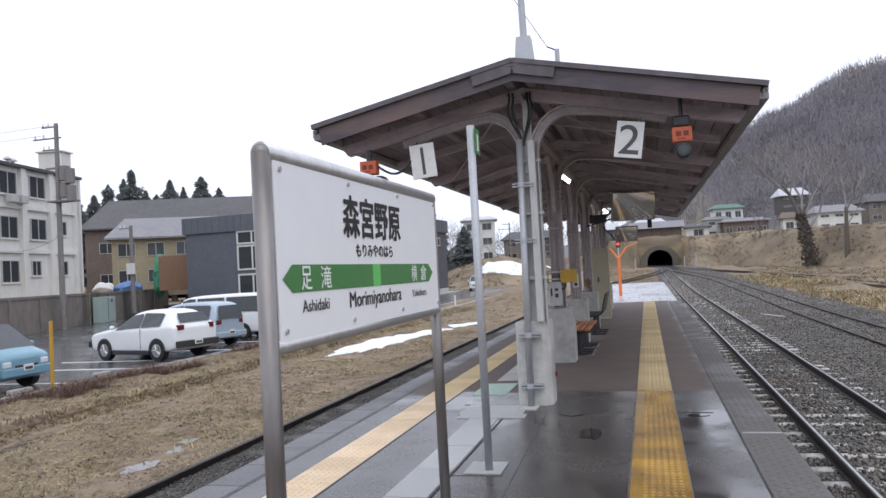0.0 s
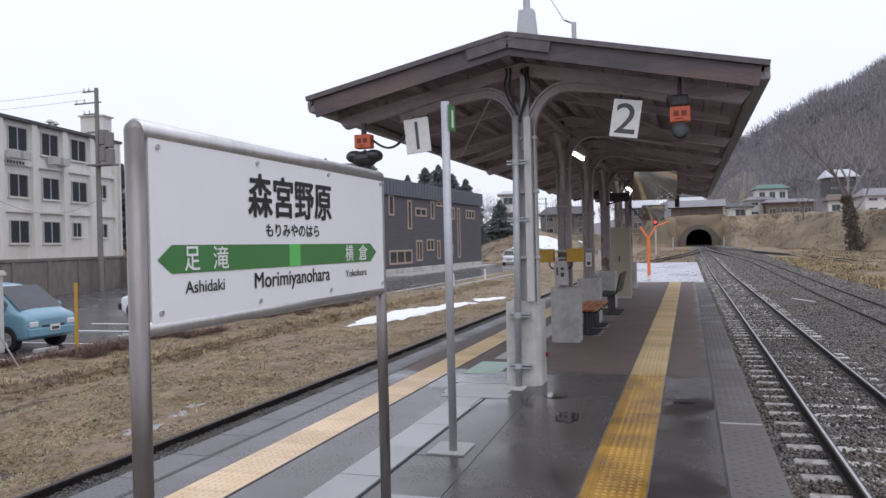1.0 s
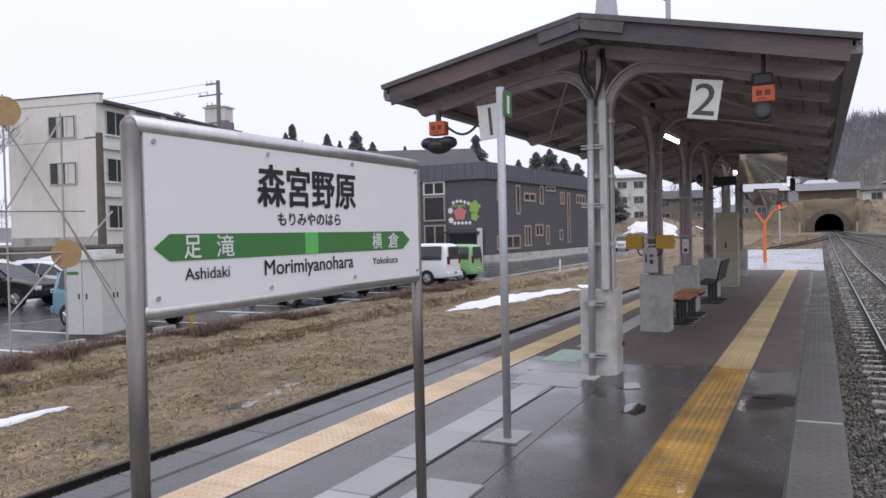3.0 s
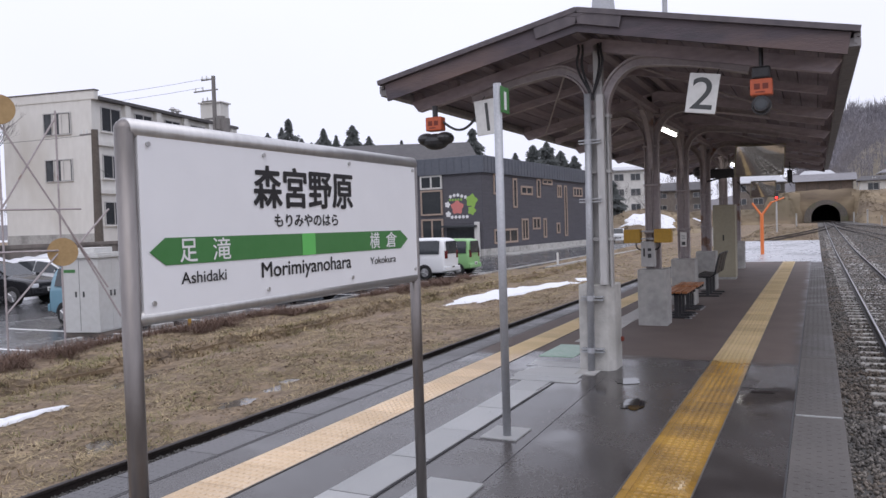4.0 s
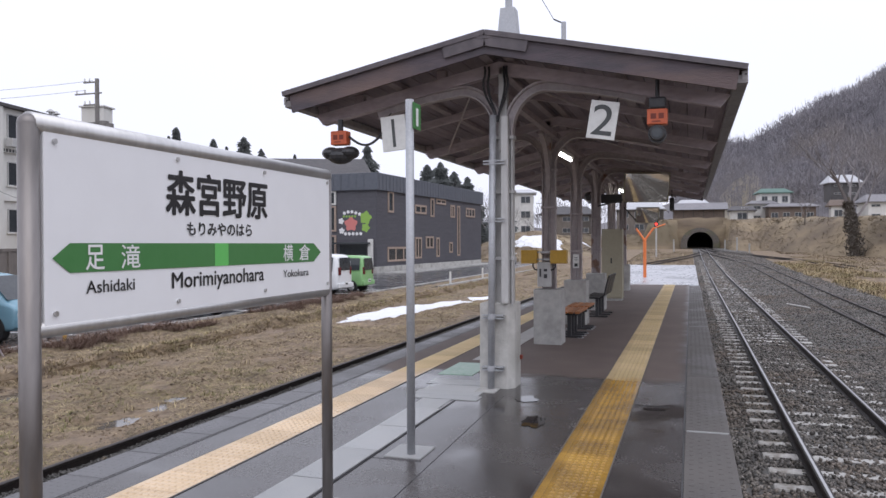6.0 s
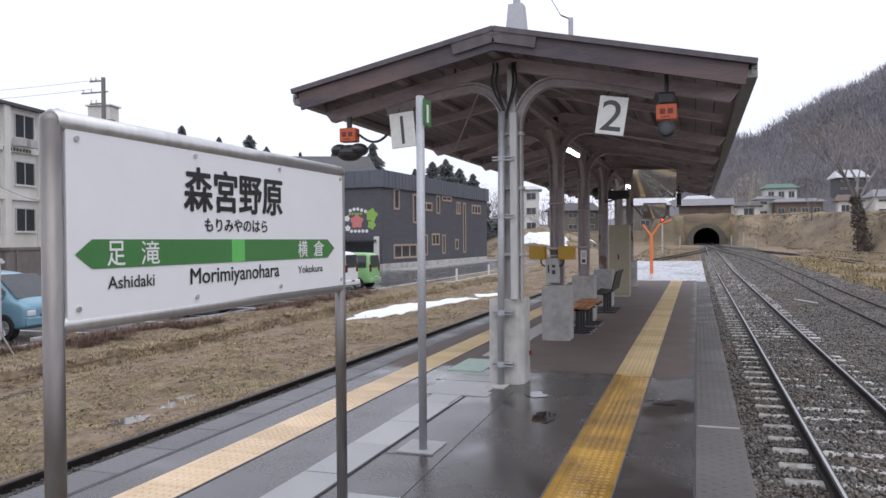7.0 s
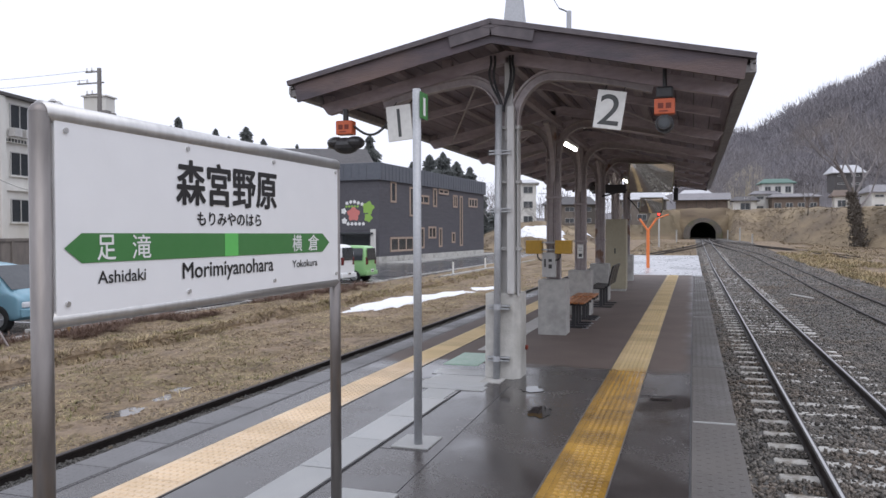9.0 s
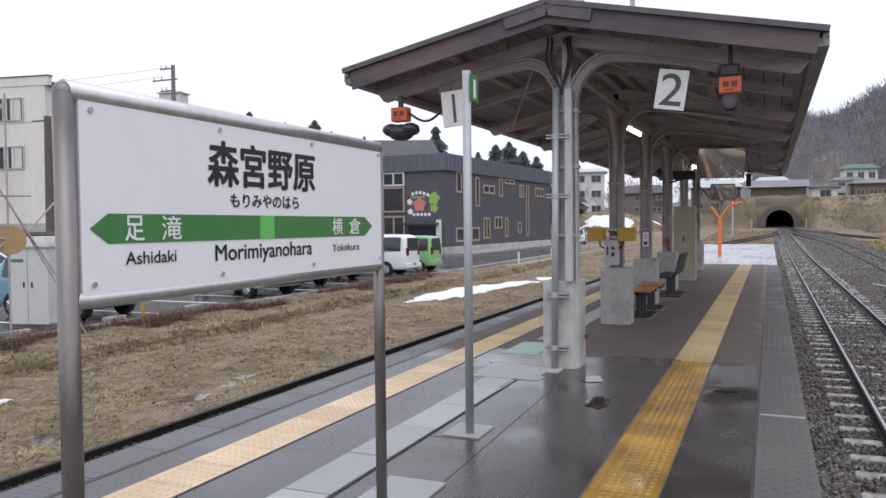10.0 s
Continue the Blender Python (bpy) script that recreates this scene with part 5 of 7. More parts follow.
# local x runs along the front, local y goes back
bm = bmesh.new()
span(bm, (0, 0.0, 1.0), (SL, SD, SZ))
part("wall", bm, CREAM_WALL, school)
for k in range(6):
    bm = bmesh.new()
    x = 2.95 + 3.35 * k if k < 5 else SL - 0.55
    x = min(x, SL - 0.5)
    span(bm, (x, -0.28, 1.0), (x + 0.55, 0.0, SZ), 0.01)
    part("pilaster", bm, CREAM_WALL, school)
for z in (4.35, 7.45):
    bm = bmesh.new()
    span(bm, (0, -0.2, z), (SL, 0.0, z + 0.3), 0.01)
    part("string_course", bm, CREAM_WALL, school)
bm = bmesh.new()
span(bm, (0.3, -0.4, SZ), (SL + 0.1, SD + 0.3, SZ + 0.22), 0.02)
part("roof", bm, ROOF_DARK, school, "flat dark roof slab with overhang")
bm = bmesh.new()
span(bm, (-0.05, -0.3, SZ), (0.3, SD, SZ + 0.55))
part("gable_parapet", bm, CREAM_WALL, school)
bm = bmesh.new()
span(bm, (-0.1, -0.36, SZ + 0.55), (0.35, SD + 0.06, SZ + 0.62), 0.01)
part("parapet_capping", bm, ROOF_DARK, school)
for x, y in ((9.5, 0.6), (10.4, 0.8)):
    bm = bmesh.new()
    rod(bm, (x, y, SZ + 0.2), (x, y, SZ + 0.65), 0.12, sides=10)
    rod(bm, (x, y, SZ + 0.65), (x, y, SZ + 0.85), 0.32, 0.1, 12)
    part("roof_vent", bm, GREY_STEEL, school)
for row, (z0, z1) in enumerate(((8.4, 10.0), (5.35, 6.9), (2.3, 3.85))):
    for k in range(5):
        x0 = 0.8 + 3.35 * k
        w = 1.9 if k < 4 else 1.1
        zz = z0 if k < 4 else z0 + 0.45
        if row == 2 and k == 3:
            w, zz = 1.1, z0 + 0.45
        window(school, Matrix.Translation((x0 + (0.1 if k == 4 else 0), -0.04, zz)), w, z1 - zz, GREY_STEEL, 1)
        bm = bmesh.new()
        span(bm, (x0 - 0.1, -0.14, zz - 0.08), (x0 + w + 0.1, 0.0, zz), 0.01)
        part("window_sill", bm, CREAM_WALL, school)
for z0 in (8.2, 5.2):
    win = window(school, Matrix.Translation((-0.04, 3.7, z0)) @ Matrix.Rotation(radians(-90), 4, "Z"), 2.15, 1.45, GREY_STEEL, 2)
    for k, (a, b) in enumerate(((0.62, 0.98), (1.2, 1.98))):
        bm = bmesh.new()
        fold = [[bm.verts.new((a + (b - a) * i / 40, -0.004 + 0.012 * math.sin(i * 1.35), z)) for z in (0.08, 1.36)] for i in range(41)]
        for p, r in zip(fold, fold[1:]):
            bm.faces.new((p[0], r[0], r[1], p[1]))
        part("curtain", bm, WHITE_WALL, win, "pale drawn curtain")
bm = bmesh.new()
span(bm, (-0.05, 0.0, 1.0), (0.0, SD, 1.8))
part("wall_base", bm, CONCRETE, school, "grey base course")
bm = bmesh.new()
span(bm, (15.7, 0.3, SZ + 0.2), (17.0, 2.2, SZ + 2.1), 0.02)
span(bm, (15.55, 0.15, SZ + 2.1), (17.15, 2.35, SZ + 2.22), 0.02)
part("stair_house", bm, CREAM_WALL, school)
for k in range(4):
    bm = bmesh.new()
    span(bm, (3.7 + 1.1 * k + (2 if k > 1 else 0), -0.75, 7.8), (4.4 + 1.1 * k + (2 if k > 1 else 0), -0.25, 8.35), 0.03)
    part("air_conditioner", bm, GREY_STEEL, school)
for k in range(9):
    bm = bmesh.new()
    span(bm, (2.9 + 0.3 * k, -0.21, 7.5), (3.1 + 0.3 * k, -0.205, 7.7))
    part("lettering_bar", bm, GREY_INK, school)

def house(x, y, z, w, d, h, rz, wall, roof, label, rise_=1.6, hip=0.5, wins=3, floors=2, name="house"):
    t = thing(name, (x, y, z), label, "house", rz=rz)
    bm = bmesh.new()
    span(bm, (-w / 2, -d / 2, -0.5), (w / 2, d / 2, h))
    part("wall", bm, wall, t)
    bm = bmesh.new()
    o = 0.6
    a = [bm.verts.new(p) for p in ((-w / 2 - o, -d / 2 - o, h - 0.05), (w / 2 + o, -d / 2 - o, h - 0.05), (w / 2 + o, d / 2 + o, h - 0.05), (-w / 2 - o, d / 2 + o, h - 0.05))]
    a2 = [bm.verts.new(v.co + Vector((0, 0, 0.18))) for v in a]
    rl = w / 2 + o - hip * d / 2
    r1, r2 = bm.verts.new((-rl, 0, h + rise_)), bm.verts.new((rl, 0, h + rise_))
    bm.faces.new(a[::-1])
    for i in range(4):
        bm.faces.new((a[i], a[(i + 1) % 4], a2[(i + 1) % 4], a2[i]))
    bm.faces.new((a2[0], a2[1], r2, r1)), bm.faces.new((a2[2], a2[3], r1, r2)), bm.faces.new((a2[1], a2[2], r2)), bm.faces.new((a2[3], a2[0], r1))
    part("roof", bm, roof, t)
    fh = h / floors
    for f in range(floors):
        for k in range(wins):
            ww = min(1.8, w / wins * 0.6)
            window(t, Matrix.Translation((-w / 2 + w * (k + 0.5) / wins - ww / 2, -d / 2 - 0.04, f * fh + 0.9)), ww, min(1.3, fh - 1.3), GREY_STEEL, 1)
        window(t, Matrix.Translation((w / 2 + 0.04, -0.8, f * fh + 0.9)) @ Matrix.Rotation(radians(90), 4, "Z"), 1.6, min(1.3, fh - 1.3), GREY_STEEL, 1)
    return t

house(-47.4, 64.0, 1.1, 11, 9, 5.3, 30, OCHRE_WALL, ROOF_GREY, "two-storey ochre house with a long grey roof", 2.4, 0.3, 4)
house(-60.5, 55.5, 1.1, 10, 8, 5.4, 35, BROWN_WALL, ROOF_GREY, "old brown boarded house with a pale grey roof", 2.4, 0.2, 3)
house(-53, 83, 1.1, 30, 14, 7.6, 24, BROWN_WALL, ROOF_DARK, "large dark-roofed hall behind the houses", 4.2, 0.25, 6)
house(-56.6, 53.3, 1.1, 3.2, 2.0, 5.6, 35, WHITE_WALL, ROOF_GREY, "small white porch wing with a window", 0.5, 0.2, 1)
t = thing("storage_shed", (-41.2, 55.5, 1.1), "brown plywood storage box behind the wall", "shed", rz=30)
bm = bmesh.new()
span(bm, (-1.7, -1, 0), (1.7, 1, 3.2), 0.03)
part("body", bm, mat("brown_plywood", (0.27, 0.16, 0.1), (0.22, 0.13, 0.08), 1, 0.8), t)
for k, (x, y, c, w) in enumerate(((-44.5, 52.6, "blue", 2.4), (-46.5, 51.8, "white", 1.8), (-48.5, 49.9, "beige", 2.6), (-42.9, 55.0, "green", 1.2))):
    t = thing("stacked_goods", (x, y, 1.1), f"{c} sheeted pile of goods on the terrace", "pile", rz=30)
    bm = bmesh.new()
    h = 3.4 if c == "green" else 0.95
    bmesh.ops.create_icosphere(bm, subdivisions=3, radius=1.0, matrix=Matrix.Translation((0, 0, h * 0.4)) @ Matrix.Diagonal((w / 2, 0.8, h * 0.6, 1)))
    for v in bm.verts:
        v.co += 0.28 * noise.noise_vector(v.co * 1.7 + Vector((k, 0, 0)))
    part("cover", bm, {"blue": mat("blue_sheet", (0.1, 0.2, 0.42), None, 2, 0.5), "white": WHITE_WALL, "beige": TAN, "green": mat("green_sheet", (0.05, 0.25, 0.14), None, 2, 0.5)}[c], t)

# far houses
house(-30.3, 140, 2.5, 6.0, 6, 8.4, 12, WHITE_WALL, ROOF_SNOWY, "white three-storey house beyond the mound", 0.9, 0.4, 2, 3)
house(-22, 150, 2.5, 10, 7, 4.5, 5, GREY_WALL, ROOF_DARK, "low grey house behind the mound", 1.8)
house(-8, 155, 3.0, 9, 7, 5, 0, GREY_WALL, ROOF_SNOWY, "grey house with a pale wet roof near the tunnel", 1.6)
house(2.2, 166, 5.5, 6.5, 6, 3.6, 0, WHITE_WALL, ROOF_SNOWY, "small house with a pale roof above the tunnel", 1.4)
house(18.0, 166, 5.8, 5.8, 5, 5.6, 4, WHITE_WALL, ROOF_GREEN, "white two-storey house with a green roof on the terrace", 1.1, 0.5, 3)
house(15.6, 163, 5.2, 4.6, 4, 3.9, 4, WHITE_WALL, ROOF_GREY, "low white wing with a grey roof on the terrace", 0.8, 0.5, 2)
house(20.6, 160, 5.0, 8.6, 5, 3.3, 4, BROWN_WALL, ROOF_GREY, "dark boarded annex with a flat-pitched grey roof on the terrace", 0.8, 0.5, 4, 1)
house(11.5, 158, 5.0, 4.2, 4, 2.6, 0, WHITE_WALL, ROOF_DARK, "small white shed with a dark roof on the terrace", 1.0, 0.4, 1, 1)
house(28.6, 157, 5.3, 2.4, 3, 2.9, 0, CREAM_WALL, BROWN_WALL, "small cream house with a reddish-brown roof on the terrace", 1.3, 0.4, 1, 1)
house(31.8, 172, 10.3, 5.4, 4.5, 3.3, 10, ROOF_DARK, ROOF_SNOWY, "dark grey house with a snow-pale roof on the slope", 1.8, 0.4, 2)
house(37, 158, 5.2, 8, 6, 3.6, 8, WHITE_WALL, ROOF_GREY, "white house with a brown-grey roof on the terrace", 1.6, 0.4, 3)
house(48, 165, 6.2, 9, 6, 4.4, 12, GREY_WALL, ROOF_DARK, "grey two-storey house on the terrace", 1.8, 0.4, 3)
t = thing("open_shed", (3.2, 144, 4.9), "long dark open-fronted shed above the tunnel portal", "shed")
bm = bmesh.new()
span(bm, (-4.6, 0.4, -0.5), (4.6, 6, 2.6))
part("wall", bm, BROWN_WALL, t)
for k in range(6):
    bm = bmesh.new()
    span(bm, (-4.6 + 1.8 * k, 0.0, -0.5), (-4.45 + 1.8 * k, 0.2, 2.6))
    part("post", bm, BARK, t)
bm = bmesh.new()
v = [bm.verts.new(p) for p in ((-5.2, -0.5, 2.6), (5.2, -0.5, 2.6), (5.2, 3.2, 4.0), (-5.2, 3.2, 4.0), (5.2, 6.6, 2.6), (-5.2, 6.6, 2.6))]
for f in ((0, 1, 2, 3), (3, 2, 4, 5), (0, 3, 5), (1, 4, 2)):
    bm.faces.new([v[i] for i in f])
part("roof", bm, ROOF_GREY, t)

# ---------------------------------------------------------------- tunnel, banks, hills
portal = thing("tunnel_portal", (3.3, 130, 0.35), "stone tunnel portal with a dark round-headed mouth", "tunnel")
bm = bmesh.new()
n = 20
arch = [(-2.1, 0.0)] + [(-2.1 * math.cos(a), 0.8 + 2.05 * math.sin(a)) for a in [math.pi * i / n for i in range(n + 1)]] + [(2.1, 0.0)]
outer = [(-3.15, 0.0)] + [(-3.15 * math.cos(a), 0.8 + 2.75 * math.sin(a)) for a in [math.pi * i / n for i in range(n + 1)]] + [(3.15, 0.0)]
earth = [(-4.6, 0.0)] + [(max(-4.4, min(4.4, -6.5 * math.cos(a))), min(5.2, 1.2 + 6.5 * math.sin(a))) for a in [math.pi * i / n for i in range(n + 1)]] + [(4.6, 0.0)]
fr, ou = [bm.verts.new((x, 0, z)) for x, z in arch], [bm.verts.new((x, 0, z)) for x, z in outer]
bk = [bm.verts.new((x, 1.2, z)) for x, z in arch]
for i in range(len(arch) - 1):
    bm.faces.new((ou[i], ou[i + 1], fr[i + 1], fr[i]))
    bm.faces.new((fr[i], fr[i + 1], bk[i + 1], bk[i]))
ob_ = [bm.verts.new((x, 1.2, z)) for x, z in outer]
for i in range(len(outer) - 1):
    bm.faces.new((ob_[i], ob_[i + 1], ou[i + 1], ou[i]))
part("face", bm, STONEWORK, portal)
bm = bmesh.new()
lo, hi = [bm.verts.new((x, 0.35, z)) for x, z in outer], [bm.verts.new((x, 0.6 + 0.12 * z + 0.3 * noise.noise((x, z, 3)), z + 0.4 * noise.noise((x * 0.8, 1, z)))) for x, z in earth]
mid = [bm.verts.new((a.co + b.co) / 2 + Vector((0, -0.35 + 0.5 * noise.noise(a.co * 0.9), 0))) for a, b in zip(lo, hi)]
for a, b in ((lo, mid), (mid, hi)):
    for i in range(len(outer) - 1):
        bm.faces.new((b[i], b[i + 1], a[i + 1], a[i]))
part("earth_face", bm, BANK, portal, "grassy earth face round the portal", True)
bm = bmesh.new()
a, b = [bm.verts.new((x, 1.2, z)) for x, z in arch], [bm.verts.new((x, 40, z)) for x, z in arch]
for i in range(len(arch) - 1):
    bm.faces.new((a[i], a[i + 1], b[i + 1], b[i]))
bm.faces.new(b)
part("bore", bm, ROOF_DARK, portal)

def smooth(a, b, v):
    u = min(1.0, max(0.0, (v - a) / (b - a)))
    return u * u * (3 - 2 * u)

def bank_height(x, y):
    """Terrace beyond the tracks: it falls to the yard, is cut at the tunnel, and climbs into the hill."""
    foot = 113.0 if x > 7 else 126.0
    foot = max(70.0, foot - 3.2 * max(0, x - 12))
    cut = smooth(3.4, 5.2, abs(x - 3.3)) if y < 131 else 1.0
    top = min(5.2, 1.6 + 0.0262 * (y + 7.5)) if x > -6 else 2.6
    up = smooth(foot - (3 if x > 7 else 0), foot + (17 if x > 7 else 5), y + 3.0 * noise.noise((x * 0.12, y * 0.05, 2)))
    if y > 129.5 and abs(x - 3.3) < 8:
        up = max(up, smooth(129.5, 131.0, y))
    z = -1.3 + (top + 1.3) * up * cut + 0.55 * up * noise.noise((x * 0.2, y * 0.2, 7)) * cut
    z += (0.16 * noise.noise((x * 0.5, y * 0.5, 1)) + 0.1 * noise.noise((x * 1.3, y * 1.3, 3))) * up * cut
    z += 5 * smooth(40, 100, x) * smooth(60, 120, y) + 0.02 * max(0, y - 150)
    return z

xs = steps(-30, 70, 1.0)
ys = steps(64, 190, 1.0)
verts = [(x, y, bank_height(x, y)) for y in ys for x in xs]
w_ = len(xs)
keep = [(j * w_ + i, j * w_ + i + 1, (j + 1) * w_ + i + 1, (j + 1) * w_ + i) for j in range(len(ys) - 1) for i in range(w_ - 1) if not (abs((xs[i] + xs[i + 1]) / 2 - 3.3) < 3.4 and ys[j] < 131.0)]
ob = raw("ground_bank", verts, keep, BANK)
for p in ob.data.polygons:
    p.use_smooth = True
tagged(ob, "bank of dry yellow grass with bare patches", "ground", kind="structure")

def hill_height(x, y):
    b = math.degrees(math.atan2(x - 1.8, y + 7.5))
    top = np.interp(b, (-60, -25, -14, -6, 0.0, 2.2, 3.6, 5.0, 6.7, 8.4, 10.6, 14, 20, 40, 80), (2.0, 2.2, 2.0, 2.5, 4.4, 6.2, 5.9, 6.7, 8.0, 9.0, 9.6, 11, 12, 12, 10))
    d = math.hypot(x - 1.8, y + 7.5)
    u = smooth(190, 400, d)
    return 1.5 + (400 * math.tan(radians(max(0.8, top - 1.25)))) * u * (1 - 0.25 * smooth(400, 600, d)) + 3.0 * u * noise.noise((x * 0.02, y * 0.02, 3)) + 1.0 * u * noise.noise((x * 0.08, y * 0.08, 5))

verts, faces = [], []
bs, ds = steps(-75, 85, 1.2), steps(185, 620, 9)
for d in ds:
    for b in bs:
        x, y = 1.8 + d * math.sin(radians(b)), -7.5 + d * math.cos(radians(b))
        verts.append((x, y, hill_height(x, y)))
w_ = len(bs)
faces = [(j * w_ + i, j * w_ + i + 1, (j + 1) * w_ + i + 1, (j + 1) * w_ + i) for j in range(len(ds) - 1) for i in range(w_ - 1)]
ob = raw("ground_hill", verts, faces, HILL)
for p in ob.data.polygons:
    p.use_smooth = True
tagged(ob, "misty hillside under bare winter woods, the mist put into its colour", "hill", kind="structure")
def spur_height(x, y):
    """A dry grassy spur that climbs from the tunnel towards the wooded hill."""
    b, d = math.degrees(math.atan2(x - 1.8, y + 7.5)), math.hypot(x - 1.8, y + 7.5)
    top = np.interp(b, (-1.0, 0.6, 1.2, 2.6, 4.0, 4.5, 5.2, 9.0), (0.0, 1.5, 2.4, 3.9, 4.9, 4.4, 2.2, 1.4))
    crest = 1.5 + 222 * math.tan(radians(top))
    return 4.6 + (crest - 4.6) * smooth(184, 222, d) * (1 - smooth(226, 262, d)) + 0.8 * noise.noise((x * 0.08, y * 0.08, 2)) + 0.4 * noise.noise((x * 0.3, y * 0.3, 7))

verts = []
bs, ds = steps(-1.0, 9.0, 0.25), steps(180, 262, 2)
for d in ds:
    for b in bs:
        x, y = 1.8 + d * math.sin(radians(b)), -7.5 + d * math.cos(radians(b))
        verts.append((x, y, spur_height(x, y)))
w_ = len(bs)
ob = raw("ground_spur", verts, [(j * w_ + i, j * w_ + i + 1, (j + 1) * w_ + i + 1, (j + 1) * w_ + i) for j in range(len(ds) - 1) for i in range(w_ - 1)], FAR_GRASS)
for p in ob.data.polygons:
    p.use_smooth = True
tagged(ob, "dry grassy spur in front of the wooded hill, greyed to stand for haze", "hill", kind="structure")
# mound with a snow patch between the hall and the platform
mound_f = lambda x, y: -1.3 + 4.4 * math.exp(-((x + 20) / 9.5) ** 2 - ((y - 103) / 9) ** 2) + 0.3 * noise.noise((x * 0.4, y * 0.4, 1))
sheet("ground_mound", steps(-44, 0, 0.8), steps(82, 125, 0.8), BANK, "low mound of dry grass", "ground", f=mound_f)
def snow_patch(pts, f, lift, label):
    bm = bmesh.new()
    c = Vector((sum(p[0] for p in pts) / len(pts), sum(p[1] for p in pts) / len(pts), 0))
    rings = []
    for k, s in enumerate((1.0, 0.9, 0.6, 0.25)):
        ring = []
        for i in range(len(pts) * 12):
            a, b = pts[i // 12], pts[(i // 12 + 1) % len(pts)]
            u = (i % 12) / 12
            p = Vector((a[0] + (b[0] - a[0]) * u, a[1] + (b[1] - a[1]) * u, 0))
            p = c + (p - c) * s * (1 + 0.3 * noise.noise((p.x * 1.3, p.y * 0.9, 4)) + 0.15 * noise.noise((p.x * 4, p.y * 3, 5)))
            ring.append(bm.verts.new((p.x, p.y, f(p.x, p.y) + lift * (0.15, 0.75, 1.0, 1.05)[k])))
        rings.append(ring)
    n = len(rings[0])
    for a, b in zip(rings, rings[1:]):
        for i in range(n):
            bm.faces.new((a[i], a[(i + 1) % n], b[(i + 1) % n], b[i]))
    bm.faces.new(rings[-1])
    bmesh.ops.recalc_face_normals(bm, faces=bm.faces[:])
    return tagged(obj("snow_patch", bm, SNOW, True), label, "snow", "snow patches")

snow_patch([(-8.7, 14.6), (-7.8, 16.4), (-7.5, 19.4), (-6.8, 23.4), (-7.5, 24.2), (-8.4, 21.6), (-9.1, 18.6)], ground_height, 0.08, "melting patch of old snow on the brown verge")
snow_patch([(-8.3, -2.0), (-8.0, -1.6), (-8.02, -0.2), (-8.1, 0.6), (-8.22, -0.2), (-8.42, -1.3)], ground_height, 0.05, "thin strip of leftover snow in a rut of the verge")
snow_patch([(-7.0, 23.6), (-6.2, 25.6), (-6.6, 27.2), (-7.6, 25.4)], ground_height, 0.06, "small leftover of melting snow on the verge")
snow_patch([(-21.5, 95.2), (-14.5, 95.5), (-15.5, 99.0), (-18.0, 100.5), (-21.0, 99.0)], mound_f, 0.12, "broad snow patch on the mound")
snow_patch([(-13.6, 104), (-12.4, 104), (-11.8, 110), (-13.0, 110)], mound_f, 0.3, "narrow tongue of snow on the mound")

# low concrete wing wall and fence posts at the foot of the bank
bm = bmesh.new()
span(bm, (7.4, 126.6, -0.6), (11.2, 127.0, 1.15), 0.03)
setting("wall_wing", bm, CONCRETE, "low pale concrete wing wall beside the tunnel mouth", "wall")
for x in (7.6, 8.8, 10.0, 11.1):
    t = thing("fence_post", (x, 125.6, -0.4), "thin pale fence post beside the tunnel mouth", "post", "fence posts")
    bm = bmesh.new()
    span(bm, (-0.07, -0.07, -0.4), (0.07, 0.07, 2.1), 0.01)
    part("pole", bm, CONCRETE_PALE, t)

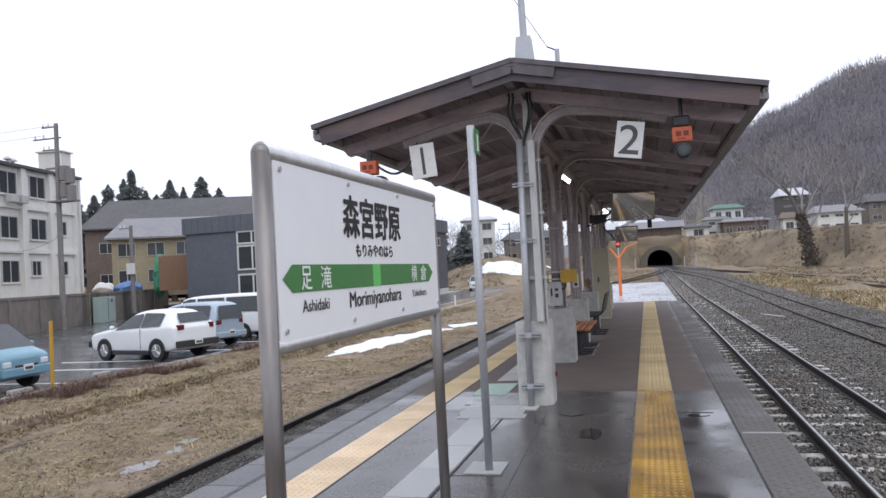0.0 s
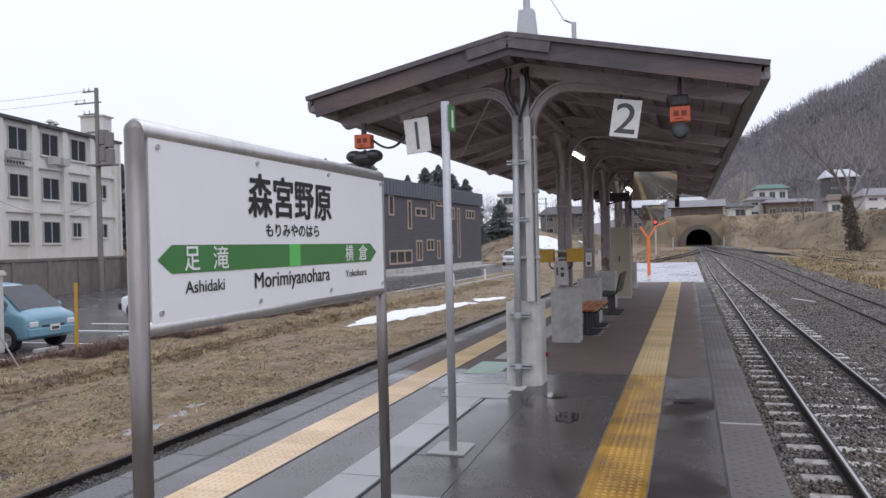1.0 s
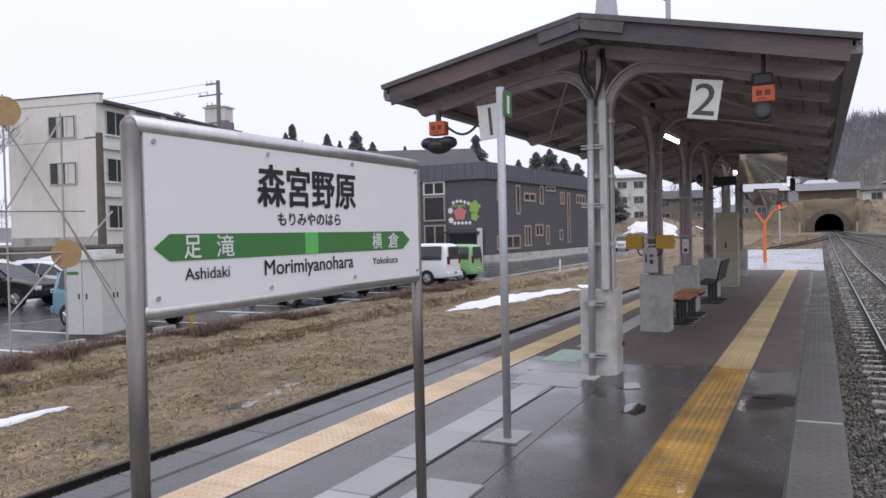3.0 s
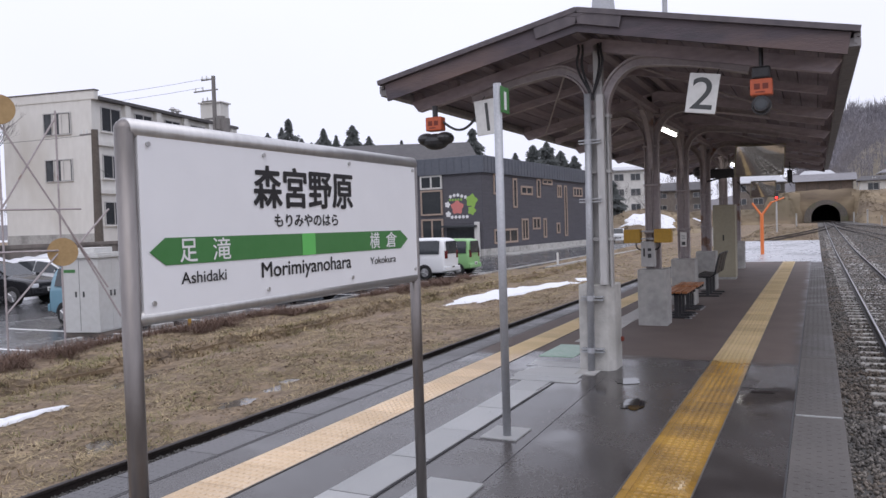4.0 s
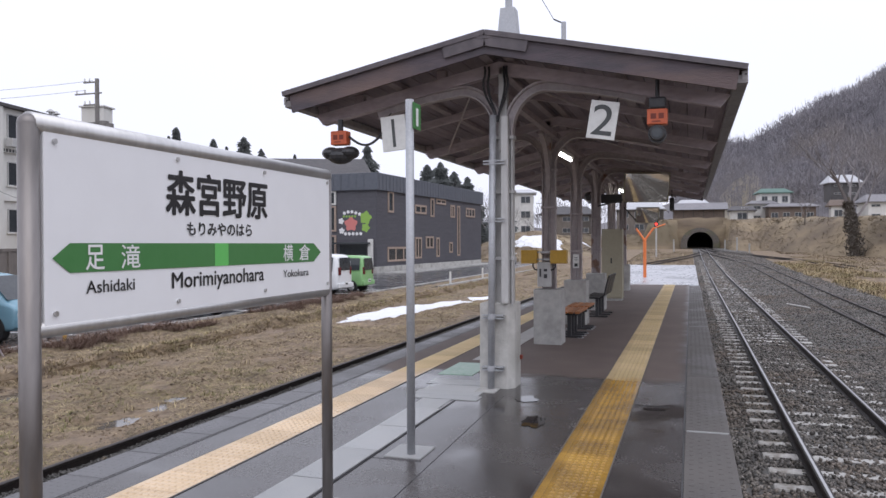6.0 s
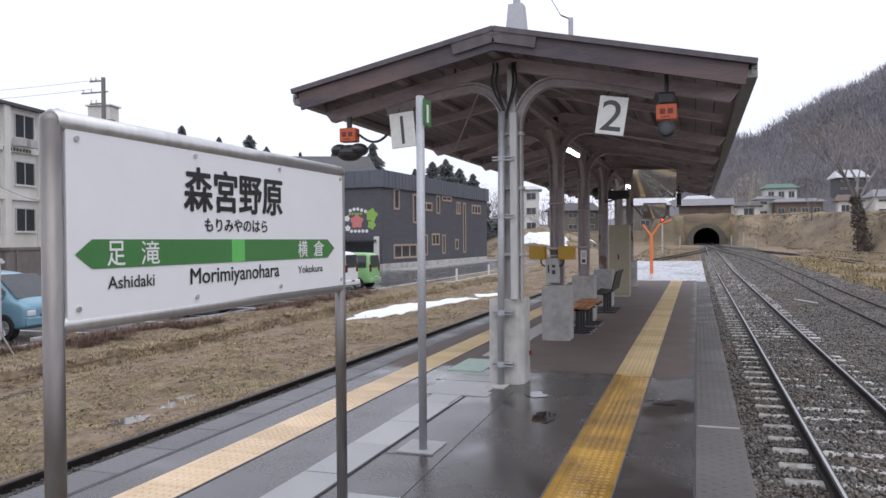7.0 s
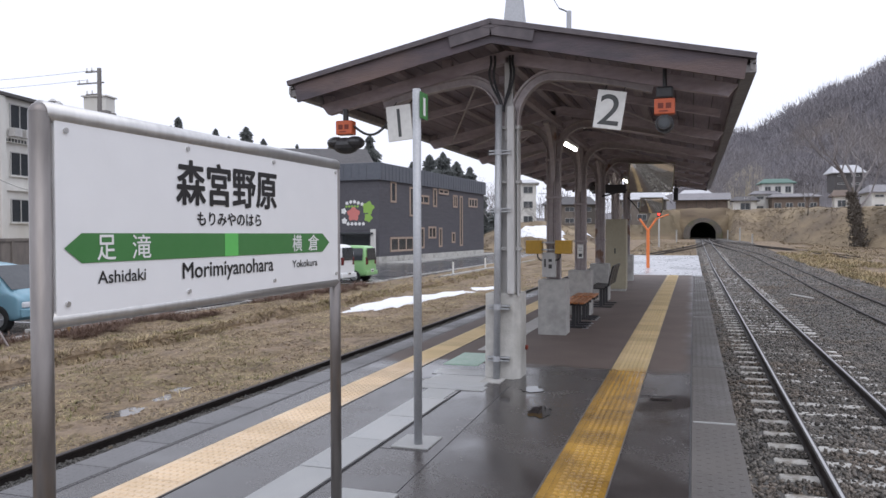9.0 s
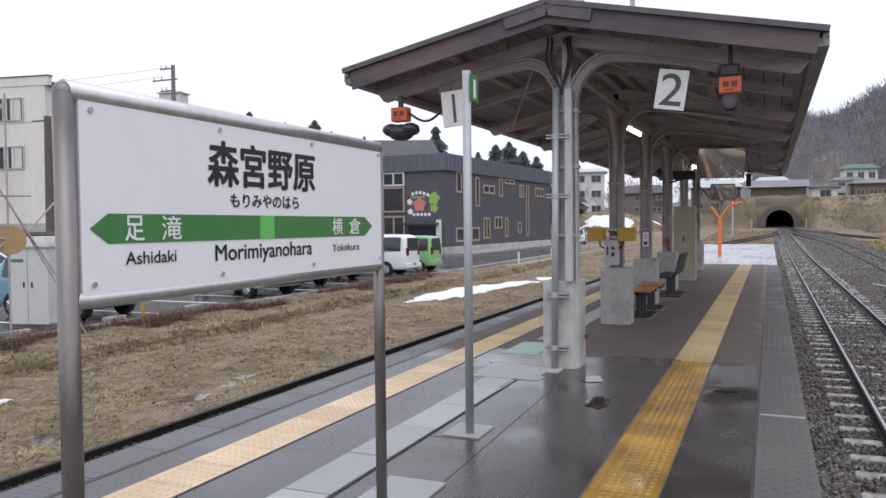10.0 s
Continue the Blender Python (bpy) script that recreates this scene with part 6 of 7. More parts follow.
# ---------------------------------------------------------------- cars
def car(at, rz, paint, label, secs, w, wheels, r, glass, rear_glass, front_glass, tail=True, cat="car", green_strip=None):
    """secs: rows of (x, bottom, belt, top, half width at the top). x points to the front."""
    t = thing("parked_" + ("van" if cat == "van" else "car"), at, label, cat, "parked cars", rz)
    bm = bmesh.new()
    rings = []
    for x, zb, zl, zt, wt in secs:
        hw = w / 2 * (0.93 if x in (secs[0][0], secs[-1][0]) else 1.0)
        zm = zb + (zl - zb) * 0.5
        half = [(hw * 0.9, zb), (hw * 0.985, zb + 0.03), (hw * 1.005, zm), (hw * 0.995, zl - 0.05), (hw * 0.975, zl), (wt + (hw * 0.975 - wt) * 0.5, (zl + zt) / 2), (wt, zt - 0.05), (wt * 0.86, zt), (wt * 0.4, zt + 0.012)]
        pts = [(-y, z) for y, z in half] + half[::-1]
        rings.append([bm.verts.new((x, y, z)) for y, z in pts])
    for a, b in zip(rings, rings[1:]):
        for j in range(18):
            bm.faces.new((a[j], a[(j + 1) % 18], b[(j + 1) % 18], b[j]))
    for ring in (rings[0], rings[-1]):
        for j in range(8):
            bm.faces.new((ring[j], ring[j + 1], ring[16 - j], ring[17 - j]))
    bmesh.ops.recalc_face_normals(bm, faces=bm.faces[:])
    body = part("body", bm, paint, t)
    for p in body.data.polygons:
        p.use_smooth = True
    mod = body.modifiers.new("rounding", "SUBSURF")
    mod.levels = mod.render_levels = 2

    def at_x(x):
        xs_ = [s[0] for s in secs][::-1]
        return [float(np.interp(x, xs_, [s[i] for s in secs][::-1])) for i in range(1, 5)]

    for x0, x1 in glass:
        for s in (-1, 1):
            bm = bmesh.new()
            cols = []
            for x in [x0] + [k[0] for k in secs if x1 < k[0] < x0] + [x1]:
                zb, zl, zt, wt = at_x(x)
                cols.append([bm.verts.new((x, s * (w / 2 * 0.985 + (wt - w / 2 * 0.985) * up + 0.035), zl + (zt - 0.04 - zl) * up)) for up in (0.1, 0.88)])
            for a, b in zip(cols, cols[1:]):
                bm.faces.new((a[0], b[0], b[1], a[1]))
            part("side_window", bm, GLASS, t)
    for name, (xa, za, xb, zb_, hw), out in (("rear_window", rear_glass, -0.03), ("windscreen", front_glass, 0.02)):
        bm = bmesh.new()
        xa, xb = xa + out, xb + out
        q = [bm.verts.new((xa, -hw, za)), bm.verts.new((xa, hw, za)), bm.verts.new((xb, hw * 0.86, zb_)), bm.verts.new((xb, -hw * 0.86, zb_))]
        bm.faces.new(q)
        part(name, bm, GLASS, t)
    for x in wheels:
        for s in (-1, 1):
            bm = bmesh.new()
            disc(bm, (x, s * (w / 2 - 0.1), r), r, (0, 1, 0), 0.22, 24)
            wheel = part("wheel", bm, TYRE, t)
            bm = bmesh.new()
            disc(bm, (x, s * (w / 2 + 0.012), r), r * 0.62, (0, 1, 0), 0.02, 20)
            for k in range(5):
                a = k * 2 * math.pi / 5
                rod(bm, (x, s * (w / 2 + 0.025), r), (x + 0.6 * r * math.cos(a), s * (w / 2 + 0.025), r + 0.6 * r * math.sin(a)), 0.03, sides=5)
            part("rim", bm, RIM, wheel)
            bm = bmesh.new()
            n = 14
            for k in range(n):
                a, b = math.pi * k / n, math.pi * (k + 1) / n
                v = [bm.verts.new((x + rr * math.cos(q), s * (w / 2 + 0.006), r + rr * math.sin(q))) for q in (a, b) for rr in (r * 1.0, r * 1.17)]
                bm.faces.new((v[0], v[1], v[3], v[2]))
            part("wheel_arch", bm, BLACK, t)
    back, front = secs[-1], secs[0]
    for s in (-1, 1):
        bm = bmesh.new()
        span(bm, (wheels[1] + r + 0.06, s * w / 2 - 0.06, 0.2), (wheels[0] - r - 0.06, s * w / 2 + 0.012, 0.36), 0.03)
        part("sill", bm, BLACK, t)
        bm = bmesh.new()
        xm = glass[0][0] + 0.02
        bmesh.ops.create_uvsphere(bm, u_segments=12, v_segments=8, radius=1, matrix=Matrix.Translation((xm, s * (w / 2 + 0.1), at_x(xm)[1] + 0.1)) @ Matrix.Diagonal((0.06, 0.1, 0.075, 1)))
        part("door_mirror", bm, paint, t, smooth=True)
        seam = glass[0][1] - 0.03
        bm = bmesh.new()
        box(bm, (seam, s * (w / 2 - 0.006), (0.4 + at_x(seam)[1]) / 2), (0.012, 0.028, at_x(seam)[1] - 0.4))
        part("door_seam", bm, BLACK, t)
        bm = bmesh.new()
        zl = secs[-2][2]
        span(bm, (back[0] - 0.01, s * w * 0.34 - 0.09, zl - 0.12), (back[0] + 0.16, s * w * 0.34 + 0.15 * (s > 0) + 0.09 * (s < 0), zl + (0.05 if cat == "car" else 0.25)), 0.02)
        part("tail_lamp", bm, TAIL, t)
        bm = bmesh.new()
        span(bm, (front[0] - 0.22, s * w * 0.36 - 0.14, front[2] - 0.12), (front[0] + 0.012, s * w * 0.36 + 0.12, front[2] + 0.03), 0.03)
        part("headlamp", bm, HEADLAMP, t)
    for x, sgn in ((back[0], -1), (front[0], 1)):
        bm = bmesh.new()
        span(bm, (x - 0.05, -w * 0.48, back[1] - 0.02), (x + 0.05, w * 0.48, back[1] + 0.2), 0.03)
        part("bumper", bm, BLACK if "crossover" in label else paint, t)
        bm = bmesh.new()
        span(bm, (x + sgn * 0.05 - 0.012, -0.165, 0.5), (x + sgn * 0.05 + 0.012, 0.165, 0.66), 0.004)
        plate = part("number_plate", bm, SIGN_WHITE, t)
        bm = bmesh.new()
        span(bm, (x + sgn * 0.065 - 0.003, -0.12, 0.53), (x + sgn * 0.065 + 0.003, 0.12, 0.6))
        part("bar", bm, GREY_INK, plate)
    bm = bmesh.new()
    span(bm, (front[0] - 0.02, -w * 0.22, front[1] + 0.12), (front[0] + 0.015, w * 0.22, front[2] - 0.08), 0.02)
    part("grille", bm, BLACK, t)
    return t

SUV = [(2.27, 0.42, 0.78, 0.82, 0.74), (2.05, 0.3, 0.9, 0.96, 0.78), (1.15, 0.26, 1.0, 1.08, 0.76), (0.92, 0.26, 1.02, 1.1, 0.74), (0.6, 0.26, 1.03, 1.32, 0.66), (0.1, 0.26, 1.04, 1.6, 0.6), (-0.6, 0.26, 1.06, 1.69, 0.6), (-1.4, 0.28, 1.1, 1.66, 0.58), (-1.85, 0.3, 1.14, 1.54, 0.57), (-2.13, 0.38, 1.12, 1.24, 0.7), (-2.25, 0.45, 1.0, 1.05, 0.74)]
car((-15.61, 15.4, GROUND), 164, CAR_WHITE, "clean white crossover car in a wet parking bay", SUV, 1.84, (1.36, -1.34), 0.35, ((0.75, -0.5), (-0.56, -1.5)), (-2.14, 1.24, -1.9, 1.54, 0.64), (0.93, 1.12, 0.2, 1.57, 0.7))
MINIVAN = [(1.95, 0.42, 0.74, 0.8, 0.6), (1.88, 0.3, 0.88, 0.94, 0.68), (1.6, 0.26, 0.97, 1.03, 0.7), (1.25, 0.26, 1.02, 1.28, 0.67), (0.7, 0.26, 1.04, 1.66, 0.63), (-0.2, 0.26, 1.05, 1.77, 0.63), (-1.6, 0.28, 1.05, 1.75, 0.63), (-1.88, 0.32, 1.02, 1.6, 0.66), (-1.98, 0.4, 0.98, 1.1, 0.76)]
car((-16.3, 8.45, GROUND), 0, CAR_BLUE, "light blue compact van parked nose to the verge", MINIVAN, 1.68, (1.25, -1.25), 0.31, ((1.2, 0.75), (0.67, -0.3), (-0.36, -1.65)), (-1.99, 1.1, -1.9, 1.6, 0.66), (1.55, 1.08, 0.78, 1.67, 0.72))
car((-16.4, 19.05, GROUND), 168, CAR_SILVER, "silver-blue compact van with a dark rear window", MINIVAN, 1.7, (1.25, -1.25), 0.32, ((1.2, 0.75), (0.67, -0.3), (-0.36, -1.65)), (-1.99, 1.1, -1.9, 1.6, 0.66), (1.55, 1.08, 0.78, 1.67, 0.72))
VAN = [(2.3, 0.4, 0.9, 1.0, 0.72), (2.2, 0.3, 1.02, 1.15, 0.76), (1.75, 0.28, 1.1, 1.8, 0.7), (1.3, 0.26, 1.12, 1.95, 0.7), (-1.9, 0.28, 1.12, 1.98, 0.7), (-2.25, 0.3, 1.1, 1.92, 0.7), (-2.34, 0.4, 1.05, 1.3, 0.78)]
car((-16.15, 25.9, GROUND), 180, CAR_WHITE, "white panel van with dark side windows", VAN, 1.69, (1.3, -1.27), 0.33, ((1.65, 1.0), (0.9, -0.4), (-0.5, -2.05)), (-2.32, 1.2, -2.26, 1.8, 0.66), (2.16, 1.2, 1.78, 1.76, 0.7), cat="van")
car((-17.0, 22.6, GROUND), 180, CAR_WHITE, "white high-roofed van beside the silver one", VAN, 1.69, (1.3, -1.27), 0.33, ((1.65, 1.0), (0.9, -0.4), (-0.5, -2.05)), (-2.32, 1.2, -2.26, 1.8, 0.66), (2.16, 1.2, 1.78, 1.76, 0.7), cat="van")
KEI = [(1.68, 0.4, 0.85, 0.95, 0.62), (1.6, 0.3, 0.95, 1.05, 0.64), (1.2, 0.28, 1.02, 1.72, 0.6), (0.8, 0.26, 1.04, 1.86, 0.6), (-1.4, 0.28, 1.04, 1.86, 0.6), (-1.62, 0.3, 1.02, 1.8, 0.6), (-1.68, 0.38, 0.95, 1.2, 0.66)]
car((-15.6, 28.9, GROUND), 180, CAR_GREEN, "pale green box-shaped mini van", KEI, 1.48, (1.1, -1.05), 0.28, ((0.95, 0.1), (0.02, -0.75), (-0.82, -1.5)), (-1.68, 1.12, -1.63, 1.72, 0.58), (1.57, 1.1, 1.22, 1.68, 0.6), cat="van")
car((-27.0, 12.2, GROUND), 10, CAR_BLACK, "black saloon-like car at the far side of the car park", SUV, 1.8, (1.36, -1.34), 0.34, ((0.75, -0.5), (-0.56, -1.5)), (-2.14, 1.24, -1.9, 1.54, 0.64), (0.93, 1.12, 0.2, 1.57, 0.7))
car((-27.6, 15.2, GROUND), 10, CAR_WHITE, "white car beyond the black one in the car park", SUV, 1.8, (1.36, -1.34), 0.34, ((0.75, -0.5), (-0.56, -1.5)), (-2.14, 1.24, -1.9, 1.54, 0.64), (0.93, 1.12, 0.2, 1.57, 0.7))
KT = [(1.6, 0.4, 0.8, 0.9, 0.6), (1.5, 0.3, 1.0, 1.1, 0.62), (1.1, 0.28, 1.1, 1.7, 0.58), (0.2, 0.28, 1.1, 1.74, 0.58), (0.1, 0.28, 0.85, 0.88, 0.7), (-1.6, 0.35, 0.85, 0.88, 0.7)]
car((-18.4, 80.5, GROUND), -80, CAR_WHITE, "small white pick-up on the road by the hall", KT, 1.48, (1.05, -1.0), 0.28, ((0.95, 0.25),), (0.09, 1.1, 0.12, 1.6, 0.5), (1.48, 1.1, 1.14, 1.66, 0.58))

# ---------------------------------------------------------------- things at the edge of the car park
t = thing("service_hut", (-14.93, 6.46, GROUND), "white steel service box with a flat overhanging lid", "utility box", rz=14)
bm = bmesh.new()
span(bm, (-0.53, -0.53, 0.1), (0.53, 0.53, 1.98), 0.01)
part("body", bm, PALE_PLASTIC, t)
bm = bmesh.new()
span(bm, (-0.59, -0.59, 1.98), (0.59, 0.59, 2.06), 0.012), span(bm, (-0.56, -0.56, 2.06), (0.56, 0.56, 2.11), 0.012)
lid = part("lid", bm, PALE_PLASTIC, t)
bm = bmesh.new()
span(bm, (-0.3, -0.36, 2.11), (0.34, 0.36, 2.24), 0.015)
part("vent_cap", bm, PALE_PLASTIC, lid)
bm = bmesh.new()
span(bm, (-0.51, -0.51, 0.0), (0.51, 0.51, 0.1))
part("base", bm, GREY_WALL, t)
for y0, y1, knob in ((0.004, 0.505, 0.08), (-0.505, -0.004, -0.08)):
    bm = bmesh.new()
    span(bm, (0.53, y0, 0.14), (0.542, y1, 1.94), 0.004)
    door = part("door", bm, PALE_PLASTIC, t)
    bm = bmesh.new()
    span(bm, (0.542, knob - 0.02, 1.0), (0.565, knob + 0.02, 1.14), 0.004)
    part("handle", bm, GREY_INK, door)
bm = bmesh.new()
span(bm, (-0.02, -0.534, 0.14), (-0.012, -0.53, 1.94)), span(bm, (-0.14, -0.545, 1.0), (-0.1, -0.53, 1.14)), span(bm, (0.08, -0.545, 1.0), (0.12, -0.53, 1.14))
part("door_seam", bm, GREY_INK, t)
bm = bmesh.new()
span(bm, (-0.45, -0.536, 1.62), (-0.12, -0.53, 1.7))
part("name_strip", bm, GREEN_INK, t)

# ploughed snow heaped against the wall
bm = bmesh.new()
rows_ = []
for k in range(46):
    u = -17.0 + 8.5 * k / 45
    hgt = (1.75 + 0.25 * noise.noise((u * 0.9, 3, 1))) * min(1.0, (k + 0.3) / 4, (45.3 - k) / 6)
    rows_.append([bm.verts.new(m_wall @ Vector((u, -0.02 - 1.7 * (i / 8) ** 1.2 + 0.12 * noise.noise((u, i, 5)), GROUND - 0.03 + hgt * (1 - (i / 8) ** 1.7) + 0.08 * noise.noise((u * 2, i * 0.6, 9)) * (i < 8)))) for i in range(9)])
for a, b in zip(rows_, rows_[1:]):
    for i in range(8):
        bm.faces.new((a[i], a[i + 1], b[i + 1], b[i]))
bmesh.ops.recalc_face_normals(bm, faces=bm.faces[:])
tagged(obj("snow_bank", bm, SNOW, True), "grey-white heap of ploughed snow against the wall", "snow", "snow patches")

frame_t = thing("pipe_frame", (0, 0, 0), "rusty grey pipe scaffold frame with round plywood discs", "scaffold")
P1, P2 = (-13.05, 4.1), (-13.25, 2.9)
for a, b in (((P1[0], P1[1], -1.0), (P1[0], P1[1], 4.35)), ((P2[0], P2[1], -1.0), (P2[0], P2[1], 4.6)), ((-13.4, 1.2, 2.15), (-12.98, 4.6, 2.2)), ((P1[0], P1[1], 2.1), (-12.4, 5.5, -0.95)), ((P1[0] + 0.02, P1[1], 1.0), (-12.8, 5.2, 2.2)), ((P2[0], P2[1], 4.0), (-12.7, 5.0, 0.4)), ((-13.4, 1.6, 1.3), (-13.0, 4.4, 1.28)), ((P2[0], P2[1], 0.0), (P1[0], P1[1], 1.3)), ((P1[0], P1[1], 4.2), (P2[0], P2[1], 2.2))):
    bm = bmesh.new()
    rod(bm, a, b, 0.021, sides=8)
    part("pipe", bm, BROWN_STEEL, frame_t)
for (x, y), z in ((P1, 1.25), (P2, 4.25)):
    bm = bmesh.new()
    disc(bm, (x + 0.05, y, z), 0.31, (0.8, -0.6, 0), 0.025, 28)
    part("plywood_disc", bm, TAN, frame_t, "weathered round plywood disc")
t = thing("marker_stake", (-13.1, 7.9, GROUND), "yellow wooden stake at the edge of the car park", "post")
bm = bmesh.new()
rod(bm, (0, 0, -0.1), (0.02, 0, 1.75), 0.045, sides=8)
part("pole", bm, YELLOW, t)

def utility_pole(x, y, top, r, label, arms=3, can=True, box_=False, stuff=POLE_CONCRETE):
    t = thing("utility_pole", (x, y, GROUND), label, "utility pole", "utility poles")
    bm = bmesh.new()
    rod(bm, (0, 0, -0.2), (0, 0, top), r, r * 0.7, 14)
    part("pole", bm, stuff, t)
    for k in range(arms):
        z = top - 0.25 - 0.75 * k
        bm = bmesh.new()
        w = (1.1, 1.8, 1.1)[k % 3]
        span(bm, (-w, -0.05, z), (0.35 if k == 1 else 0.15, 0.05, z + 0.08))
        arm = part("crossarm", bm, POLE_CONCRETE, t)
        for dx in (-w * 0.92, -w * 0.55):
            bm = bmesh.new()
            rod(bm, (dx, 0, z + 0.1), (dx, 0, z + 0.32), 0.06, 0.04, 8)
            part("insulator", bm, SIGN_WHITE, arm)
    if can:
        for dx, z in ((0.5, top - 3.8), (0.95, top - 4.0), (0.5, top - 4.9), (1.0, top - 5.1)):
            bm = bmesh.new()
            rod(bm, (dx, 0, z), (dx, 0, z + 0.95), 0.3, sides=14)
            part("transformer", bm, POLE_CONCRETE, t)
        bm = bmesh.new()
        span(bm, (-0.9, -0.06, top - 3.0), (0.9, 0.06, top - 2.88))
        part("transformer_bar", bm, POLE_CONCRETE, t)
        bm = bmesh.new()
        span(bm, (-0.6, -0.4, top - 5.2), (1.35, 0.4, top - 5.1))
        part("transformer_shelf", bm, POLE_CONCRETE, t)
    if box_:
        bm = bmesh.new()
        span(bm, (-0.35, -0.3, 3.6), (0.35, -0.1, 4.5))
        part("box", bm, SIGN_WHITE, t)
    return t

utility_pole(-35.8, 34.35, 13.5, 0.19, "concrete utility pole with crossarms and transformers")
utility_pole(-39.9, 47.0, 7.6, 0.2, "short dark pole with a white meter box", 1, False, True)
utility_pole(-32.4, 21.4, 8.2, 0.25, "dark wooden pole with wires in the car park", 1, False, stuff=BARK)
utility_pole(12.2, 152, 9.0, 0.12, "thin pole beside the houses on the terrace", 2, False)
utility_pole(-19.5, 112, 9.5, 0.14, "thin pole beyond the mound", 2, False)
for a, b in (((-36.0, 34.2, 12.4), (-70, 20, 12.0)), ((-36.6, 34.2, 11.8), (-70, 19, 11.4)), ((-32.4, 21.4, 7.0), (-70, 4, 8.5)), ((-36.0, 34.2, 5.0), (-32.4, 21.4, 5.3))):
    bm = bmesh.new()
    n = 16
    pts = [Vector(a).lerp(Vector(b), i / n) - Vector((0, 0, 1.2 * 4 * (i / n) * (1 - i / n))) for i in range(n + 1)]
    for p, q in zip(pts, pts[1:]):
        rod(bm, p, q, 0.011, sides=5)
    tagged(obj("overhead_wire", bm, BLACK), "thin black overhead wire slung between poles", "wire", "overhead wires")

# line-side signals and posts towards the tunnel
t = thing("line_signal", (-2.3, 92, 0.3), "line-side signal post with a red light", "signal")
bm = bmesh.new()
rod(bm, (0, 0, -1.0), (0, 0, 3.3), 0.1)
part("pole", bm, GREY_STEEL, t)
bm = bmesh.new()
span(bm, (-0.25, -0.15, 3.0), (0.25, 0.15, 4.1), 0.05)
part("head", bm, BLACK, t)
bm = bmesh.new()
disc(bm, (0, -0.18, 3.45), 0.15, (0, 1, 0), 0.06, 16)
part("light", bm, REDLAMP, t, "glowing red light")
for x, y, h in ((8.4, 116, 1.6), (6.9, 121, 1.2), (9.6, 108, 1.8), (-0.6, 112, 1.5), (-5.8, 60, 1.2)):
    t = thing("lineside_post", (x, y, ground_height(x, y) if x < 9.5 else GROUND), "short weathered concrete post beside the line", "post", "lineside posts")
    bm = bmesh.new()
    span(bm, (-0.1, -0.1, -0.3), (0.1, 0.1, h + 0.4), 0.02)
    part("pole", bm, CONCRETE, t)
t = thing("point_lever", (5.3, 24.5, ground_height(5.3, 24.5)), "thin pale rod lying between the tracks", "rod")
bm = bmesh.new()
rod(bm, (0, 0, 0.05), (0.5, -2.2, 0.09), 0.03)
part("bar", bm, SLEEPER, t)

# ---------------------------------------------------------------- trees
def conifer(x, y, z, h, r, seed):
    rng = random.Random(seed)
    t = thing("conifer", (x, y, z), "dark evergreen conifer with an uneven crown", "tree", "conifers")
    bm = bmesh.new()
    rod(bm, (0, 0, -0.5), (0, 0, h * 0.95), r * 0.09, 0.03, 8)
    part("trunk", bm, BARK, t)
    v, f = [], []
    for k in range(3600):
        u = rng.random() ** 0.8
        zz = h * (0.12 + 0.88 * u)
        rad = r * (1 - u) ** 0.68 * (0.62 + 0.55 * noise.noise((seed * 3.1, zz * 0.9, math.floor(zz)))) * rng.uniform(0.35, 1.1)
        a = rng.uniform(0, 2 * math.pi)
        c = Vector((rad * math.cos(a), rad * math.sin(a), zz))
        s = r * rng.uniform(0.08, 0.2) * (1.05 - 0.8 * u)
        d = Vector((math.cos(a), math.sin(a), rng.uniform(-0.5, 0.15))).normalized()
        e = Vector((-math.sin(a), math.cos(a), rng.uniform(-0.5, 0.5))).normalized()
        i = len(v)
        v += [c - d * s * 0.5 + e * s * 0.5, c - d * s * 0.5 - e * s * 0.5, c + d * s * 1.1, c + Vector((0, 0, s * 0.6))]
        f += [(i, i + 1, i + 2), (i, i + 2, i + 3), (i + 1, i + 3, i + 2)]
    crown = raw("crown", v, f, NEEDLES)
    crown.parent = t

def ray(b, d):
    return 1.6 + d * math.sin(radians(b)), -7.6 + d * math.cos(radians(b))

for k, (b, d, e, w) in enumerate(((-40.2, 150, 5.6, 4.2), (-39.2, 155, 5.9, 4.0), (-38.3, 150, 6.6, 4.0), (-37.3, 160, 7.0, 4.0), (-36.8, 150, 7.6, 4.6), (-35.9, 160, 6.2, 3.8), (-35.2, 155, 5.9, 3.8), (-34.3, 150, 6.9, 4.4), (-33.4, 160, 6.4, 3.8), (-32.2, 150, 7.1, 4.8), (-31.0, 155, 6.3, 3.8), (-28.6, 150, 6.2, 3.5), (-26.2, 150, 6.3, 3.4), (-23.3, 120, 6.9, 4.2), (-20.2, 130, 5.0, 3.6), (-18.9, 130, 5.5, 4.4), (-17.9, 125, 5.7, 4.4), (-16.9, 130, 5.0, 4.2), (-15.9, 125, 4.6, 4.0), (-13.4, 118, 3.0, 3.0))):
    x, y = ray(b, d)
    conifer(x, y, -1.4, d * math.tan(radians(e + (0.5 if b < -30 else 0.25))) + 2.9, w * (1.5 if b < -30 else 1.35), k + 1)

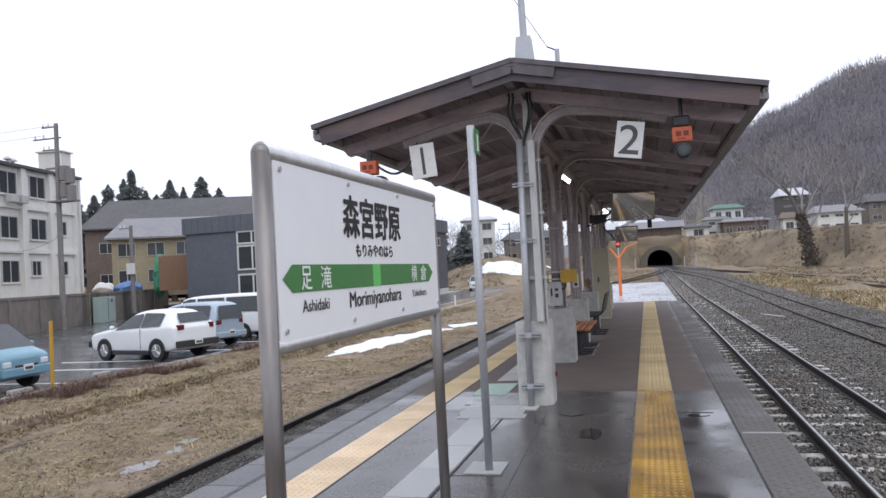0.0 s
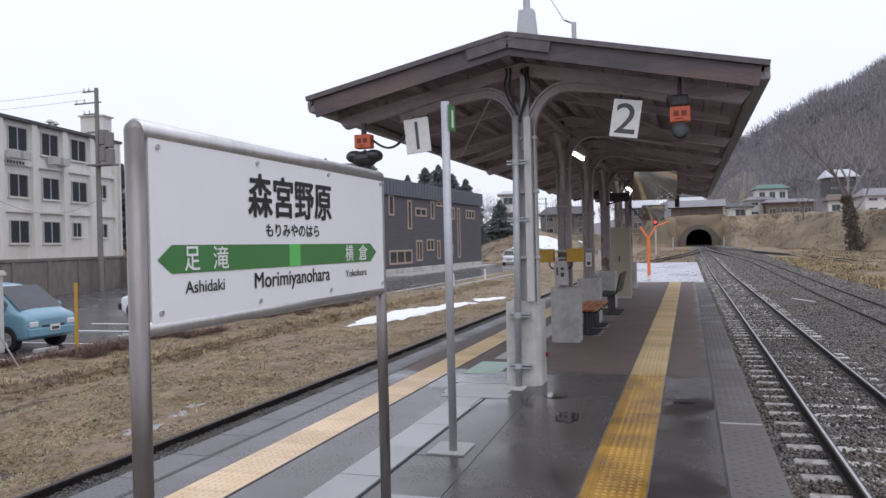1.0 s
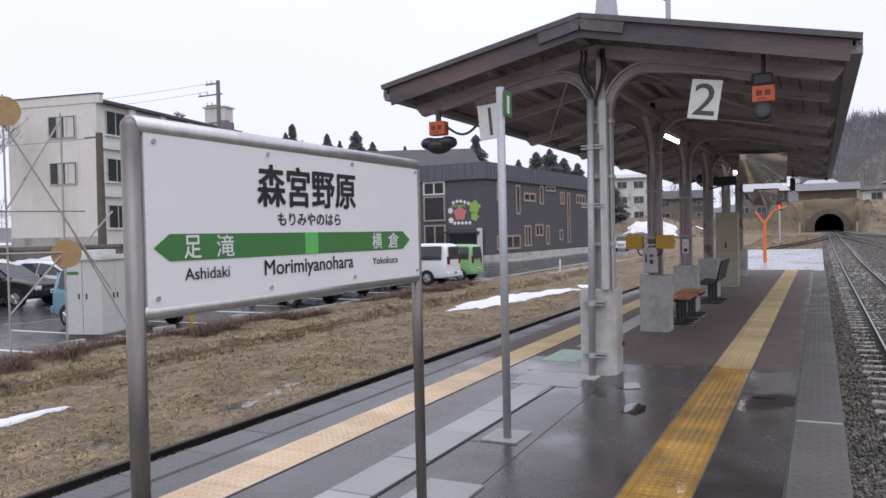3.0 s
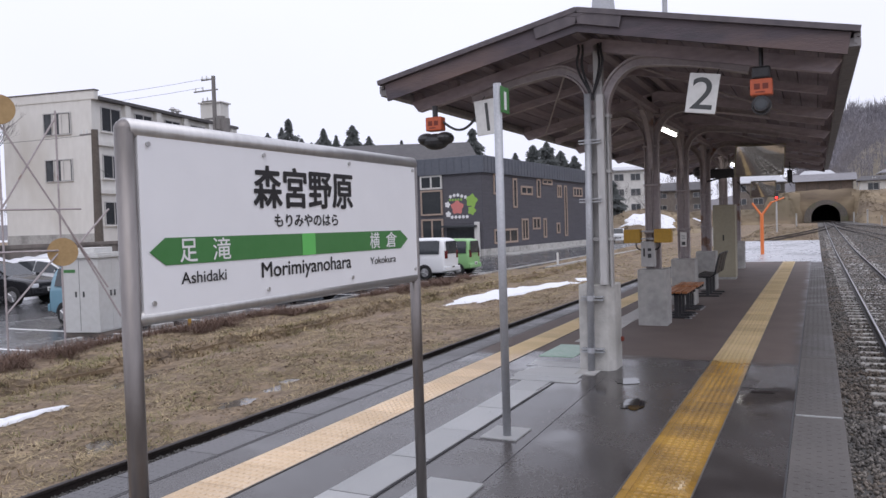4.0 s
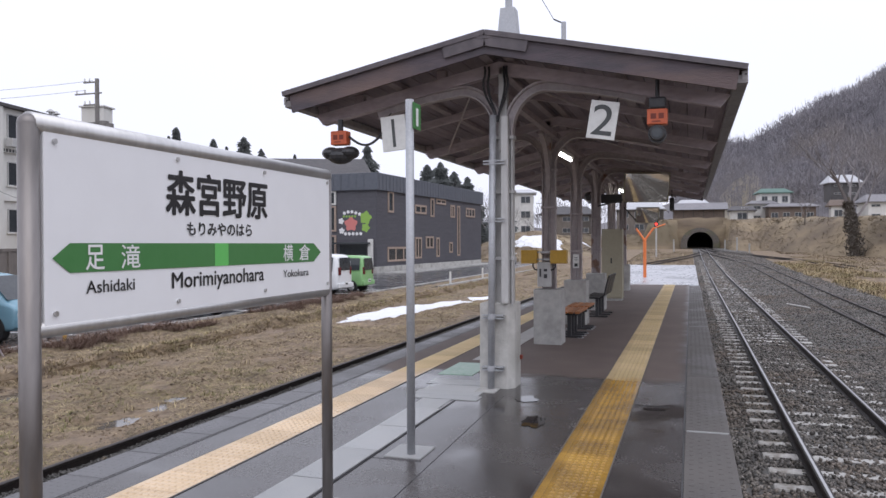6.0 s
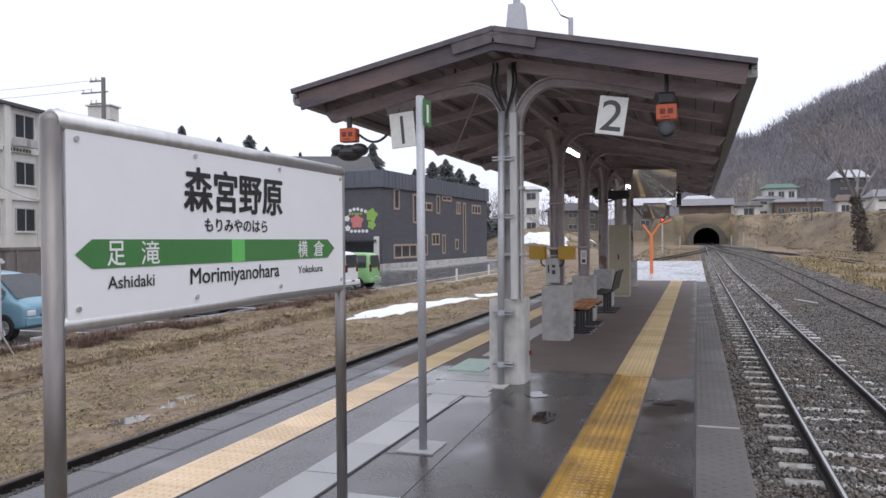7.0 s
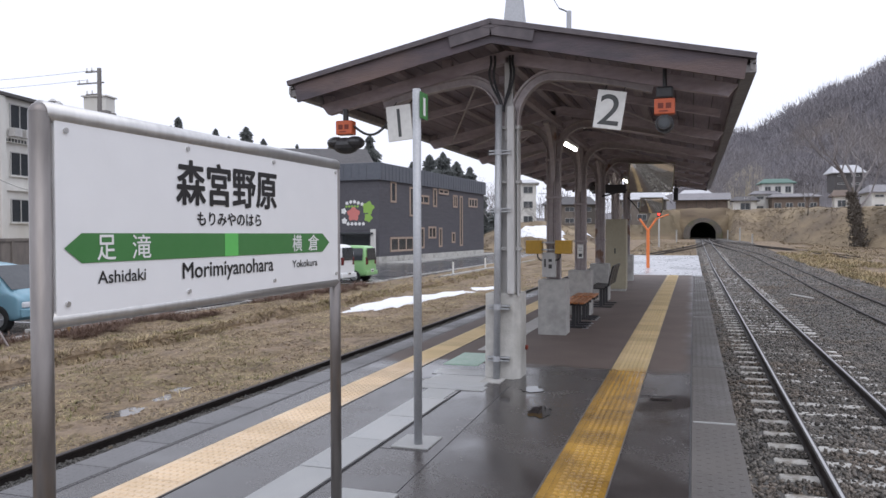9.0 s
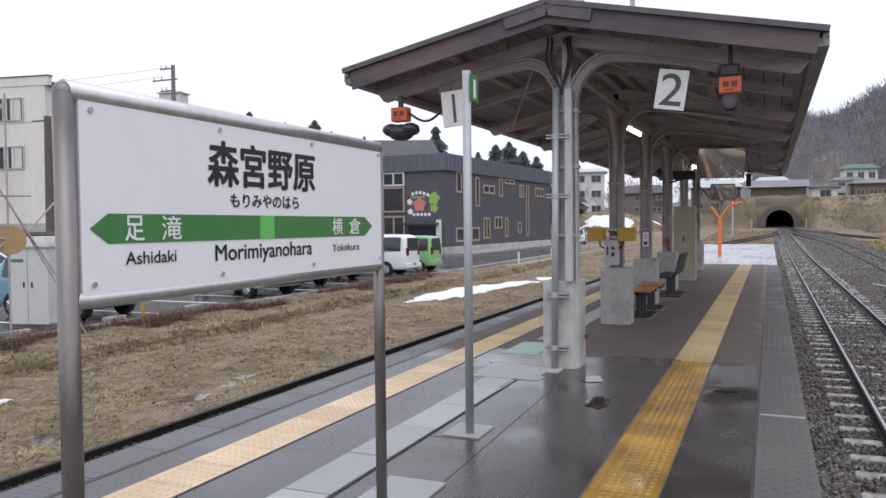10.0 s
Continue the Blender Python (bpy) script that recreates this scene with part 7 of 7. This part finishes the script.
def bare_tree(x, y, z, h, r, seed, ivy=False, label="bare winter tree with spreading limbs", lean=0.02):
    rng = random.Random(seed)
    t = thing("bare_tree", (x, y, z), label, "tree", "bare trees")
    bm = bmesh.new()
    rod(bm, (0, 0, -0.6), (lean * h, 0, h * 0.45), r, r * 0.6, 10)
    part("trunk", bm, BARK, t)
    v, f = [], []

    def limb(p, d, l, rad, depth):
        q = p + d * l
        u = d.orthogonal().normalized()
        w = d.cross(u)
        i = len(v)
        for c, rr in ((p, rad), (q, rad * 0.6)):
            for k in range(4):
                a = k * math.pi / 2
                v.append(c + (u * math.cos(a) + w * math.sin(a)) * rr)
        for k in range(4):
            f.append((i + k, i + (k + 1) % 4, i + 4 + (k + 1) % 4, i + 4 + k))
        if depth:
            for _ in range(rng.choice((2, 3, 3))):
                nd = (d + Vector((rng.uniform(-0.75, 0.75), rng.uniform(-0.75, 0.75), rng.uniform(-0.1, 0.5)))).normalized()
                limb(q, nd, l * rng.uniform(0.6, 0.85), rad * 0.55, depth - 1)

    for k in range(5):
        a = rng.uniform(0, 6.28)
        up = rng.uniform(0.25, 0.45)
        limb(Vector((lean * h * up / 0.45, 0, h * up)), Vector((0.6 * math.cos(a), 0.6 * math.sin(a), 0.9)).normalized(), h * 0.19, r * 0.42, 5)
    crown = raw("branchwork", v, f, TWIG)
    crown.parent = t
    if ivy:
        vv, ff = [], []
        for k in range(1800):
            u = rng.random()
            a, rad = rng.uniform(0, 6.28), r * rng.uniform(0.7, 1.75) * (1.25 - 0.6 * u) * (1 + 0.35 * noise.noise((a, u * 6, 1)))
            c = Vector((rad * math.cos(a) + lean * h * u * 0.93, rad * math.sin(a), h * 0.42 * u))
            s = 0.22
            i = len(vv)
            vv += [c + Vector((rng.uniform(-s, s), rng.uniform(-s, s), rng.uniform(-s, s))) for _ in range(3)]
            ff.append((i, i + 1, i + 2))
        iv = raw("ivy", vv, ff, BARK)
        iv.parent = t

x, y = ray(10.6, 100)
bare_tree(x, y, bank_height(x, y) - 0.3, 16.5, 0.52, 5, True, "tall bare tree with a thick dark ivy-clad trunk", -0.07)
x, y = ray(12.6, 96)
bare_tree(x, y, bank_height(x, y) - 0.3, 12.5, 0.3, 8)
bare_tree(-44.5, 22.0, 1.0, 9.5, 0.22, 11, False, "bare street tree beside the cream block")
x, y = ray(7.4, 118)
bare_tree(x, y, bank_height(x, y) - 0.3, 5.0, 0.1, 15, False, "slim bare sapling on the bank")

for k, (b, d, h) in enumerate(((-15.6, 126, 12.0), (-14.4, 122, 11.0), (-12.9, 128, 10.0), (-17.2, 128, 13.0), (-10.6, 134, 8.5))):
    x, y = ray(b, d)
    bare_tree(x, y, GROUND, h, 0.2, 31 + k, False, "bare grey tree behind the dark hall")

# woods on the hill: too many to count
def woods(name, spots, heights, twigs, material, label, seed):
    """Bare trees: a thin trunk each and a rounded cloud of fine twigs."""
    q = np.random.default_rng(seed)
    n = len(spots)
    base, hh = np.repeat(spots, twigs, 0), np.repeat(heights, twigs)[:, None]
    way = q.normal(size=(n * twigs, 3))
    way /= np.linalg.norm(way, axis=1)[:, None]
    c = base + np.stack([0 * hh[:, 0], 0 * hh[:, 0], 0.62 * hh[:, 0]], 1) + way * q.uniform(0.3, 1.0, (n * twigs, 1)) * hh * np.array((0.24, 0.24, 0.38))
    up = way * 0.6 + np.array((0, 0, 0.8)) + q.normal(0, 0.35, (n * twigs, 3))
    tip = c + up * hh * q.uniform(0.06, 0.15, (n * twigs, 1))
    side = np.stack([q.choice((-1.0, 1.0), n * twigs), q.normal(0, 0.6, n * twigs), q.normal(0, 0.3, n * twigs)], 1) * 0.008 * hh
    tri = np.stack([c - side, c + side, tip], 1)
    lean = np.stack([q.normal(0, 0.4, n), q.normal(0, 0.4, n), 0.9 * heights], 1)
    trunk = np.stack([spots - (0.09, 0, 1.0), spots + (0.09, 0, -1.0), spots + lean], 1)
    v = np.concatenate([tri, trunk]).reshape(-1, 3)
    return tagged(raw(name, v.tolist(), np.arange(len(v)).reshape(-1, 3).tolist(), material), label, "woods", kind="stuff")

q = np.random.default_rng(4)
ground_pts, heights = [], []
while len(ground_pts) < 7600:
    k = len(ground_pts)
    b, d = (q.uniform(-1.0, 21) if k % 9 else q.uniform(-60, 60)), 235 + 200 * q.random() ** 0.8
    x, y = 1.8 + d * math.sin(radians(b)), -7.5 + d * math.cos(radians(b))
    ground_pts.append((x, y, hill_height(x, y)))
    heights.append(q.uniform(7, 13) * (1 + 0.3 * noise.noise((x * 0.03, y * 0.03, 64))))
woods("woods", np.array(ground_pts), np.array(heights), 44, HILL_TWIG, "dense bare winter woods on the hillside, twigs paled to stand for mist", 5)
spur_pts = []
for k in range(420):
    b, d = q.uniform(0.6, 4.8), q.uniform(196, 240)
    x, y = 1.8 + d * math.sin(radians(b)), -7.5 + d * math.cos(radians(b))
    spur_pts.append((x, y, spur_height(x, y)))
woods("thicket", np.array(spur_pts), q.uniform(2.5, 5.5, len(spur_pts)), 50, HILL_TWIG, "thin bare thicket on the dry spur, twigs paled to stand for haze", 6)

# ---------------------------------------------------------------- loose ground cover
def stones(name, spots, size, material, label, seed):
    g = np.random.default_rng(seed)
    n = len(spots)
    base = np.array([(1, 0, 0), (-1, 0, 0), (0, 1, 0), (0, -1, 0), (0, 0, 1), (0, 0, -1)], float)
    tri = np.array([(0, 2, 4), (2, 1, 4), (1, 3, 4), (3, 0, 4), (2, 0, 5), (1, 2, 5), (3, 1, 5), (0, 3, 5)])
    q = np.linalg.qr(g.normal(size=(n, 3, 3)))[0]
    s = size * g.uniform(0.55, 1.2, (n, 1, 1)) * g.uniform(0.6, 1.2, (n, 1, 3))
    vv = np.einsum("nij,nkj->nki", q, base[None] * s * g.uniform(0.75, 1.2, (n, 6, 1))) + spots[:, None]
    ff = (tri[None] + 6 * np.arange(n)[:, None, None]).reshape(-1, 3)
    me = bpy.data.meshes.new(name)
    me.vertices.add(n * 6)
    me.vertices.foreach_set("co", vv.ravel())
    me.loops.add(len(ff) * 3)
    me.loops.foreach_set("vertex_index", ff.ravel())
    me.polygons.add(len(ff))
    me.polygons.foreach_set("loop_start", np.arange(0, len(ff) * 3, 3))
    me.update(calc_edges=True)
    me.materials.append(material)
    return tagged(new(name, me), label, "gravel", kind="stuff")

g = np.random.default_rng(7)
spots = []
for y0, y1, count, x0, x1 in ((-16, -6.5, 15000, 2.15, 6.8), (-6.5, 4, 34000, 2.15, 6.8), (4, 12, 32000, 2.15, 9.6), (12, 30, 30000, 2.15, 9.6)):
    xs_, ys_ = g.uniform(x0, x1, count), g.uniform(y0, y1, count)
    for x, y in zip(xs_, ys_):
        near_sleeper = abs(((y + 16.6 + 0.3) % 0.6) - 0.3) < 0.115 and abs(x - 3.57) < 1.03
        if near_sleeper and g.random() < (0.95 if x < 3.0 else 0.42 if y < 5 else 0.2):
            continue
        if min(abs(x - 3.0), abs(x - 4.14)) < 0.06:
            continue
        spots.append((x, y, ground_height(x, y) + g.uniform(-0.005, 0.022)))
stones("ballast", np.array(spots), 0.03, STONE, "coarse grey track ballast", 8)
spots = np.array([(x, y, ground_height(x, y) + 0.01) for x, y in zip(g.uniform(2.15, 9.8, 26000), g.uniform(30, 110, 26000)) if min(abs(x - 3.0), abs(x - 4.14)) > 0.1])
stones("ballast_far", spots, 0.055, STONE, "grey track ballast farther off", 10)
spots = np.array([(x, y, ground_height(x, y) + 0.002) for x, y in zip(g.uniform(-5.3, -4.0, 16000), g.uniform(-5, 18, 16000))])
heap = np.array([(x, y, ground_height(x, y) + 0.006) for x, y in zip(g.uniform(-4.5, -3.9, 14000), g.uniform(-6, 20, 14000))])
stones("ballast_heap", heap, 0.02, BALLAST, "dark ballast between the old rail and the platform", 12)
stones("ballast_left", spots, 0.009, STONE, "fine grey ballast beside the old track", 11)

clod_spots = [(x, y, ground_height(x, y) - 0.004) for x, y in zip(g.uniform(-13, -5.3, 30000), g.uniform(-6, 22, 30000)) if noise.noise((x * 1.1, y * 0.6, 17)) + 0.5 * noise.noise((x * 3, y * 2, 18)) > 0.12]
stones("clods", np.array(clod_spots), 0.028, CLOD, "dark crumbly clods of earth on the verge", 14)

def blades(name, spots, length, width, lie, material, label, seed, per=6):
    """Tufts of thin blades; lie: 0 upright, 1 flat."""
    g = np.random.default_rng(seed)
    n = len(spots) * per
    root = np.repeat(spots, per, 0) + g.normal(0, 0.05, (n, 3)) * (1, 1, 0)
    a = g.uniform(0, 2 * np.pi, n)
    up = g.uniform(0.15, 1.0, n) * (1 - lie) + g.uniform(0.02, 0.3, n) * lie
    way = np.stack([np.cos(a) * np.sqrt(1 - up**2), np.sin(a) * np.sqrt(1 - up**2), up], 1)
    l = length * g.uniform(0.4, 1.2, n)[:, None]
    side = np.stack([-np.sin(a), np.cos(a), 0 * a], 1) * width
    mid = root + way * l * 0.6
    tip = root + way * l * 1.0 + np.array((0, 0, -0.25)) * l * (1 - lie)
    vv = np.stack([root - side, root + side, mid + side * 0.7, mid - side * 0.7, tip], 1).reshape(-1, 3)
    k = 5 * np.arange(n)[:, None]
    quads, tris = (np.array((0, 1, 2, 3)) + k).tolist(), (np.array((3, 2, 4)) + k).tolist()
    return tagged(raw(name, vv.tolist(), quads + tris, material), label, "grass", kind="stuff")

def scatter(n, x0, x1, y0, y1, keep=lambda x, y: True):
    out = []
    for x, y in zip(g.uniform(x0, x1, n), g.uniform(y0, y1, n)):
        if keep(x, y):
            out.append((x, y, ground_height(x, y) - 0.01))
    return np.array(out)

patchy = lambda x, y: noise.noise((x * 0.7, y * 0.3, 11)) + 0.6 * noise.noise((x * 1.9, y * 1.5, 12)) + 0.3 * noise.noise((x * 5, y * 5, 13)) > -0.22
blades("straw", scatter(46000, -13.2, -5.1, -6, 26, patchy), 0.15, 0.005, 0.85, GRASS, "flattened dead straw on the verge", 21)
blades("straw_far", scatter(6000, -13.2, -5.1, 26, 60, patchy), 0.22, 0.012, 0.8, GRASS, "flattened dead straw on the far verge", 22, 5)
blades("dead_grass", scatter(3200, -10.4, -9.5, -6, 40), 0.2, 0.007, 0.15, GRASS, "tufts of dead yellow grass along the old ridge", 23, 8)
blades("dead_grass_tufts", scatter(1500, -13.2, -5.2, -6, 40, lambda x, y: noise.noise((x * 0.8, y * 0.8, 31)) > 0.25), 0.22, 0.006, 0.1, GRASS, "scattered tufts of dead grass", 24, 8)
blades("new_grass", scatter(2600, -12.4, -5.0, -5, 9, lambda x, y: noise.noise((x * 0.7, y * 0.7, 41)) + (0.25 if x < -9.5 or y < -1 else 0) > 0.2), 0.11, 0.006, 0.1, GREENGRASS, "fresh green grass in patches", 25, 8)
blades("brush", scatter(4200, -13.3, -11.9, 0, 26, lambda x, y: noise.noise((x * 0.5, y * 0.3, 51)) + 0.5 * noise.noise((x * 1.6, y * 1.6, 53)) + 0.25 * (x < -12.6) > 0.12), 0.46, 0.005, 0.25, TANGLE, "dark tangled dead brush along the kerb", 26, 10)
blades("dead_grass_right", scatter(5200, 9.6, 13.5, 8, 75, lambda x, y: noise.noise((x * 0.4, y * 0.12, 61)) > -0.15), 0.42, 0.014, 0.15, GRASS, "tall dead yellow grass beyond the sidings", 27, 8)
yard = scatter(9000, 13.0, 29, 45, 112, lambda x, y: noise.noise((x * 0.25, y * 0.15, 81)) > -0.25)
blades("yard_grass", yard, 0.45, 0.02, 0.45, BANK_STRAW, "thin dead grass along the far siding", 29, 5)
left_yard = scatter(3500, -5.0, 2.0, 47, 118, lambda x, y: noise.noise((x * 0.3, y * 0.15, 83)) > -0.3)
blades("grass_beyond", left_yard, 0.35, 0.018, 0.45, BANK_STRAW, "thin dead grass beyond the platform's end", 30, 5)
bank_spots = np.array([(x, y, bank_height(x, y) - 0.05) for x, y in zip(g.uniform(-24.0, 45, 56000), g.uniform(74, 150, 56000)) if (abs(x - 3.3) > 4 or y > 132) and bank_height(x, y) > -0.9 and noise.noise((x * 0.2, y * 0.2, 71)) + 0.6 * noise.noise((x * 0.7, y * 0.7, 72)) > g.uniform(-0.7, 0.3)])
blades("bank_grass", bank_spots, 0.42, 0.03, 0.7, BANK_STRAW, "dry matted grass on the bank", 28, 5)

for px, py, pa, pb in ((0.27, -0.07, 0.11, 0.17), (0.52, -1.0, 0.11, 0.2), (1.48, -0.2, 0.1, 0.05)):
    bm = bmesh.new()
    n = 40
    bm.faces.new([bm.verts.new((px + pa * k * math.cos(q), py + pb * k * math.sin(q), 0.0045)) for q, k in [(i * 2 * math.pi / n, 1 + 0.45 * noise.noise((px * 9 + 1.6 * math.cos(i * 2 * math.pi / n), 1.6 * math.sin(i * 2 * math.pi / n), py))) for i in range(n)]])
    tagged(obj("puddle", bm, RAIN), "small rain puddle on the dark asphalt", "puddle", "puddles", kind="structure")

mound_spots = np.array([(x, y, mound_f(x, y) - 0.04) for x, y in zip(g.uniform(-40, -2, 9000), g.uniform(84, 112, 9000)) if mound_f(x, y) > -0.9 and noise.noise((x * 0.4, y * 0.4, 91)) > -0.25])
blades("mound_grass", mound_spots, 0.5, 0.025, 0.5, BANK_STRAW, "matted dead grass on the mound", 33, 5)

# shallow puddles in the mud
for px, py, pa, pb in PUDDLES:
    bm = bmesh.new()
    n = 64
    level = GROUND - 0.055 + 0.09 * noise.noise((px * 0.35, py * 0.2, 0.3)) + 0.05 * noise.noise((px * 1.3, py * 1.1, 1.7))
    rim = [(q, 1.1 + 0.55 * noise.noise((px + 1.7 * math.cos(q), py + 1.7 * math.sin(q), 3)) + 0.3 * noise.noise((px + 5 * math.cos(q), 5 * math.sin(q), 8))) for q in [i * 2 * math.pi / n for i in range(n)]]
    bm.faces.new([bm.verts.new((px - 0.15 * k * pb * math.sin(q) + k * pa * math.cos(q), py + k * pb * math.sin(q), level)) for q, k in rim])
    tagged(obj("puddle", bm, PUDDLE), "shallow muddy puddle on the verge", "puddle", "puddles", kind="structure")
